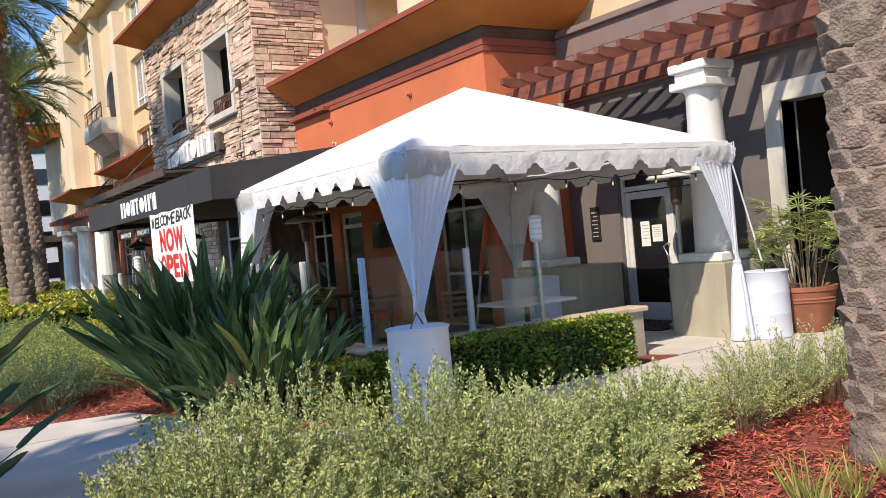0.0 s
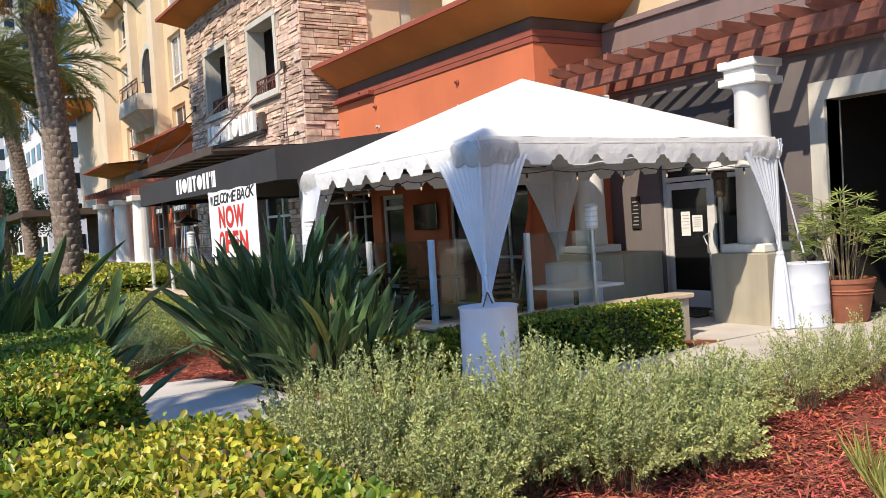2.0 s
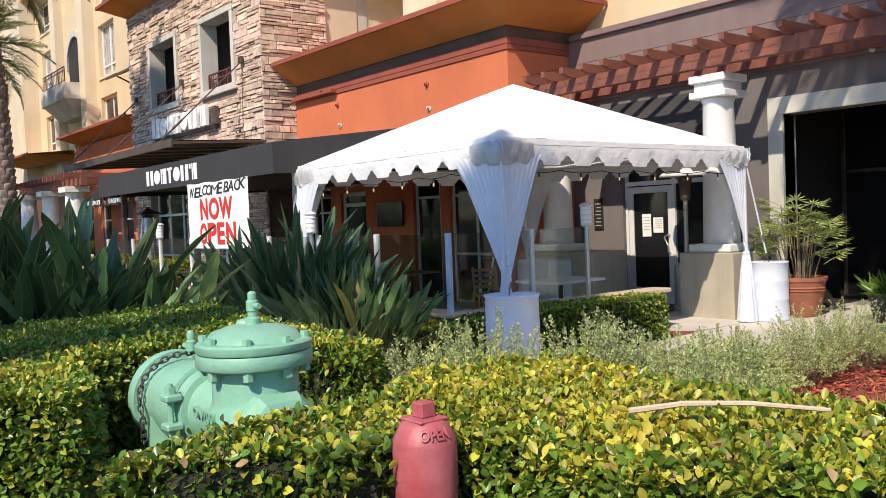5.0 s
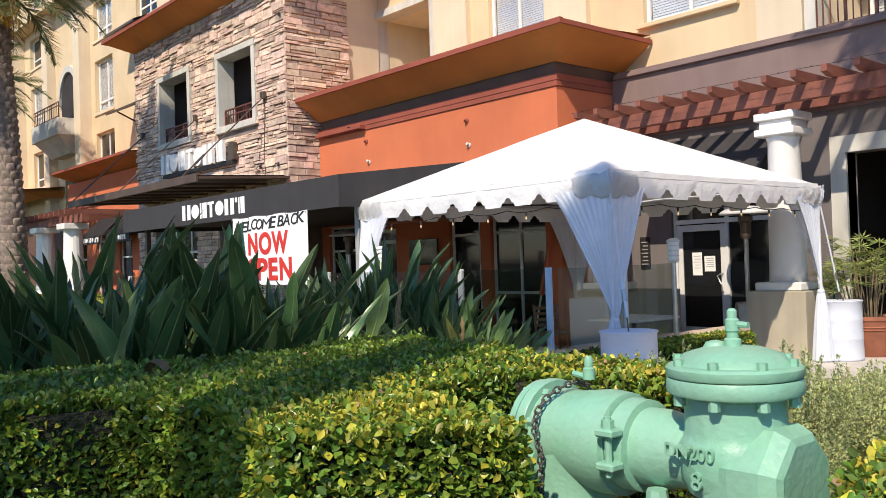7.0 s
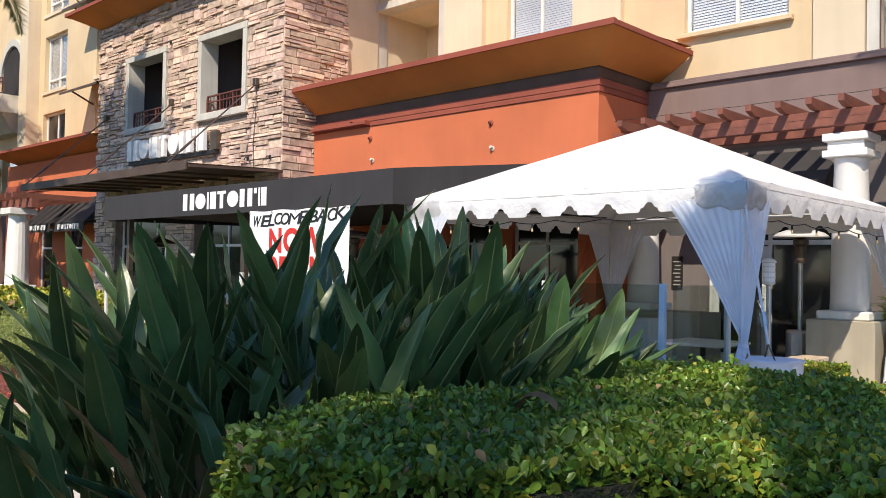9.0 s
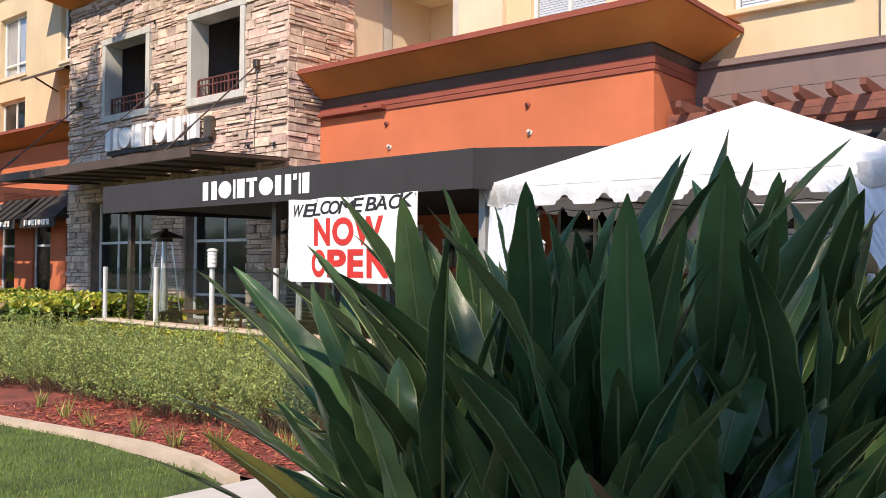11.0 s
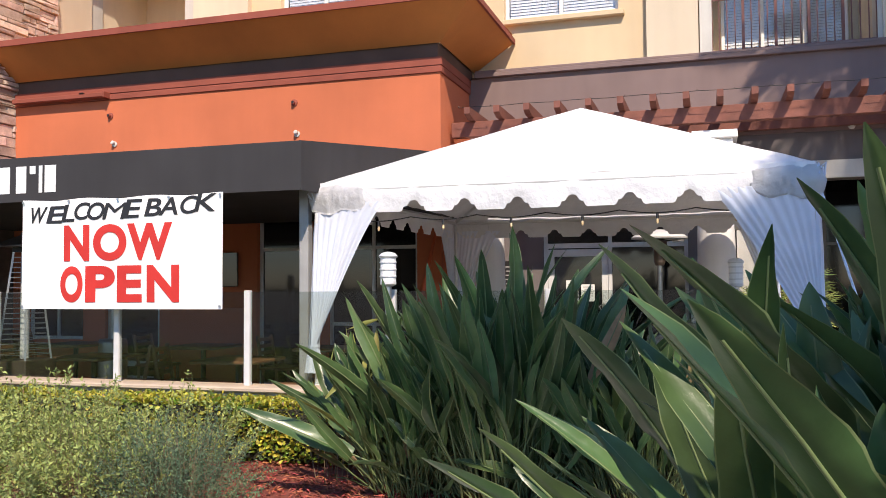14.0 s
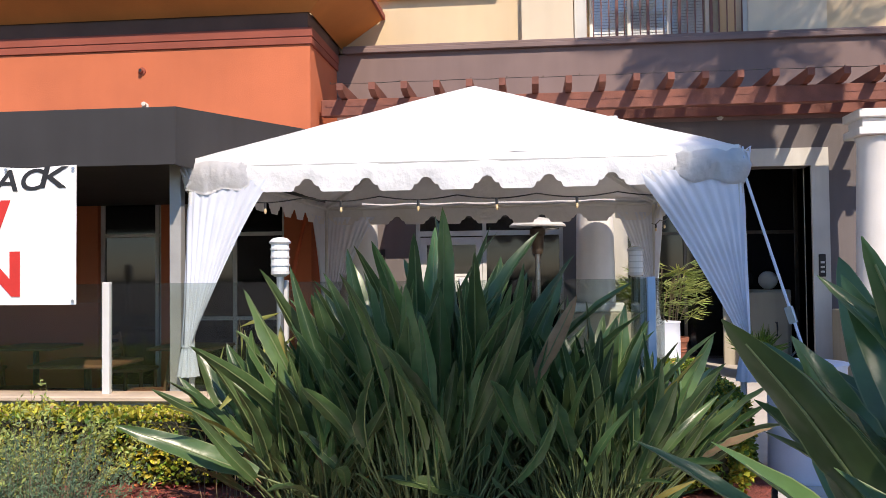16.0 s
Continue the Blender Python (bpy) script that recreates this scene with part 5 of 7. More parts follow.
def corner_gather(cx, cy_, sx, sy, seed):
    """Loose vinyl bunched round a tent corner: deep uneven folds that reach a hand below the eave."""
    bm = B()
    nu, nv = 60, 12
    rows = []
    for j in range(nv + 1):
        v = j / nv
        row = []
        for i in range(nu + 1):
            u = i / nu * 2 - 1
            d = abs(u) * 0.52
            ease = 1 - abs(u) ** 3
            puff = 0.018 - 0.055 * max(0.0, 1 - v * 5) + ease * (0.05 * math.sin(math.pi * min(1, v * 0.9)) + 0.022 * noise.noise(Vector((u * 6, v * 2.2, seed))) + 0.014 * noise.noise(Vector((u * 17, v * 5, seed + 3))))
            tx, ty = (sx * d, 0) if u < 0 else (0, sy * d)
            r = max(0.0, 1 - abs(u) * 4)
            ox = -sx * puff * (1 if u >= 0 else r)
            oy = -sy * puff * (1 if u <= 0 else r)
            low = 0.31 - 0.07 * (1 - ease) + 0.02 * math.sin(abs(u) * 11 + seed)
            row.append(bm.verts.new((cx + tx + ox, cy_ + ty + oy, TZ + 0.012 * ease - low * v)))
        rows.append(row)
    for a, b_ in zip(rows, rows[1:]):
        for i in range(nu):
            bm.faces.new((a[i], a[i + 1], b_[i + 1], b_[i]))
    bmesh.ops.solidify(bm, geom=bm.faces[:], thickness=0.004)
    bmesh.ops.recalc_face_normals(bm, faces=bm.faces)
    tpart("corner_gather", bm, M["tent"], "bunched white vinyl", True)


for i, (cx, cy_) in enumerate(corners):
    corner_gather(cx, cy_, 1 if cx < 6 else -1, 1 if cy_ < 10 else -1, 3.7 * i)


def drape(cx, cy_, sx, sy, la, lb, ztie, skirt=False, lean=(0.0, 0.0)):
    """Cloth hung round a tent corner along both sides (la along x, lb along y) and gathered to a tie."""
    t = thing("corner_drape", "white gathered drape tied in at the tent leg", "drape", (cx, cy_, 0), "four drapes at the tent corners")
    bm = B()
    nu, nv = 72, 26
    rows = []
    for j in range(nv + 1):
        v = j / nv
        row = []
        for i in range(nu + 1):
            u = i / nu
            if u < 0.5:
                k = 1 - u * 2
                tx, ty, nxx, nyy = sx * la * k, 0.0, 0, -sy
            else:
                k = u * 2 - 1
                tx, ty, nxx, nyy = 0.0, sy * lb * k, -sx, 0
            e = v ** 0.85
            gather = 1 - e
            amp = 0.017 * (0.25 + 0.75 * min(1, v * 4)) * (1 - 0.4 * v)
            w = math.sin(u * 2 * math.pi * 17 + 4 * noise.noise(Vector((u * 5, v * 1.2, cx + cy_)))) + 0.7 * noise.noise(Vector((u * 24, v * 1.5, cx)))
            swing = 0.10 * math.sin(math.pi * v) * (u - 0.5)
            x = tx * gather + nxx * (0.02 + amp * w) + lean[0] * e + 0.035 * e * math.cos(u * 6.28)
            y = ty * gather + nyy * (0.02 + amp * w) + lean[1] * e + 0.035 * e * math.sin(u * 6.28)
            row.append(bm.verts.new((x, y, 2.42 - (2.42 - ztie) * v)))
        rows.append(row)
    for j in range(nv):
        for i in range(nu):
            bm.faces.new((rows[j][i], rows[j][i + 1], rows[j + 1][i + 1], rows[j + 1][i]))
    bmesh.ops.recalc_face_normals(bm, faces=bm.faces)
    part("cloth", bm, M["drape"], t, "", True)
    part("tie_band", lathe(B(), [(0.045, ztie - 0.03), (0.055, ztie), (0.045, ztie + 0.03)], 14, Matrix.Translation((lean[0], lean[1], 0))), M["drape"], t)
    bm = B()
    nz_ = 16
    rows = []
    for j in range(nz_ + 1):
        v = j / nz_
        z = ztie - (ztie - (0.05 if skirt else ztie - 0.25)) * v
        r = 0.035 + (0.11 if skirt else 0.05) * v ** 0.7
        rows.append([bm.verts.new((lean[0] + (r + 0.014 * math.sin(i * 1.45)) * math.cos(i / 40 * 6.283), lean[1] + (r + 0.014 * math.sin(i * 1.45)) * math.sin(i / 40 * 6.283), z)) for i in range(40)])
    for a, b_ in zip(rows, rows[1:]):
        for i in range(40):
            bm.faces.new((a[i], a[(i + 1) % 40], b_[(i + 1) % 40], b_[i]))
    part("tail", bm, M["drape"], t, "", True)


drape(TX0, TY0, 1, 1, 0.62, 0.85, 0.97, lean=(-0.02, -0.03))
drape(TX0, TY1, 1, -1, 0.55, 0.72, 1.0, lean=(-0.03, 0.02))
drape(TX1, TY0, -1, 1, 0.7, 0.5, 1.05, True)
drape(TX1, TY1, -1, -1, 0.75, 0.7, 0.92)


def barrel(x, y, lean_to, k=0.004):
    t = thing("water_barrel", "ballast drum wrapped in taut white fabric", "barrel", (x, y, 0.03), "fabric-covered ballast drums")
    part("cover", lathe(B(), [(0.30, 0.0), (0.295, 0.03), (0.288, 0.3), (0.288 + k, 0.31), (0.288, 0.33), (0.288, 0.58), (0.287 + k, 0.59), (0.286, 0.61), (0.285, 0.84), (0.293, 0.85), (0.285, 0.868), (0.25, 0.872)], 40), M["drape"], t, "", True)
    for o in t.children:
        for f in o.data.polygons:
            f.use_smooth = len(f.vertices) == 4
    part("hem", lathe(B(), [(0.296, 0.855), (0.302, 0.862), (0.296, 0.87)], 40), M["drape"], t)
    d = Vector(lean_to) - Vector((x, y, 0.03))
    a = Vector((0, 0, 0.87))
    for s in (-1, 1):
        part("strap", tube(B(), [a + Vector((0.13 * s, 0.10 * s, 0)), a + d.normalized() * 0.0 + Vector((d.x * 0.06, d.y * 0.06, 0.13))], 0.008, 5), M["bronze"], t)
    part("strap", tube(B(), [a + Vector((d.x * 0.06, d.y * 0.06, 0.13)), a + (d - a) * 0.3 + Vector((0, 0, 0.02)), d], 0.012, 6), M["drape"], t, "white tie-down strap")
    part("ratchet", obox(B(), a + (d - a) * 0.22, (0.05, 0.03, 0.12), (d - a).to_track_quat('Z', 'X').to_matrix(), 0.006), M["steel"], t)
    return t


barrel(4.16, 7.72, (TX0, TY0, TZ - 0.1), 0.0)
barrel(9.68, 8.02, (TX1, TY0, TZ - 0.1))
# drum at the inner corner with a low white table
t = thing("cloth_box", "box-shaped counter wrapped in grey-white cloth", "counter", (9.0, 12.0, 0.03))
part("cover", box(B(), -0.3, 0.3, -0.42, 0.42, 0, 0.9, 0.03), M["drape"], t)


def table(x, y, z, w, d, top="table", label="pale low table with a steel base", rot=0):
    t = thing("table", label, "table", (x, y, z), "patio tables")
    t.rotation_euler[2] = rot
    part("tabletop", box(B(), -w / 2, w / 2, -d / 2, d / 2, 0.71, 0.75, 0.012), M[top], t)
    part("stem", cyl(B(), (0, 0, 0.03), (0, 0, 0.71), 0.035, seg=12), M["black"], t)
    part("base", lathe(B(), [(0.26, 0.0), (0.26, 0.015), (0.05, 0.035)], 20), M["black"], t)


table(7.2, 9.9, 0.02, 1.0, 0.9, "sign", "white topped patio table")
for y in (14.2, 16.2, 18.4, 20.0):
    table(5.5, y, 0.02, 0.8, 0.8, "wood", "brown patio table with a black base")
    table(7.4, y - 0.3, 0.02, 0.8, 0.8, "wood", "brown patio table with a black base")


def chair(x, y, rot):
    t = thing("patio_chair", "dark brown slatted patio chair", "chair", (x, y, 0.02), "chairs on the patio")
    t.rotation_euler[2] = rot
    for sx in (-1, 1):
        for sy in (-1, 1):
            part("leg", bar(B(), (0.2 * sx, 0.2 * sy, 0.0), (0.19 * sx, 0.19 * sy, 0.44), 0.035), M["wood"], t)
    part("seat", box(B(), -0.23, 0.23, -0.23, 0.23, 0.44, 0.48, 0.01), M["wood"], t)
    for sx in (-1, 1):
        part("back_post", bar(B(), (0.19 * sx, 0.2, 0.48), (0.19 * sx, 0.28, 0.9), 0.035), M["wood"], t)
    for k in range(4):
        part("back_slat", box(B(), -0.18, 0.18, 0.21 + 0.018 * k, 0.23 + 0.018 * k, 0.55 + 0.09 * k, 0.60 + 0.09 * k, 0.004), M["wood"], t)


for y in (14.2, 16.2, 18.4, 20.0):
    chair(5.5, y + 0.75, 0.2)
    chair(5.4, y - 0.7, math.pi + 0.1)
    chair(7.4, y + 0.45, 0.0)
for x, y, r in ((7.1, 11.4, -0.5),):
    chair(x, y, r)


def mushroom_heater(x, y):
    t = thing("patio_heater", "steel mushroom patio heater", "patio heater", (x, y, 0.02))
    part("base", lathe(B(), [(0.24, 0), (0.24, 0.08), (0.2, 0.1), (0.2, 0.72), (0.18, 0.76)], 24), M["steel"], t)
    part("pole", cyl(B(), (0, 0, 0.76), (0, 0, 1.75), 0.035, seg=14), M["steel"], t)
    part("burner", lathe(B(), [(0.06, 1.75), (0.08, 1.8), (0.085, 2.0), (0.11, 2.03), (0.11, 2.1), (0.05, 2.14)], 18), M["bronze"], t)
    t.scale = (1.06, 1.06, 1.06)
    part("reflector", lathe(B(), [(0.39, 2.13), (0.395, 2.15), (0.33, 2.2), (0.2, 2.245), (0.05, 2.265)], 32), M["alu"], t, "domed aluminium reflector")


mushroom_heater(10.05, 9.7)
mushroom_heater(7.6, 17.6)


def pyramid_heater(x, y):
    t = thing("pyramid_heater", "tall steel pyramid patio heater with wire guards", "patio heater", (x, y, 0.02), "pyramid heaters on the patio")
    h0, h1, w0, w1 = 0.75, 2.0, 0.27, 0.09
    part("base", box(B(), -0.24, 0.24, -0.24, 0.24, 0, 0.75, 0.01), M["bronze"], t)
    for sx in (-1, 1):
        for sy in (-1, 1):
            part("corner_rail", bar(B(), (w0 * sx, w0 * sy, 0.0), (w1 * sx, w1 * sy, h1), 0.022), M["steel"], t)
    for k in range(20):
        v = (k + 1) / 21
        w = w0 + (w1 - w0) * ((h0 + (h1 - h0) * v) / h1)
        z = h0 + (h1 - h0) * v
        bm = B()
        for s in (-1, 1):
            bar(bm, (-w, w * s, z), (w, w * s, z), 0.007)
            bar(bm, (w * s, -w, z), (w * s, w, z), 0.007)
        part("wire_guard", bm, M["steel"], t)
    part("flame_tube", cyl(B(), (0, 0, 0.76), (0, 0, h1), 0.05, seg=14), M["alu"], t)
    part("hood", lathe(B(), [(0.36, 2.06), (0.36, 2.075), (0.06, 2.2), (0.05, 2.24)], 4, pose(0, 0, 0, 0, 0, 45)), M["bronze"], t)
    part("collar", box(B(), -0.1, 0.1, -0.1, 0.1, 2.0, 2.06), M["black"], t)


pyramid_heater(4.85, 20.35)
pyramid_heater(4.85, 16.65)
# furled umbrella leaning in the corner behind the tent
t = thing("umbrella_pole", "slender furled orange umbrella with a pale handle pole", "umbrella", (8.85, 13.45, 0.02))
part("furled_canopy", cyl(B(), (0.05, -0.21, 0.95), (0.12, -0.55, 2.42), 0.05, 0.025, 10), M["orange"], t)
part("pole", cyl(B(), (0, 0.0, 0.0), (0.05, -0.21, 0.96), 0.02, seg=8), M["alu"], t)
# bulbs hanging under the tent's front eave
t = thing("bulb_string", "black cable with small warm bulbs under the tent eave", "string lights", (0, 0, 0))
pts = []
for i in range(49):
    u = i / 48
    pts.append((TX0 + 0.06, TY1 - 0.3 - (TY1 - TY0 - 0.6) * u, 2.26 - 0.035 * math.sin(math.pi * (u * 6 % 1))))
part("cable", tube(B(), pts, 0.006, 5), M["black"], t)
for i in range(4, 49, 8):
    x, y, z = pts[i]
    part("socket", cyl(B(), (x, y, z), (x, y, z - 0.05), 0.012, seg=8), M["black"], t)
    part("bulb", lathe(B(), [(0.006, z - 0.095), (0.012, z - 0.08), (0.011, z - 0.06), (0.008, z - 0.05)], 10, Matrix.Translation((x, y, 0))), M["bulb"], t)
pts = [(TX0 + 0.3 + i * 0.09, TY0 + 0.06, 2.25 - 0.03 * math.sin(math.pi * ((i / 8) % 1))) for i in range(49)]
t2 = thing("bulb_string", "black cable with small warm bulbs under the tent eave", "string lights", (0, 0, 0))
part("cable", tube(B(), pts, 0.006, 5), M["black"], t2)
for i in range(4, 49, 8):
    x, y, z = pts[i]
    part("socket", cyl(B(), (x, y, z), (x, y, z - 0.05), 0.012, seg=8), M["black"], t2)
    part("bulb", lathe(B(), [(0.006, z - 0.095), (0.012, z - 0.08), (0.011, z - 0.06), (0.008, z - 0.05)], 10, Matrix.Translation((x, y, 0))), M["bulb"], t2)

# ---- check valve ----
vx, vy = -0.815, 3.63
valve = thing("check_valve", "pale green painted cast iron backflow valve with bolted bonnet and elbow", "valve", (vx, vy, 0.055))


def vpart(n, bm, m_="vgreen", label="", smooth=False, parent=None):
    return part(n, bm, M[m_], parent or valve, label, smooth)


def auto(o, ang=0.6):
    for f in o.data.polygons:
        f.use_smooth = True
    try:
        o.data.set_sharp_from_angle(angle=ang)
    except AttributeError:
        pass
    return o


auto(vpart("bonnet", lathe(B(), [(0.182, 1.275), (0.186, 1.281), (0.186, 1.30), (0.178, 1.307), (0.155, 1.309), (0.135, 1.335), (0.08, 1.353), (0.0301, 1.357)], 40), label="domed cover plate"))
auto(vpart("flange", lathe(B(), [(0.14, 1.215), (0.182, 1.228), (0.186, 1.234), (0.186, 1.262), (0.182, 1.272)], 40)))
for k in range(8):
    a = k * math.pi / 4 + 0.2
    x, y = 0.162 * math.cos(a), 0.162 * math.sin(a)
    vpart("bolt", lathe(B(), [(0.0145, 1.308), (0.0145, 1.327)], 6, Matrix.Translation((x, y, 0))))
    vpart("nut", lathe(B(), [(0.0165, 1.198), (0.0165, 1.226)], 6, Matrix.Translation((x, y, 0))))
# barrel of the body and the pipe arm towards the elbow
auto(vpart("body", lathe(B(), [(0.09, 0.92), (0.135, 0.95), (0.155, 1.0), (0.158, 1.08), (0.146, 1.10), (0.139, 1.12), (0.138, 1.216)], 40), label="cast valve body"))
auto(vpart("pipe_arm", lathe(B(), [(0.105, 0.05), (0.105, 0.16), (0.118, 0.22), (0.118, 0.335)], 32, Matrix.Translation((0, 0, 1.035)) @ pose(0, 0, 0, -90, 0, 0))))
bm = B()
lathe(bm, [(0.15, -0.02), (0.172, 0.06), (0.176, 0.15), (0.155, 0.19), (0.135, 0.2)], 8, Matrix.Translation((0.0, 0.0, 0.985)) @ pose(0, 0, 0, 90, 0, 0) @ pose(0, 0, 0, 0, 0, 22.5))
vpart("outlet", bm, label="eight-sided outlet")
vpart("outlet_foot", box(B(), -0.07, 0.07, -0.16, 0.07, 0.86, 0.94, 0.02))
auto(vpart("clamp", lathe(B(), [(0.118, 0.29), (0.14, 0.295), (0.142, 0.355), (0.118, 0.36)], 32, Matrix.Translation((0, 0, 1.035)) @ pose(0, 0, 0, -90, 0, 0)), label="grooved pipe clamp"))
vpart("clamp_lug", box(B(), -0.19, -0.13, 0.29, 0.355, 0.985, 1.01, 0.006))
vpart("clamp_lug", box(B(), -0.19, -0.13, 0.29, 0.355, 1.085, 1.11, 0.006))
vpart("clamp_bolt", cyl(B(), (-0.163, 0.322, 0.965), (-0.163, 0.322, 1.145), 0.011, seg=8))
vpart("clamp_nut", lathe(B(), [(0.02, 1.11), (0.02, 1.135)], 6, Matrix.Translation((-0.163, 0.322, 0))))
# elbow: swept quarter torus down, with an upstream flange
bm = B()
pts = [(0, 0.36, 1.035), (0, 0.46, 1.03)]
for k in range(7):
    a = k / 6 * math.pi / 2
    pts.append((0, 0.50 + 0.17 * math.sin(a) * 0.6, 0.86 + 0.17 * math.cos(a)))
pts.append((0, 0.602, 0.70))
pts.append((0, 0.602, 0.45))
tube(bm, pts, 0.145, 28)
auto(vpart("elbow", bm, label="pipe elbow turning into the ground"))
bm = B()
lathe(bm, [(0.13, 0.36), (0.16, 0.37), (0.165, 0.44), (0.15, 0.56), (0.15, 0.665)], 32, Matrix.Translation((0, 0, 1.03)) @ pose(0, 0, 0, -90, 0, 0))
auto(vpart("chamber", bm, label="bulged inlet chamber"))
auto(vpart("end_flange", lathe(B(), [(0.175, 0.665), (0.178, 0.67), (0.178, 0.70), (0.172, 0.706)], 36, Matrix.Translation((0, 0, 1.03)) @ pose(0, 0, 0, -90, 0, 0))))
auto(vpart("cover_plate", lathe(B(), [(0.172, 0.71), (0.172, 0.735), (0.05, 0.745)], 36, Matrix.Translation((0, 0, 1.03)) @ pose(0, 0, 0, -90, 0, 0))))
for k in range(8):
    a = k * math.pi / 4 + 0.39
    mm = Matrix.Translation((0.15 * math.cos(a), 0, 1.03 + 0.15 * math.sin(a))) @ pose(0, 0, 0, -90, 0, 0)
    vpart("bolt", lathe(B(), [(0.016, 0.64), (0.016, 0.664)], 6, mm))
    vpart("bolt", lathe(B(), [(0.014, 0.735), (0.014, 0.755)], 6, mm))
auto(vpart("base_flange", lathe(B(), [(0.19, 0.66), (0.197, 0.665), (0.197, 0.70), (0.19, 0.705)], 36, Matrix.Translation((0, 0.602, 0)))))
auto(vpart("lower_flange", lathe(B(), [(0.19, 0.615), (0.197, 0.62), (0.197, 0.652), (0.19, 0.657)], 36, Matrix.Translation((0, 0.602, 0)))))
for k in range(8):
    a = k * math.pi / 4
    vpart("bolt", lathe(B(), [(0.015, 0.60), (0.015, 0.728)], 6, Matrix.Translation((0.172 * math.cos(a), 0.602 + 0.172 * math.sin(a), 0))))
auto(vpart("riser", lathe(B(), [(0.11, -0.075), (0.11, 0.615)], 28, Matrix.Translation((0, 0.602, 0)))))
auto(vpart("support", lathe(B(), [(0.07, -0.075), (0.07, 0.86)], 24, Matrix.Translation((0, -0.03, 0)))))
vpart("drain_cock", lathe(B(), [(0.03, 0.86), (0.035, 0.9), (0.03, 0.94)], 8, Matrix.Translation((-0.1, 0.2, 0))))
# test cocks
auto(vpart("test_cock", lathe(B(), [(0.024, 1.355), (0.024, 1.375), (0.016, 1.38), (0.016, 1.395), (0.02, 1.4), (0.02, 1.43), (0.014, 1.435), (0.014, 1.455), (0.008, 1.462)], 14), label="small brass test cock painted green"))
vpart("cock_lever", cyl(B(), (0.0, -0.015, 1.418), (0.0, -0.05, 1.416), 0.009, seg=8))
auto(vpart("test_cock", lathe(B(), [(0.02, 1.2), (0.02, 1.235), (0.014, 1.24), (0.016, 1.262), (0.01, 1.275)], 12, Matrix.Translation((0, 0.52, 0.02)))))
vpart("cock_lever", cyl(B(), (0.0, 0.52, 1.225), (0.0, 0.585, 1.235), 0.010, seg=8))
vpart("vent_cap", lathe(B(), [(0.03, 1.345), (0.034, 1.352), (0.026, 1.365), (0.01, 1.37)], 16, Matrix.Translation((0.0, 0.055, 0))))
# cast markings
for body, s, z in (("DN200", 0.052, 1.075), ("8", 0.07, 1.0)):
    o = text_obj("cast_lettering", body, s, M["vgreen"], Matrix.Translation((-0.157, 0.05 if s < 0.06 else 0.03, z)) @ FACE_W, valve, 0.008, 0.0)
# chain looped round the elbow


def chain(parent, pts, link_len=0.032, wire=0.0036, material="rust"):
    pts = [Vector(p) for p in pts]
    d, cum = 0.0, [0.0]
    for a, b_ in zip(pts, pts[1:]):
        cum.append(cum[-1] + (b_ - a).length)
    n_ = int(cum[-1] / (link_len * 0.72))

    def at(s):
        for i in range(len(pts) - 1):
            if s <= cum[i + 1]:
                return pts[i].lerp(pts[i + 1], (s - cum[i]) / (cum[i + 1] - cum[i])), (pts[i + 1] - pts[i]).normalized()
        return pts[-1], (pts[-1] - pts[-2]).normalized()
    for k in range(n_):
        p, w = at(cum[-1] * (k + .5) / n_)
        q = w.to_track_quat('X', 'Z').to_matrix() @ Matrix.Rotation((k % 2) * math.pi / 2 + 0.3, 3, 'X')
        bm = B()
        loop = [p + q @ Vector((link_len / 2 * math.cos(a) * 1.0, link_len * 0.3 * math.sin(a), 0)) for a in [i * math.pi / 5 for i in range(11)]]
        tube(bm, loop, wire, 5)
        part("chain_link", bm, M[material], parent)


pts = [(0.17 * math.cos(a) * 1.02, 0.60 + 0.02 * math.sin(a * 3), 1.03 + 0.175 * math.sin(a)) for a in [0.5 + i * 0.26 for i in range(12)]]
pts += [(-0.165, 0.6, 0.92), (-0.165, 0.6, 0.78), (-0.165, 0.61, 0.66)]
chain(valve, pts)

# ---- handwheel of the gate valve beside the hedge ----
hw = thing("gate_valve", "dark iron gate valve stem with a spoked handwheel", "valve", (-1.98, 4.75, 0.06))
bm = B()
tube(bm, [(0.135 * math.cos(a), 0.135 * math.sin(a), 0.74) for a in [i * math.pi / 14 for i in range(29)]], 0.013, 8)
part("handwheel_rim", bm, M["rust"], hw, "dark worn iron rim", True)
for k in range(5):
    a = k * 1.2566
    part("spoke", tube(B(), [(0.02 * math.cos(a), 0.02 * math.sin(a), 0.755), (0.08 * math.cos(a + .1), 0.08 * math.sin(a + .1), 0.748), (0.13 * math.cos(a), 0.13 * math.sin(a), 0.74)], 0.01, 6), M["rust"], hw)
part("hub", lathe(B(), [(0.0, 0.735), (0.03, 0.735), (0.032, 0.77), (0.018, 0.775), (0.018, 0.80), (0.0, 0.802)], 16), M["rust"], hw)
part("stem", lathe(B(), [(0.016, 0.3), (0.016, 0.735)], 12), M["steel"], hw)
part("yoke", lathe(B(), [(0.1, -0.06), (0.1, 0.3), (0.06, 0.34), (0.05, 0.5), (0.03, 0.52)], 20), M["vgreen"], hw)

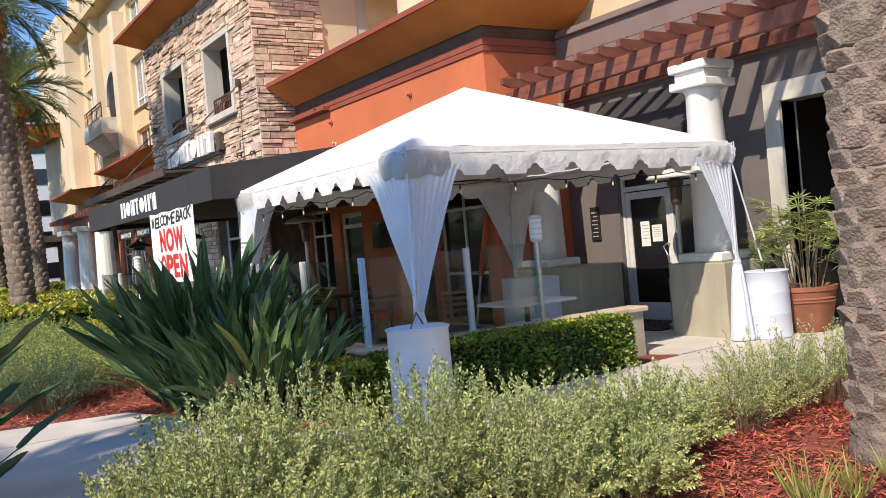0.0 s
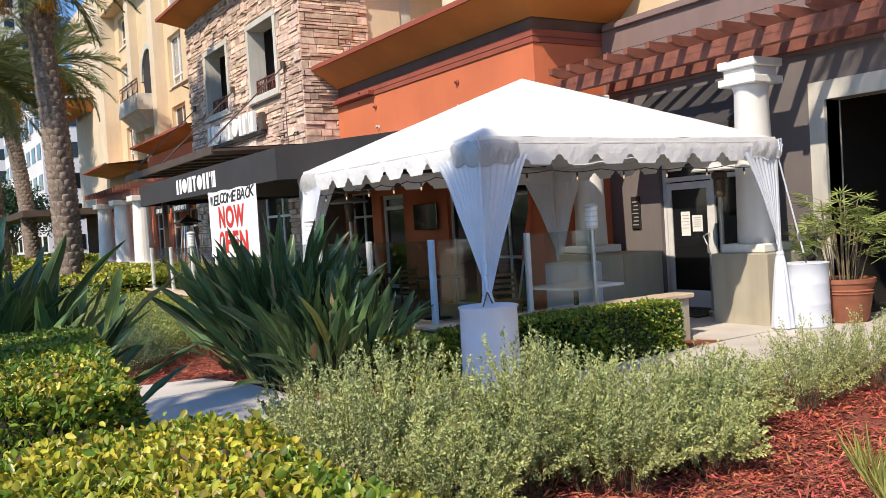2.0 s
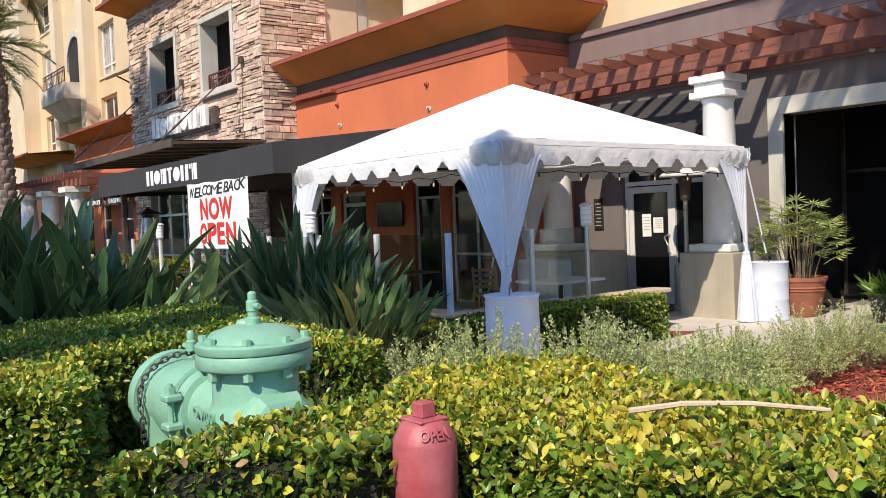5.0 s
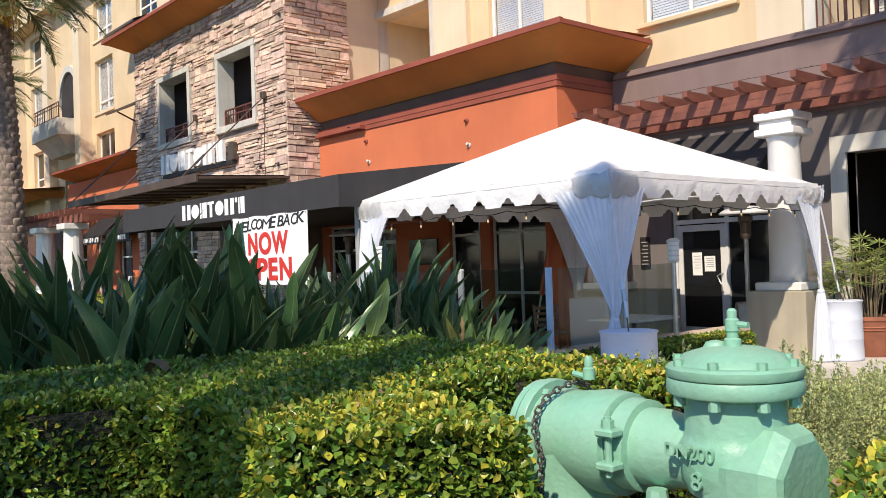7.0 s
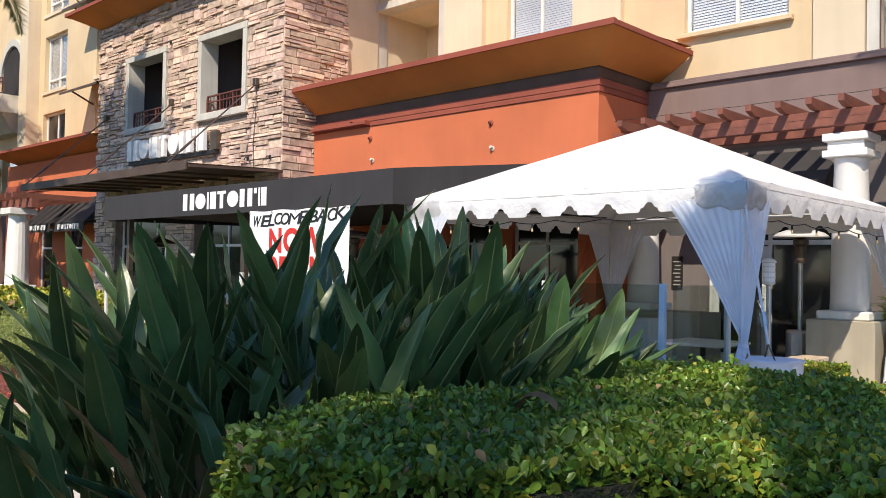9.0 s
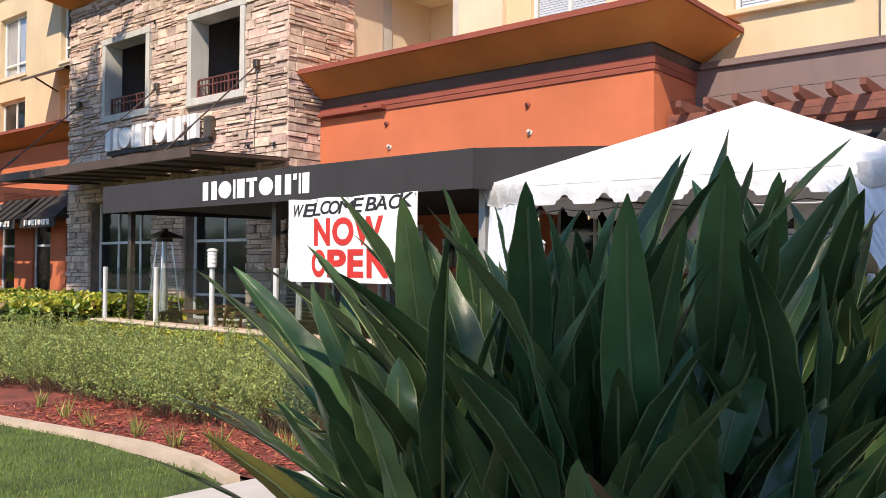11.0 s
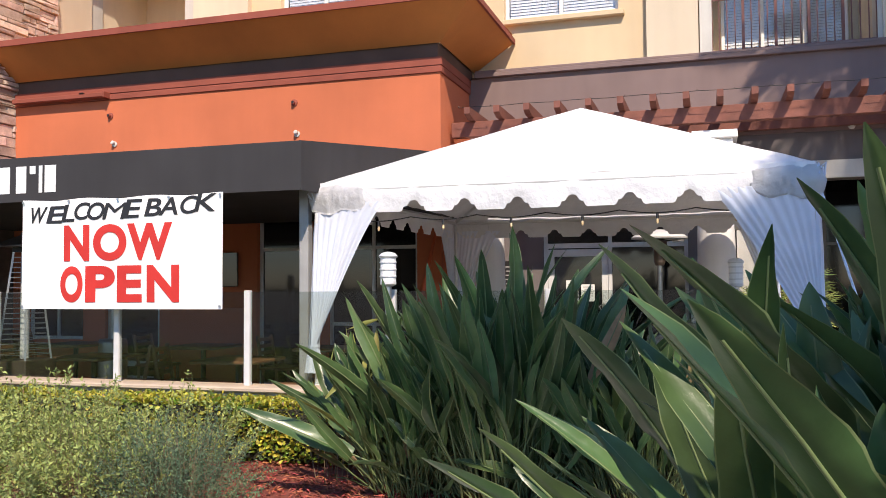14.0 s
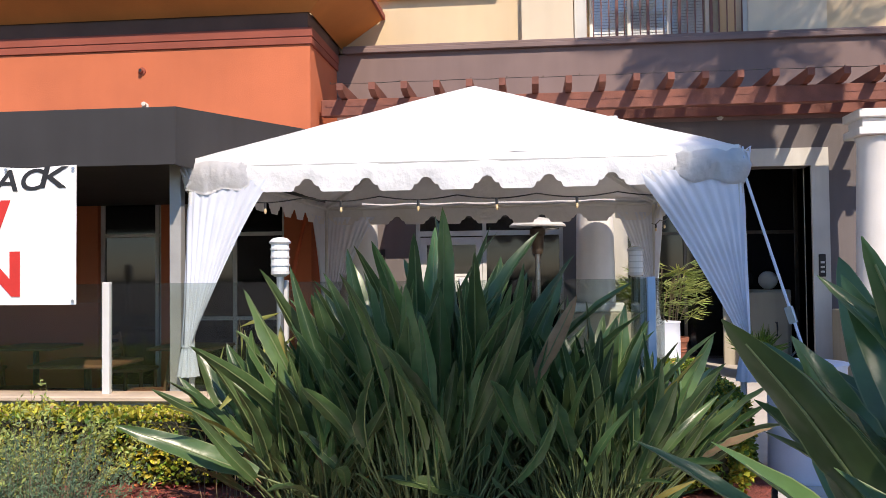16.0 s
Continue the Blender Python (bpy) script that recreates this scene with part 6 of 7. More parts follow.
# ---- red post indicator ----
pv = thing("post_indicator", "faded red fire post indicator valve marked OPEN", "fire valve", (-0.84, 2.70, 0.082))
auto(part("barrel", lathe(B(), [(0.084, -0.1), (0.084, 0.9), (0.08, 0.905), (0.08, 1.0), (0.083, 1.02), (0.083, 1.118), (0.081, 1.128), (0.06, 1.166), (0.05, 1.172), (0.04, 1.172)], 32), M["vred"], pv))
part("cap_plate", box(B(), -0.045, 0.045, -0.045, 0.045, 1.17, 1.178, 0.003), M["vred"], pv)
part("operating_nut", box(B(), -0.022, 0.022, -0.022, 0.022, 1.178, 1.214, 0.003), M["vred"], pv)
part("window_frame", box(B(), -0.095, -0.07, -0.055, 0.035, 0.85, 0.99, 0.008), M["vred"], pv)
part("window_glass", box(B(), -0.098, -0.0955, -0.04, 0.02, 0.87, 0.972), M["glass"], pv)
chain(pv, [(-0.1, -0.05, 1.0), (-0.13, -0.08, 0.92), (-0.1, -0.09, 0.8)])
pv.scale = (0.93, 0.93, 1.0)
o = text_obj("cast_lettering", "OPEN", 0.035, M["vred"], Matrix(), None, 0.006, 0.001)
for v in o.data.vertices:
    a = v.co.x / 0.085
    r = 0.0715 - 0.52 * v.co.y + v.co.z
    v.co = Vector((-r * math.cos(a), -r * math.sin(a), 1.147 + v.co.y * 0.9))
o.data.transform(Matrix.Rotation(1.3, 4, 'Z'))
o.data.update()
o.parent = pv

# ---- potted lady palm ----
def pot(x, y):
    t = thing("plant_pot", "round terracotta pot with ringed sides and a chipped rim", "plant pot", (x, y, 0.03))
    auto(part("pot", lathe(B(), [(0.27, 0), (0.30, 0.05), (0.36, 0.42), (0.37, 0.44), (0.36, 0.46), (0.385, 0.54), (0.40, 0.545), (0.405, 0.6), (0.37, 0.605), (0.35, 0.55)], 36), M["terra"], t))
    part("soil", lathe(B(), [(0.352, 0.54), (0.352, 0.555)], 30), M["soil"], t)
    for z in (0.40, 0.44):
        part("ring", lathe(B(), [(0.35 + z * 0.02, z - .01), (0.375, z), (0.35 + z * 0.02, z + .01)], 36), M["terra"], t)
    p = thing("lady_palm", "bushy lady palm with cane stems and fan leaves, partly browned", "potted palm", (x, y, 0.58))
    rnd = random.Random(5)
    base, way, up, ln, wd = [], [], [], [], []
    for k in range(26):
        a, r = rnd.random() * 6.28, rnd.random() * 0.26
        h = 0.45 + rnd.random() * 0.75
        p0 = Vector((r * math.cos(a), r * math.sin(a), 0))
        top = p0 + Vector((0.15 * math.cos(a), 0.15 * math.sin(a), h))
        part("cane", tube(B(), [p0, (p0 + top) / 2 + Vector((0.02, 0.02, 0)), top], 0.009, 5), M["twig"], p)
        for s in range(3):
            b_ = a + rnd.uniform(-1.3, 1.3)
            out = Vector((math.cos(b_), math.sin(b_), rnd.uniform(0.2, 0.7))).normalized()
            hub = top - Vector((0, 0, s * 0.12)) + out * 0.2
            part("leaf_stalk", tube(B(), [top - Vector((0, 0, s * 0.12)), hub], 0.004, 4), M["olive"], p)
            side = out.cross(Vector((0, 0, 1))).normalized()
            for q in range(9):
                f = (q - 4) / 4 * 1.25
                d = out * math.cos(f) + side * math.sin(f) + Vector((0, 0, -0.25 * abs(f) - 0.1))
                base.append(hub)
                way.append(d)
                up.append(out.cross(side) + Vector((0, 0, 0.2)))
                ln.append(rnd.uniform(0.2, 0.32))
                wd.append(rnd.uniform(0.022, 0.034))
    leaf_cloud("fan_leaves", base, way, up, ln, wd, M["row"], p)


pot(10.36, 7.9)
t = thing("plant_pot", "small dark square planter with green ferns", "plant pot", (10.3, 6.55, 0.03))
part("pot", lathe(B(), [(0.2, 0), (0.28, 0.35), (0.29, 0.4), (0.25, 0.4)], 4, pose(0, 0, 0, 0, 0, 45)), M["black"], t)
n_ = 260
d = rand_dirs(n_)
d[:, 2] = np.abs(d[:, 2]) * 1.2 + 0.1
leaf_cloud("fern_leaves", np.c_[RNG.normal(0, .09, n_), RNG.normal(0, .09, n_), np.full(n_, .38)], d, rand_dirs(n_), RNG.uniform(.2, .45, n_), RNG.uniform(.03, .05, n_), M["hedge"], t)

# ---- clipped hedges ----


def poly_in(poly, pts):
    x, y = pts[:, 0], pts[:, 1]
    c = np.zeros(len(pts), bool)
    for (ax, ay), (bx, by) in zip(poly, poly[1:] + poly[:1]):
        t_ = ((ay > y) != (by > y)) & (x < (bx - ax) * (y - ay) / (by - ay + 1e-12) + ax)
        c ^= t_
    return c


def hedge(name, poly, z0, z1, label, leaf=(0.03, 0.05), dens=3200, gold=0.5, side_dens=None, round_=0.05, sun_gold_fn=None, side_gold=0.12):
    t = thing(name, label, "hedge", (0, 0, 0))
    bm = B()
    cx, cy = sum(p[0] for p in poly) / len(poly), sum(p[1] for p in poly) / len(poly)

    def inset(k):
        out = []
        for x, y in poly:
            d = math.hypot(x - cx, y - cy)
            out.append((x - (x - cx) / d * k, y - (y - cy) / d * k))
        return out
    # solid dark block paints the shaded gaps behind the leaves
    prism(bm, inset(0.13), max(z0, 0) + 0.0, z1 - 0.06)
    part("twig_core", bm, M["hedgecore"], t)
    xs, ys = [p[0] for p in poly], [p[1] for p in poly]
    area = (max(xs) - min(xs)) * (max(ys) - min(ys))
    n_ = int(area * dens)
    P = np.c_[RNG.uniform(min(xs), max(xs), n_), RNG.uniform(min(ys), max(ys), n_)]
    P = P[poly_in(poly, P)]
    und = np.array([noise.noise(Vector((x * 2.2, y * 2.2, 1))) for x, y in P]) * 0.035
    z = z1 + und - RNG.exponential(0.018, len(P)) + (RNG.random(len(P)) < 0.03) * RNG.uniform(0, 0.05, len(P)) - 0.03
    # soften the rim
    base = np.c_[P, z]
    w = rand_dirs(len(base)) * 0.9
    w[:, 2] = np.abs(w[:, 2]) * 0.8 + 0.25
    up = rand_dirs(len(base)) * 0.8
    up[:, 2] += 0.9
    # mottled golden share of the top, raised to colour it as sunlit
    gmap = np.array([noise.noise(Vector((x * 1.1, y * 1.1, 7))) for x, y in P])
    gp = np.clip(gold + gmap * 0.5, 0.02, 0.97)
    if sun_gold_fn is not None:
        gp = np.clip(gp * sun_gold_fn(P), 0.02, 0.97)
    g = RNG.random(len(P)) < gp
    ln = RNG.uniform(leaf[0], leaf[1], len(P)) * 1.05
    br = RNG.random(len(P)) < 0.05 * gold
    for sel, m_, nm in ((g & ~br, "hedgey", "golden_leaves"), (~g & ~br, "hedge", "leaves"), (br, "dead", "withered_leaves")):
        if sel.sum():
            o = round_leaf_cloud(nm, base[sel], w[sel], up[sel], ln[sel], ln[sel] * RNG.uniform(.5, .68, sel.sum()), M[m_], t)
    # sides
    sb, sw, su = [], [], []
    sd = side_dens or dens * 1.0
    for (ax, ay), (bx, by) in zip(poly, poly[1:] + poly[:1]):
        L = math.hypot(bx - ax, by - ay)
        k = int(L * (z1 - z0) * sd)
        u, v = RNG.random(k), RNG.random(k)
        nx_, ny_ = (by - ay) / L, -(bx - ax) / L
        if (ax + bx) / 2 * nx_ + (ay + by) / 2 * ny_ < cx * nx_ + cy * ny_:
            nx_, ny_ = -nx_, -ny_
        zz = z0 + (z1 - z0 - 0.02) * v
        off = -RNG.exponential(0.025, k) + 0.03 * np.sin(u * L * 5 + zz * 7) * 0.6 - round_ * np.clip((v - 0.85) / 0.15, 0, 1) ** 2
        b_ = np.c_[ax + (bx - ax) * u + nx_ * off, ay + (by - ay) * u + ny_ * off, zz]
        d = rand_dirs(k) * 0.8 + np.array([nx_, ny_, 0.25]) * 0.7
        sb.append(b_)
        sw.append(d)
        su.append(rand_dirs(k) * 0.6 + np.array([nx_ * 0.5, ny_ * 0.5, 0.6]))
    sb, sw, su = np.concatenate(sb), np.concatenate(sw), np.concatenate(su)
    # fewer golden leaves here, so the sides are coloured darker than the sunlit top
    g = RNG.random(len(sb)) < side_gold
    ln = RNG.uniform(leaf[0], leaf[1], len(sb)) * 1.15
    for sel, m_, nm in ((g, "hedgey", "golden_leaves"), (~g, "hedge", "leaves")):
        round_leaf_cloud(nm, sb[sel], sw[sel], su[sel], ln[sel], ln[sel] * RNG.uniform(.5, .68, sel.sum()), M[m_], t)
    for o in t.children:
        if o.name.startswith(("leaves", "golden_leaves", "withered")):
            o["kind"] = "stuff"
    return t


H1 = [(-1.5, 2.98), (-1.3, 3.14), (-1.0, 3.18), (-0.55, 3.26), (-0.35, 3.38), (0.05, 3.4), (0.12, 3.1), (0.14, 2.4), (0.18, 1.8), (0.05, 1.5), (-0.35, 1.72), (-0.7, 2.15), (-0.7, 2.55), (-0.74, 2.8), (-1.1, 2.85)]
hedge("clipped_hedge", H1, 0.1, 1.235, "low clipped hedge with golden green glossy leaves", (0.018, 0.035), 10500, 0.68, side_gold=0.2)
H2 = [(-2.55, 6.05), (-2.25, 5.62), (-1.88, 5.5), (-1.68, 5.05), (-1.85, 4.4), (-1.3, 3.98), (-1.15, 4.2), (-1.06, 4.75), (-0.8, 4.8), (-0.45, 4.75), (-0.4, 4.4), (-0.13, 3.97), (0.03, 4.15), (0.1, 4.9), (0.2, 5.7), (0.26, 6.5), (0.1, 6.75), (-0.9, 6.5), (-1.6, 6.75), (-2.3, 6.5)]
# golden share falls northward, colouring the tree shade into the leaves
hedge("clipped_hedge", H2, 0.05, 1.235, "broad clipped hedge, leaves coloured golden in sun and green in shade", (0.022, 0.037), 7200, 0.36, sun_gold_fn=lambda P: np.clip(0.9 + (P[:, 0] + 1.2) * 0.35 - (P[:, 1] - 4.7) * 0.75, 0.05, 1.6), side_gold=0.12)
H3 = [(4.06, 8.16), (4.6, 8.1), (7.22, 8.02), (7.22, 8.55), (4.06, 8.55)]
hedge("clipped_hedge", H3, 0.03, 0.64, "clipped bright green box hedge along the low wall", (0.03, 0.05), 3000, 0.35, side_gold=0.15)
H4 = [(3.62, 8.3), (4.05, 8.3), (4.05, 21.5), (3.62, 21.5)]
hedge("clipped_hedge", H4, 0.05, 0.56, "long clipped yellow-green hedge under the glass fence", (0.035, 0.055), 2400, 0.8, side_gold=0.55)
H5 = [(2.0, 21.6), (6.6, 22.5), (6.6, 46), (0.5, 46), (0.6, 26)]
hedge("clipped_hedge", H5, 0.2, 0.86, "wide low lime green hedge field", (0.10, 0.17), 220, 0.75, side_dens=300, side_gold=0.5)
H6 = [(-0.9, 46.3), (9, 46.3), (9, 80), (-2, 80)]
hedge("clipped_hedge", H6, 0.2, 0.9, "wide low lime green hedge field", (0.25, 0.4), 24, 0.7, side_dens=60, side_gold=0.5)
t = thing("dry_stalk", "long pale dry flower stalk lying on the hedge", "dry stalk", (0, 0, 1.255))
part("stalk", tube(B(), [(-0.43, 2.42, -0.01), (-0.36, 2.31, 0.012), (-0.27, 2.2, 0.014), (-0.16, 2.06, 0.0)], 0.008, 6, 0.005), M["cap"], t)


t = thing("curled_leaf", "curled dry brown leaf lying on the hedge", "dead leaf", (-1.48, 6.1, 1.225))
bm = B()
rows = []
for i in range(9):
    a = i / 8 * 3.0
    rows.append([bm.verts.new((0.03 * (k - 1) * math.sin(math.pi * (0.1 + i / 10)) + 0.006 * i, 0.06 * math.cos(a), 0.055 * math.sin(a) - 0.012 * abs(k - 1))) for k in range(3)])
for a, b_ in zip(rows, rows[1:]):
    for k in range(2):
        bm.faces.new((a[k], a[k + 1], b_[k + 1], b_[k]))
bmesh.ops.solidify(bm, geom=bm.faces[:], thickness=0.003)
part("blade", bm, M["dead"], t, "", True)


# ---- loose shrubs ----
def shrub(name, centres, label, material, stems=110, leaf=(0.014, 0.026), per=26, cat="shrub", upright=1.0, wfac=0.42, stem_r=0.004):
    """Each centre: x, y, radius, height."""
    t = thing(name, label, cat, (centres[0][0], centres[0][1], 0.0))
    ox, oy = centres[0][0], centres[0][1]
    base, way, up, ln = [], [], [], []
    bm_pts = []
    for (x, y, r, h) in centres:
        for s in range(int(stems * r / 0.5)):
            a = RNG.random() * 6.283
            k = math.sqrt(RNG.random())
            fx, fy = x - ox + r * k * math.cos(a) * 0.55, y - oy + r * k * math.sin(a) * 0.55
            hh = h * (0.5 + 0.62 * RNG.random() ** 1.3) * (1.08 - 0.45 * k * k)
            tx = fx + r * (0.35 + 0.5 * RNG.random()) * k * math.cos(a) + RNG.normal(0, .05)
            ty = fy + r * (0.35 + 0.5 * RNG.random()) * k * math.sin(a) + RNG.normal(0, .05)
            p0, p1 = np.array([fx, fy, 0.02]), np.array([tx, ty, hh])
            mid = (p0 + p1) / 2 + np.array([(fx - tx) * 0.15, (fy - ty) * 0.15, 0.06])
            bm_pts.append((p0, mid, p1))
            v = RNG.uniform(0.25, 1.0, per) ** 0.75
            pp = (1 - v)[:, None] ** 2 * p0 + (2 * v * (1 - v))[:, None] * mid + (v ** 2)[:, None] * p1
            tang = p1 - mid
            tang = tang / np.linalg.norm(tang)
            d = rand_dirs(per) * 0.9 + tang * 0.9 * upright
            spread = 0.022 * (1.1 - v)[:, None] + 0.006
            base.append(pp + rand_dirs(per) * spread)
            way.append(d)
            up.append(rand_dirs(per))
            ln.append(RNG.uniform(leaf[0], leaf[1], per))
    base, way, up, ln = map(np.concatenate, (base, way, up, ln))
    o = leaf_cloud("leaves", base, way, up, ln, ln * wfac, M[material], t)
    o["kind"] = "stuff"
    # stems as thin three-sided tubes
    V, F = [], []
    for p0, mid, p1 in bm_pts:
        i0 = len(V)
        for p, rr in ((p0, stem_r), (mid, stem_r * .7), (p1, stem_r * .3)):
            for a in (0, 2.09, 4.19):
                V.append(p + np.array([rr * math.cos(a), rr * math.sin(a), 0]))
        for k in (0, 3):
            for j in range(3):
                a, b_ = i0 + k + j, i0 + k + (j + 1) % 3
                F += [(a, b_, b_ + 3), (a, b_ + 3, a + 3)]
    o = mesh_np("stem_tangle", V, F, M["twig"], t)
    o["kind"] = "stuff"
    return t


SAGE = [(1.6, 6.1, .5, .8), (1.55, 5.45, .55, .85), (2.1, 5.75, .55, .92), (2.5, 5.2, .5, .9), (2.95, 5.5, .5, .85), (3.0, 4.85, .5, .75), (3.5, 5.2, .5, .75), (4.1, 5.15, .5, .65), (4.6, 5.35, .45, .6), (1.08, 5.35, .35, .72), (1.9, 4.95, .4, .6), (3.7, 4.75, .4, .5)]
for c in SAGE:
    shrub("sage_shrub", [c], "loose grey-green sage shrub with upright wispy stems", "olive", 210, (0.018, 0.033), 84, stem_r=0.0025, wfac=0.48)
for c in [(5.5, 5.35, .45, .6), (6.1, 5.45, .5, .72), (6.8, 5.4, .45, .65), (7.4, 5.2, .45, .6), (8.2, 4.9, .5, .6)]:
    shrub("sage_shrub", [c], "loose grey-green sage shrub beside the palm", "olive", 170, (0.018, 0.03), 44, stem_r=0.0025)
for c in [(1.62, 12.35, .55, .78), (1.95, 12.75, .4, .6)]:
    shrub("rosemary_bush", [c], "dark grey-green rounded rosemary bush", "rosem", 240, (0.016, 0.026), 44, stem_r=0.0025)
for i in range(16):
    y = 13.1 + i * 0.72
    for x, h in ((1.45, .72), (2.1, .82), (2.75, .82)):
        shrub("ground_shrub", [(x - 0.02 * i + RNG.normal(0, .06), y + RNG.normal(0, .1), .52, h + RNG.normal(0, .03))], "soft feathery yellow-green mounding shrub", "row", 90 if x > 1.5 else 130, (0.026, 0.046), 34, upright=0.6, stem_r=0.0025)
for c in [(1.55, 13.0, .3, .45), (1.5, 13.35, .28, .4)]:
    shrub("dry_shrub", [c], "browned dry patch of the mounding shrub", "dead", 100, (0.014, 0.026), 24)


def tuft(x, y, n_=26, h=0.28, material="tuft", name="striped_grass", label="striped yellow-green liriope tuft in the mulch"):
    t = thing(name, label, "grass tuft", (x, y, 0.0))
    d = rand_dirs(n_) * 0.55
    d[:, 2] = 0.75 + RNG.random(n_) * 0.4
    o = leaf_cloud("blades", np.c_[RNG.normal(0, .025, n_), RNG.normal(0, .025, n_), np.zeros(n_)], d, rand_dirs(n_), RNG.uniform(.5, 1, n_) * h, np.full(n_, .013), M[material], t)


for x, y in ((0.45, 13.75), (0.42, 13.1), (0.62, 12.75), (0.38, 14.5), (0.95, 12.2), (0.5, 15.2), (0.6, 16.0)):
    tuft(x, y)
for x, y in ((4.25, 3.9), (4.5, 3.75), (4.05, 3.7), (4.7, 3.6), (3.8, 3.5)):
    tuft(x, y, 34, 0.42)


# ---- bird of paradise ----
def bop_leaf_mesh(seed, short=False):
    """A folded paddle leaf on a long stalk, one metre in all, with a pale rib and a thin pale rim."""
    rnd = random.Random(seed)
    bm = B()
    total, pet = 1.0, rnd.uniform(0.4, 0.58) if short else rnd.uniform(0.56, 0.7)
    bend = rnd.uniform(0.02, 0.42)
    w = rnd.uniform(0.036, 0.056) if short else rnd.uniform(0.03, 0.05)
    fold = rnd.uniform(0.2, 0.8)
    twist = rnd.uniform(-0.9, 0.9)
    curl = rnd.uniform(-0.25, 0.35)
    broad = rnd.uniform(0.65, 0.95)
    nb = 16

    def spine(s):
        tip = max(0.0, s - pet) / (1 - pet)
        return Vector((bend * s ** 2.2 + curl * 0.18 * tip ** 2, 0.02 * math.sin(s * 4 + seed), s * (1 - 0.12 * bend * s)))
    rows = []
    for i in range(nb + 1):
        v = i / nb
        s = pet + (total - pet) * v
        half = w * (math.sin(math.pi * min(1, v * 0.94 + 0.06) ** broad) ** 0.7 if v < 1 else 0) + 0.001
        a = twist * v
        p = spine(s)
        cross = []
        for k in (-1, -0.94, -0.5, 0, 0.5, 0.94, 1):
            wave = 0.16 * half * math.sin(v * 15 + k * 2.4 + seed) + 0.08 * half * math.sin(v * 33 + seed * 2)
            loc = Vector((-abs(k) ** 1.3 * half * fold + wave * abs(k) ** 2, k * half, 0))
            cross.append(bm.verts.new(p + Matrix.Rotation(a, 3, 'Z') @ loc))
        rows.append(cross)
    for a_, b_ in zip(rows, rows[1:]):
        for k in range(6):
            f = bm.faces.new((a_[k], a_[k + 1], b_[k + 1], b_[k]))
            f.material_index = 1 if k in (0, 5) else 0
            f.smooth = True
    rings = []
    for i in range(10):
        s = i / 9 * 0.96
        p = spine(s)
        r = 0.0085 * (1 - 0.78 * s)
        rings.append([bm.verts.new(p + Vector((r * math.cos(q), r * math.sin(q), 0))) for q in (0, 1.57, 3.14, 4.71)])
    for a_, b_ in zip(rings, rings[1:]):
        for k in range(4):
            f = bm.faces.new((a_[k], a_[(k + 1) % 4], b_[(k + 1) % 4], b_[k]))
            f.material_index = 1
            f.smooth = True
    me = bpy.data.meshes.new("leaf")
    bm.to_mesh(me)
    bm.free()
    me.materials.append(M["bop"])
    me.materials.append(M["boprib"])
    return me


LEAVES = [bop_leaf_mesh(s) for s in range(18)]
LEAVES_S = [bop_leaf_mesh(40 + s, True) for s in range(14)]
LEAVES_Y = [LEAVES_S[k].copy() for k in (0, 3, 6)]
for me in LEAVES_Y:
    me.materials[0] = M["bopy"]
LEAVES_D = [LEAVES[k].copy() for k in (1, 4)]
for me in LEAVES_D:
    me.materials[0] = M["dead"]


def bop(name, label, clumps, seed, yellow=0.03, dead=0.03, wild=0.22, leaves=LEAVES):
    """clumps: x, y, radius, count, min and max leaf length, blade scale."""
    rnd = random.Random(seed)
    t = thing(name, label, "plant", (clumps[0][0], clumps[0][1], 0.0))
    for cx, cy, rad, cnt, l0, l1, bs in clumps:
        for i in range(cnt):
            a = rnd.random() * 6.283
            k = math.sqrt(rnd.random())
            x, y = cx + rad * k * math.cos(a), cy + rad * k * math.sin(a)
            tilt = 0.04 + (1.0 if rnd.random() < wild else 0.5) * k ** 1.4 * rnd.uniform(0.5, 1.15)
            L = rnd.uniform(l0, l1) * (1.05 - 0.18 * k)
            aa = a + rnd.gauss(0, 0.45)
            q = rnd.random()
            me = rnd.choice(LEAVES_Y if q < yellow else LEAVES_D if q < yellow + dead else leaves)
            o = new("leaf", me)
            o.parent = t
            spin = rnd.gauss(0, 1.5)
            o.matrix_basis = (Matrix.Translation((x - clumps[0][0], y - clumps[0][1], 0.02)) @ Matrix.Rotation(aa, 4, 'Z') @ Matrix.Rotation(tilt, 4, 'Y') @ Matrix.Rotation(spin, 4, 'Z') @ Matrix.Diagonal((L * bs, L * bs, L, 1)))
    return t


BIG = "tall dark green bird of paradise clump with paddle leaves"
bop("bird_of_paradise", BIG, [(-1.05, 8.02, 0.62, 330, 1.2, 2.08, 0.86)], 3, 0.003, 0.0, 0.03)
bop("bird_of_paradise", BIG, [(-0.32, 7.75, 0.52, 270, 0.9, 2.02, 0.9)], 5, 0.002, 0.0, 0.1)
bop("bird_of_paradise", BIG, [(-1.8, 7.75, 0.42, 100, 0.8, 1.5, 1.06)], 6, 0.02, 0.015, 0.6)
MID = "green bird of paradise clump before the tent, some leaves yellowed"
bop("bird_of_paradise", MID, [(3.1, 11.15, 0.4, 330, 0.4, 1.4, 0.95)], 9, 0.05, 0.006, 0.3, LEAVES_S)
bop("bird_of_paradise", MID, [(3.15, 10.5, 0.46, 360, 0.5, 2.02, 0.82)], 10, 0.006, 0.003, 0.2, LEAVES_S)
bop("bird_of_paradise", MID, [(3.25, 9.45, 0.46, 340, 0.4, 1.42, 0.95)], 11, 0.006, 0.004, 0.4, LEAVES_S)
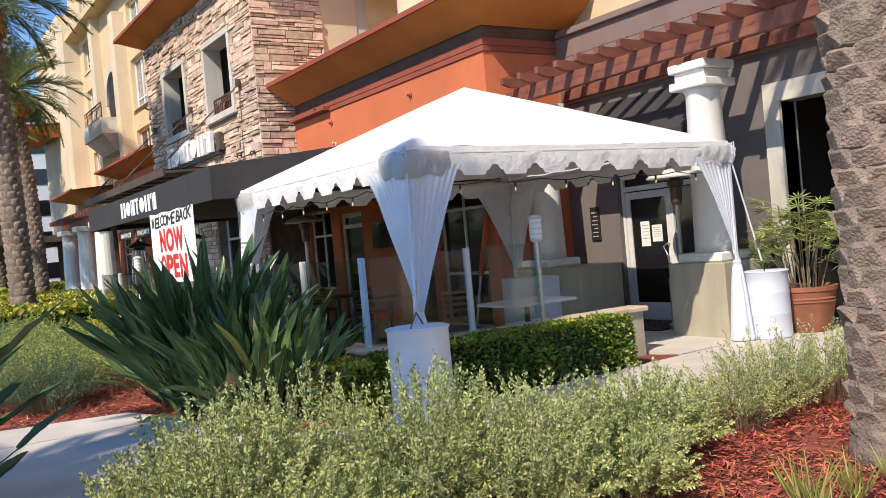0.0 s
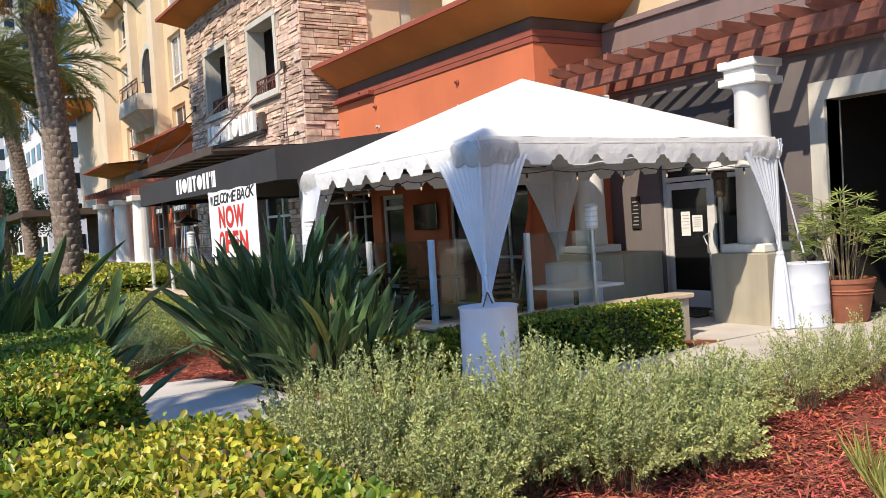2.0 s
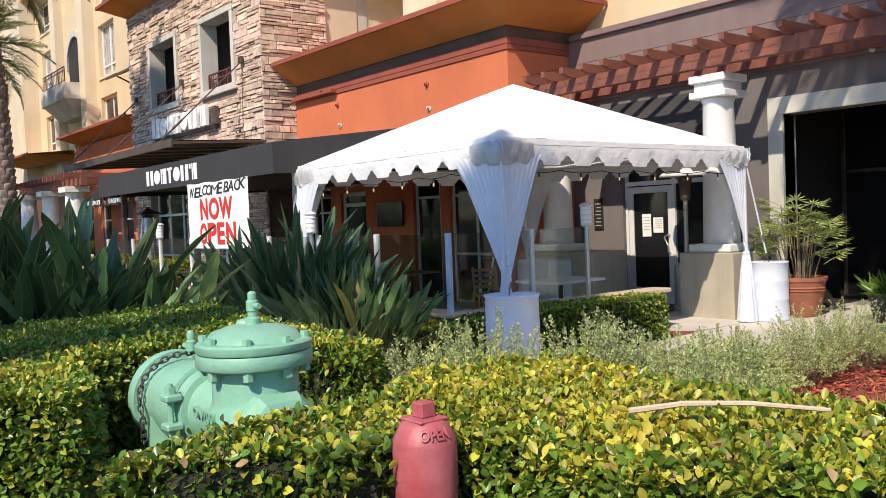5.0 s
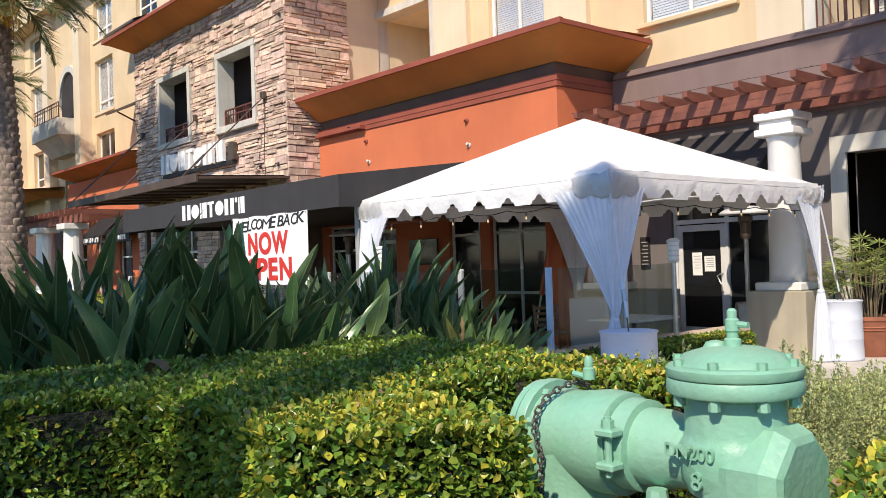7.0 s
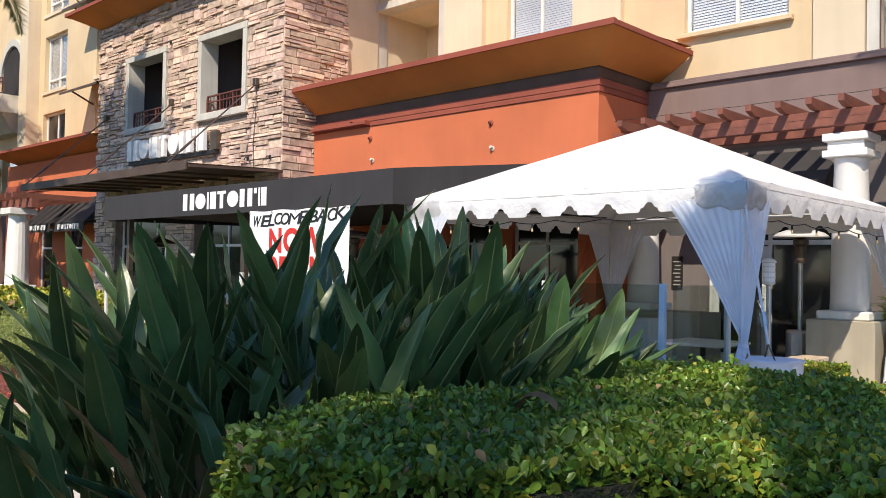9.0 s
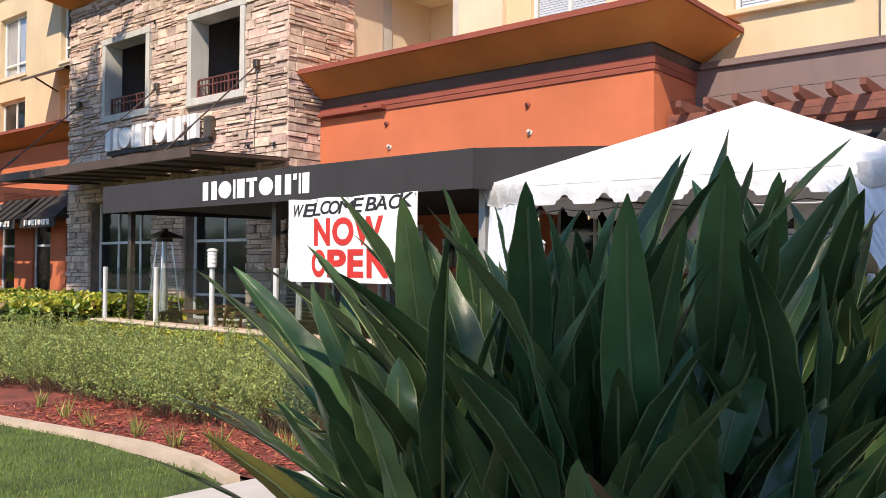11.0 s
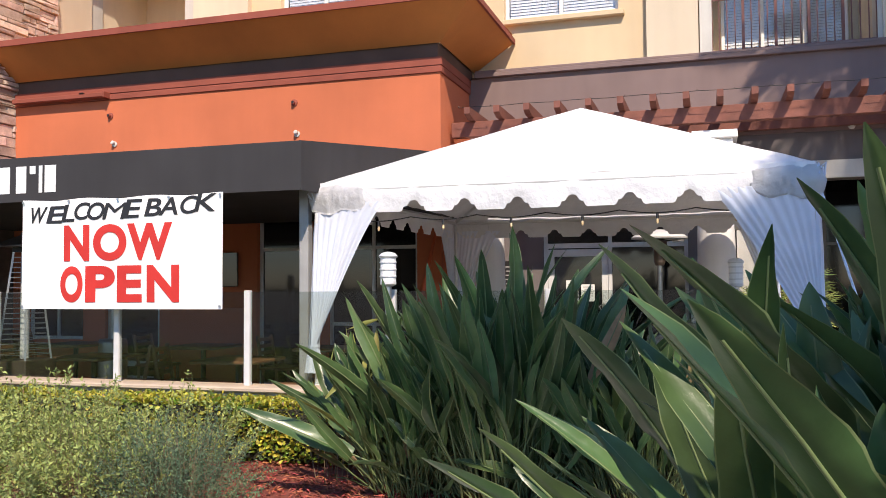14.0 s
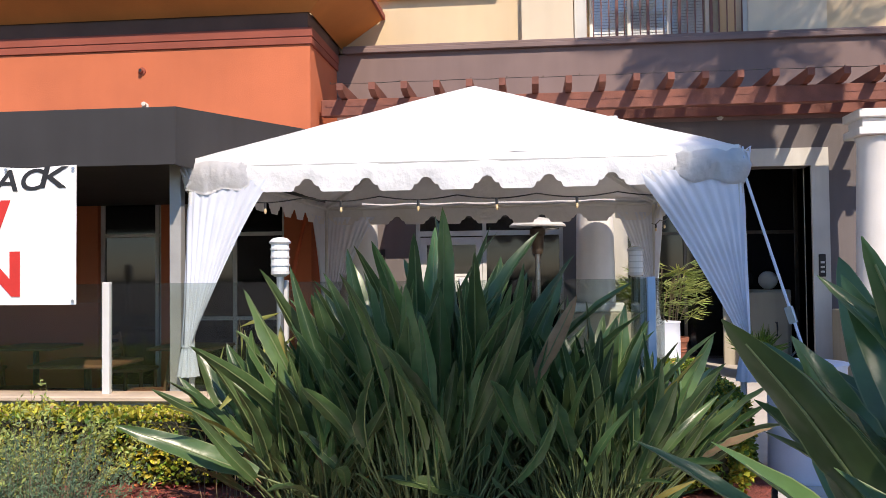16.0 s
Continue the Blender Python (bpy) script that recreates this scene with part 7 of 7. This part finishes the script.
shrub("yellowing_leaves", [(3.15, 11.95, .35, 1.2)], "yellowed spear leaves at the edge of the clump", "tuft", 22, (0.25, 0.45), 3, cat="plant", wfac=0.13)

# ---- palms ----


def frond_mesh(seed, L=2.6, n_=46):
    rnd = random.Random(seed)
    base, way, up, ln, wd = [], [], [], [], []
    droop = rnd.uniform(0.45, 0.9)
    pts = []
    for i in range(15):
        s = i / 14
        pts.append(Vector((L * s * (1 - 0.18 * s * droop), 0, L * (0.32 * s - droop * 0.62 * s * s))))
    bm = B()
    tube(bm, pts, 0.03, 4, 0.006)
    me = bpy.data.meshes.new("tmp")
    bm.to_mesh(me)
    bm.free()
    V = [tuple(v.co) for v in me.vertices]
    F = []
    me.calc_loop_triangles()
    F = [tuple(lt.vertices) for lt in me.loop_triangles]
    bpy.data.meshes.remove(me)
    for i in range(n_):
        s = 0.18 + 0.8 * i / n_
        j = s * 14
        p = pts[int(j)].lerp(pts[min(14, int(j) + 1)], j - int(j))
        tg = (pts[min(14, int(j) + 1)] - pts[int(j)]).normalized()
        for sd in (-1, 1):
            d = tg * 0.75 + Vector((0, sd, 0)) * 0.8 + Vector((0, 0, rnd.uniform(-0.15, 0.45)))
            d.normalize()
            l = 0.42 * math.sin(math.pi * (0.15 + 0.8 * s)) * rnd.uniform(.85, 1.1) + 0.06
            side = d.cross(Vector((0, 0, 1))).normalized() * 0.016
            tip = p + d * l + Vector((0, 0, -0.06 * l))
            k = len(V)
            mid = p + d * l * 0.45
            V += [tuple(p), tuple(mid + side), tuple(tip), tuple(mid - side)]
            F += [(k, k + 1, k + 2), (k, k + 2, k + 3)]
    return V, F


FROND_MESH = []
for s in range(4):
    V, F = frond_mesh(s)
    o = mesh_np("frond", V, F, M["frond"])
    FROND_MESH.append(o.data)
    bpy.data.objects.remove(o)


def boot_mesh(w, h, d):
    """One cut leaf base: a wedge that juts out and up from the trunk."""
    bm = B()
    vs = [(0, -w, 0), (0, w, 0), (0, w * 0.8, h), (0, -w * 0.8, h), (d * 0.35, -w * 0.8, h * 0.15), (d * 0.35, w * 0.8, h * 0.15), (d, w * 0.45, h * 0.92), (d, -w * 0.45, h * 0.92), (d * 0.75, w * .4, h * 1.06), (d * .75, -w * .4, h * 1.06)]
    v = [bm.verts.new(p) for p in vs]
    for f in ((4, 5, 6, 7), (0, 4, 7, 3), (1, 2, 6, 5), (0, 1, 5, 4), (7, 6, 8, 9), (9, 8, 2, 3), (3, 7, 9), (2, 8, 6)):
        bm.faces.new([v[i] for i in f])
    bmesh.ops.recalc_face_normals(bm, faces=bm.faces)
    return bm


def palm(x, y, h, r, lean=(0, 0), near=False, fronds=44, size=1.0, label="tall date palm with a rough ringed trunk and feathery crown", dates=0, seed=1):
    rnd = random.Random(seed)
    t = thing("date_palm", label, "palm tree", (x, y, 0.0), "date palms along the street")

    def axis(z):
        k = z / h
        return Vector((lean[0] * k * k, lean[1] * k * k, z))
    prof = [(r * 1.3, 0.0), (r * 1.18, 0.12), (r, 0.5), (r * 0.92, h * 0.5), (r * 0.9, h * 0.9), (r * 1.05, h)]
    bm = B()
    lathe(bm, prof, 18)
    for v in bm.verts:
        a = axis(v.co.z)
        v.co.x += a.x
        v.co.y += a.y
    part("trunk", bm, M["bark2"], t, smooth=True)
    step = 0.125 if near else 0.2
    per = 8
    meshes = []
    if near:
        for s in range(4):
            bmm = boot_mesh(r * rnd.uniform(.42, .52), rnd.uniform(.13, .17), rnd.uniform(.05, .08))
            for v in bmm.verts:
                v.co += Vector((rnd.gauss(0, .006), rnd.gauss(0, .006), rnd.gauss(0, .008)))
            me = bpy.data.meshes.new("boot")
            bmm.to_mesh(me)
            bmm.free()
            me.materials.append(M["bark"])
            meshes.append(me)
    allv, allf = [], []
    z, ring = 0.12, 0
    while z < h - 0.1:
        for k in range(per):
            a = (k + (ring % 2) * 0.5) / per * 6.283 + ring * 0.13
            m = Matrix.Translation(axis(z) + Vector((0, 0, 0.012 * math.sin(k * 7.3)))) @ Matrix.Rotation(a, 4, 'Z') @ Matrix.Translation((r * 0.93, 0, 0)) @ Matrix.Rotation(rnd.gauss(0, .06), 4, 'X')
            if near and 0.2 < z < 4.0:
                o = new("boot", meshes[rnd.randrange(4)])
                o.parent = t
                o.matrix_basis = m
            else:
                bmm = boot_mesh(r * 0.42, step * 1.15, 0.075 if z < h * .8 else 0.16)
                k0 = len(allv)
                bmm.verts.index_update()
                allv += [tuple(m @ v.co) for v in bmm.verts]
                for f in bmm.faces:
                    ix = [v.index for v in f.verts]
                    for q in range(1, len(ix) - 1):
                        allf.append((k0 + ix[0], k0 + ix[q], k0 + ix[q + 1]))
                bmm.free()
        z += step
        ring += 1
    o = mesh_np("boot_layer", allv, allf, M["bark2"], t)
    o["kind"] = "stuff"
    top = axis(h)
    for k in range(fronds):
        el = rnd.uniform(-0.75, 1.25)
        o = new("frond", FROND_MESH[k % 4])
        o.parent = t
        s = size * rnd.uniform(.85, 1.12)
        o.matrix_basis = Matrix.Translation(top) @ Matrix.Rotation(k * 2.4 + rnd.gauss(0, .2), 4, 'Z') @ Matrix.Rotation(-el, 4, 'Y') @ Matrix.Rotation(rnd.gauss(0, .3), 4, 'X') @ Matrix.Scale(s, 4)
    for k in range(dates):
        a = k * 2.1 + seed
        n_ = 260
        c = top + Vector((0.75 * math.cos(a), 0.75 * math.sin(a), -0.15))
        pts = np.c_[RNG.normal(0, .14, n_), RNG.normal(0, .14, n_), -RNG.random(n_) * 1.0] + np.array(c)
        o = leaf_cloud("date_cluster", pts, np.tile([0.05, 0.02, -1.0], (n_, 1)) + rand_dirs(n_) * .2, rand_dirs(n_), RNG.uniform(.08, .16, n_), np.full(n_, .035), M["dates"], t)
        o["kind"] = "stuff"
        part("date_stalk", tube(B(), [top, top + Vector((0.5 * math.cos(a), 0.5 * math.sin(a), 0.25)), c], 0.03, 5), M["dates"], t)


palm(5.45, 3.96, 10.4, 0.29, (0.1, 0.0), True, 46, 1.0, "thick date palm trunk with cut leaf bases in a mulch bed", 0, 2)
palm(3.25, 26.6, 9.3, 0.29, (-0.45, 0.15), False, 84, 1.3, dates=6, seed=3)
palm(2.3, 35.6, 7.9, 0.37, (-0.6, 0.2), False, 66, 1.35, dates=9, seed=4)
palm(5.8, 41.3, 9.6, 0.31, (-0.5, 0.0), False, 60, 1.35, dates=7, seed=5)
palm(5.7, 55.0, 10.2, 0.38, (-1.0, 0.0), False, 60, 1.5, dates=8, seed=6)
palm(1.3, 69.0, 11.0, 0.42, (-1.0, 0.0), False, 60, 1.7, dates=10, seed=7)
palm(3.6, 73.0, 10.8, 0.40, (-0.7, 0.0), False, 60, 1.7, dates=8, seed=8)
palm(-0.8, 95.0, 12.0, 0.4, (0.4, 0.0), False, 36, 2.0, dates=0, seed=11)
palm(-5.75, 3.0, 11.75, 0.19, (0.3, 0.2), False, 170, 0.6, "street palm that shades the hedge and the tent corner", 0, 9)
palm(-8.3, 4.1, 8.8, 0.18, (0.2, 0.2), False, 28, 0.85, "street palm that shades the hedge", 0, 10)

palm(-8.7, 2.7, 8.9, 0.18, (0.1, 0.1), False, 20, 0.62, "street palm that shades the broad hedge", 0, 13)
palm(-6.9, 5.3, 11.3, 0.18, (0.1, 0.1), False, 90, 0.6, "street palm that shades the plants before the tent", 0, 12)


# ---- far trees ----
def tree(x, y, h, r, seed, label="rounded far street tree with airy green leaves"):
    t = thing("street_tree", label, "tree", (x, y, 0))
    rnd = random.Random(seed)
    part("trunk", tube(B(), [(0, 0, 0), (0.1, 0, h * .25), (0.0, 0.1, h * .5)], 0.22, 8, 0.12), M["twig"], t)
    base, way, up, ln = [], [], [], []
    for k in range(16):
        a, el = rnd.random() * 6.28, rnd.uniform(0.2, 1.4)
        tip = Vector((r * math.cos(a) * math.cos(el), r * math.sin(a) * math.cos(el), h * .5 + (h * .5) * math.sin(el)))
        part("limb", tube(B(), [(0, 0, h * .35), tip * 0.6 + Vector((0, 0, h * .15)), tip], 0.07, 5, 0.02), M["twig"], t)
        n_ = 420
        c = np.array(tip) * rnd.uniform(.75, 1.0)
        c[2] = tip.z
        base.append(c + RNG.normal(0, r * 0.2, (n_, 3)))
        way.append(rand_dirs(n_))
        up.append(rand_dirs(n_))
        ln.append(RNG.uniform(.18, .34, n_))
    base, way, up, ln = map(np.concatenate, (base, way, up, ln))
    o = leaf_cloud("crown", base, way, up, ln, ln * .55, M["tree"], t)


for i, (x, y, h, r) in enumerate(((-1.5, 66, 6.2, 3.2), (3.5, 70, 6.0, 3.2), (-4.5, 75, 6.5, 3.4), (7.0, 78, 6, 3), (-9, 95, 8, 4.5), (1, 100, 8.5, 4.5), (-16, 110, 9, 5), (-24, 120, 10, 6), (9, 120, 9, 5), (-34, 130, 10, 6))):
    tree(x, y, h, r, 40 + i)
n_ = 5000
bx = np.c_[RNG.uniform(-120, 30, n_), RNG.uniform(150, 240, n_), RNG.random(n_) ** 1.6 * 9]
o = leaf_cloud("far_woods", bx, rand_dirs(n_), rand_dirs(n_), RNG.uniform(1.5, 3.2, n_), RNG.uniform(1, 2, n_), M["tree"])
tagged(o, "hazy far line of street trees", "woods", kind="stuff")

# ---- loose mulch chips and lawn blades ----


def chips(n_, box_, inside, near=1.0):
    x0, x1, y0, y1 = box_
    P = np.c_[RNG.uniform(x0, x1, n_), RNG.uniform(y0, y1, n_)]
    P = np.array([p for p in P if inside(p[0], p[1])])
    k = len(P)
    z = np.array([0.01 + 0.035 * noise.noise(Vector((x, y, 0.01)) * 1.7) for x, y in P]) + RNG.uniform(0.0, 0.02, k)
    d = rand_dirs(k)
    d[:, 2] *= 0.25
    up = rand_dirs(k) * 0.5
    up[:, 2] += 1
    o = leaf_cloud("mulch_chips", np.c_[P, z], d, up, RNG.uniform(.03, .11, k) * near, RNG.uniform(.008, .02, k) * near, M["chip"], None, 0.3)
    tagged(o, "shredded red bark chips", "mulch", kind="stuff")


chips(52000, (1.2, 7.0, 1.2, 6.1), in_bed2)
chips(22000, (0.1, 4.0, 8.6, 16.5), in_bed)
n_ = 26000
P = np.c_[RNG.uniform(-3.2, 0.05, n_), RNG.uniform(11.8, 17.5, n_)]
d = rand_dirs(n_) * .5
d[:, 2] = 0.8
o = leaf_cloud("lawn_blades", np.c_[P, np.full(n_, .012)], d, rand_dirs(n_), RNG.uniform(.025, .05, n_), np.full(n_, .006), M["blade"])
tagged(o, "short mown lawn grass", "grass", kind="stuff")

# ---- ledge stone on the tower, last ----
def ledge_courses(u0, u1, z0, z1, holes, seed):
    rnd = random.Random(seed)
    out = []
    z = z0
    while z < z1:
        h = rnd.choice((0.09, 0.11, 0.14, 0.18, 0.22))
        u = u0 + rnd.uniform(-0.3, 0)
        while u < u1:
            w = rnd.uniform(0.2, 0.75)
            a, b_ = max(u, u0), min(u + w, u1)
            if b_ - a > 0.05 and not any(a < h_[1] and b_ > h_[0] and z < h_[3] and z + h > h_[2] for h_ in holes):
                if h > 0.1 and rnd.random() < 0.45:
                    c = z + h * rnd.uniform(0.35, 0.65)
                    e = a + (b_ - a) * rnd.uniform(0.3, 0.7)
                    out.append((a, b_, z, c))
                    out += [(a, e, c, min(z + h, z1)), (e, b_, c, min(z + h, z1))] if rnd.random() < 0.4 and b_ - a > 0.3 else [(a, b_, c, min(z + h, z1))]
                else:
                    out.append((a, b_, z, min(z + h, z1)))
            elif b_ - a > 0.05:
                for h_ in holes:
                    if a < h_[1] and b_ > h_[0] and z < h_[3] and z + h > h_[2]:
                        if h_[0] - a > 0.06:
                            out.append((a, h_[0], z, z + h))
                        if b_ - h_[1] > 0.06:
                            out.append((h_[1], b_, z, z + h))
            u += w
        z += h
    return out


def stone_bm(bm, org, ax_u, ax_n, a, b_, c, d, rnd):
    g = 0.005
    dep = rnd.uniform(0.025, 0.09)
    pts = []
    for u, z in ((a + g, c + g), (b_ - g, c + g), (b_ - g, d - g), (a + g, d - g)):
        pts.append((u, z))
    back = [bm.verts.new(org + ax_u * u + Vector((0, 0, z))) for u, z in pts]
    k = 0.012
    fr = []
    for (u, z), (du, dz) in zip(pts, ((k, k), (-k, k), (-k, -k), (k, -k))):
        fr.append(bm.verts.new(org + ax_u * (u + du * rnd.uniform(.3, 1)) + Vector((0, 0, z + dz * rnd.uniform(.3, 1))) + ax_n * (dep + rnd.uniform(-.012, .012))))
    bm.faces.new(fr)
    for i in range(4):
        bm.faces.new((back[i], back[(i + 1) % 4], fr[(i + 1) % 4], fr[i]))


tw_wall = bpy.data.objects["wall_tower"]
tw_side = bpy.data.objects["wall_tower_side"]
rnd = random.Random(17)
HF = [(a - 0.05, b_ + 0.05, c - 0.07, d + 0.04) for a, b_, c, d in TW]
front = ledge_courses(20.93, 30.6, 0.0, 8.95, HF, 5)
side = ledge_courses(8.15, 10.1, 3.3, 8.95, [], 6)
joined = B()
cnt = 0
for a, b_, c, d in front:
    near = c > 3.6 and a < 24.0 and c < 8.3
    if near and cnt < 290:
        bm = B()
        stone_bm(bm, Vector((8.19, 0, 0)), Vector((0, 1, 0)), Vector((-1, 0, 0)), a, b_, c, d, rnd)
        bmesh.ops.recalc_face_normals(bm, faces=bm.faces)
        part("stone", bm, M["stone"], tw_wall)
        cnt += 1
    else:
        stone_bm(joined, Vector((8.19, 0, 0)), Vector((0, 1, 0)), Vector((-1, 0, 0)), a, b_, c, d, rnd)
bmesh.ops.recalc_face_normals(joined, faces=joined.faces)
tagged(part("stones", joined, M["stone2"], tw_wall), kind="stuff")
joined = B()
cnt = 0
for a, b_, c, d in side:
    if cnt < 280:
        bm = B()
        stone_bm(bm, Vector((0, 20.98, 0)), Vector((1, 0, 0)), Vector((0, -1, 0)), a, b_, c, d, rnd)
        bmesh.ops.recalc_face_normals(bm, faces=bm.faces)
        part("stone", bm, M["stone"], tw_side)
        cnt += 1
    else:
        stone_bm(joined, Vector((0, 20.98, 0)), Vector((1, 0, 0)), Vector((0, -1, 0)), a, b_, c, d, rnd)
bmesh.ops.recalc_face_normals(joined, faces=joined.faces)
tagged(part("stones", joined, M["stone2"], tw_side), kind="stuff")
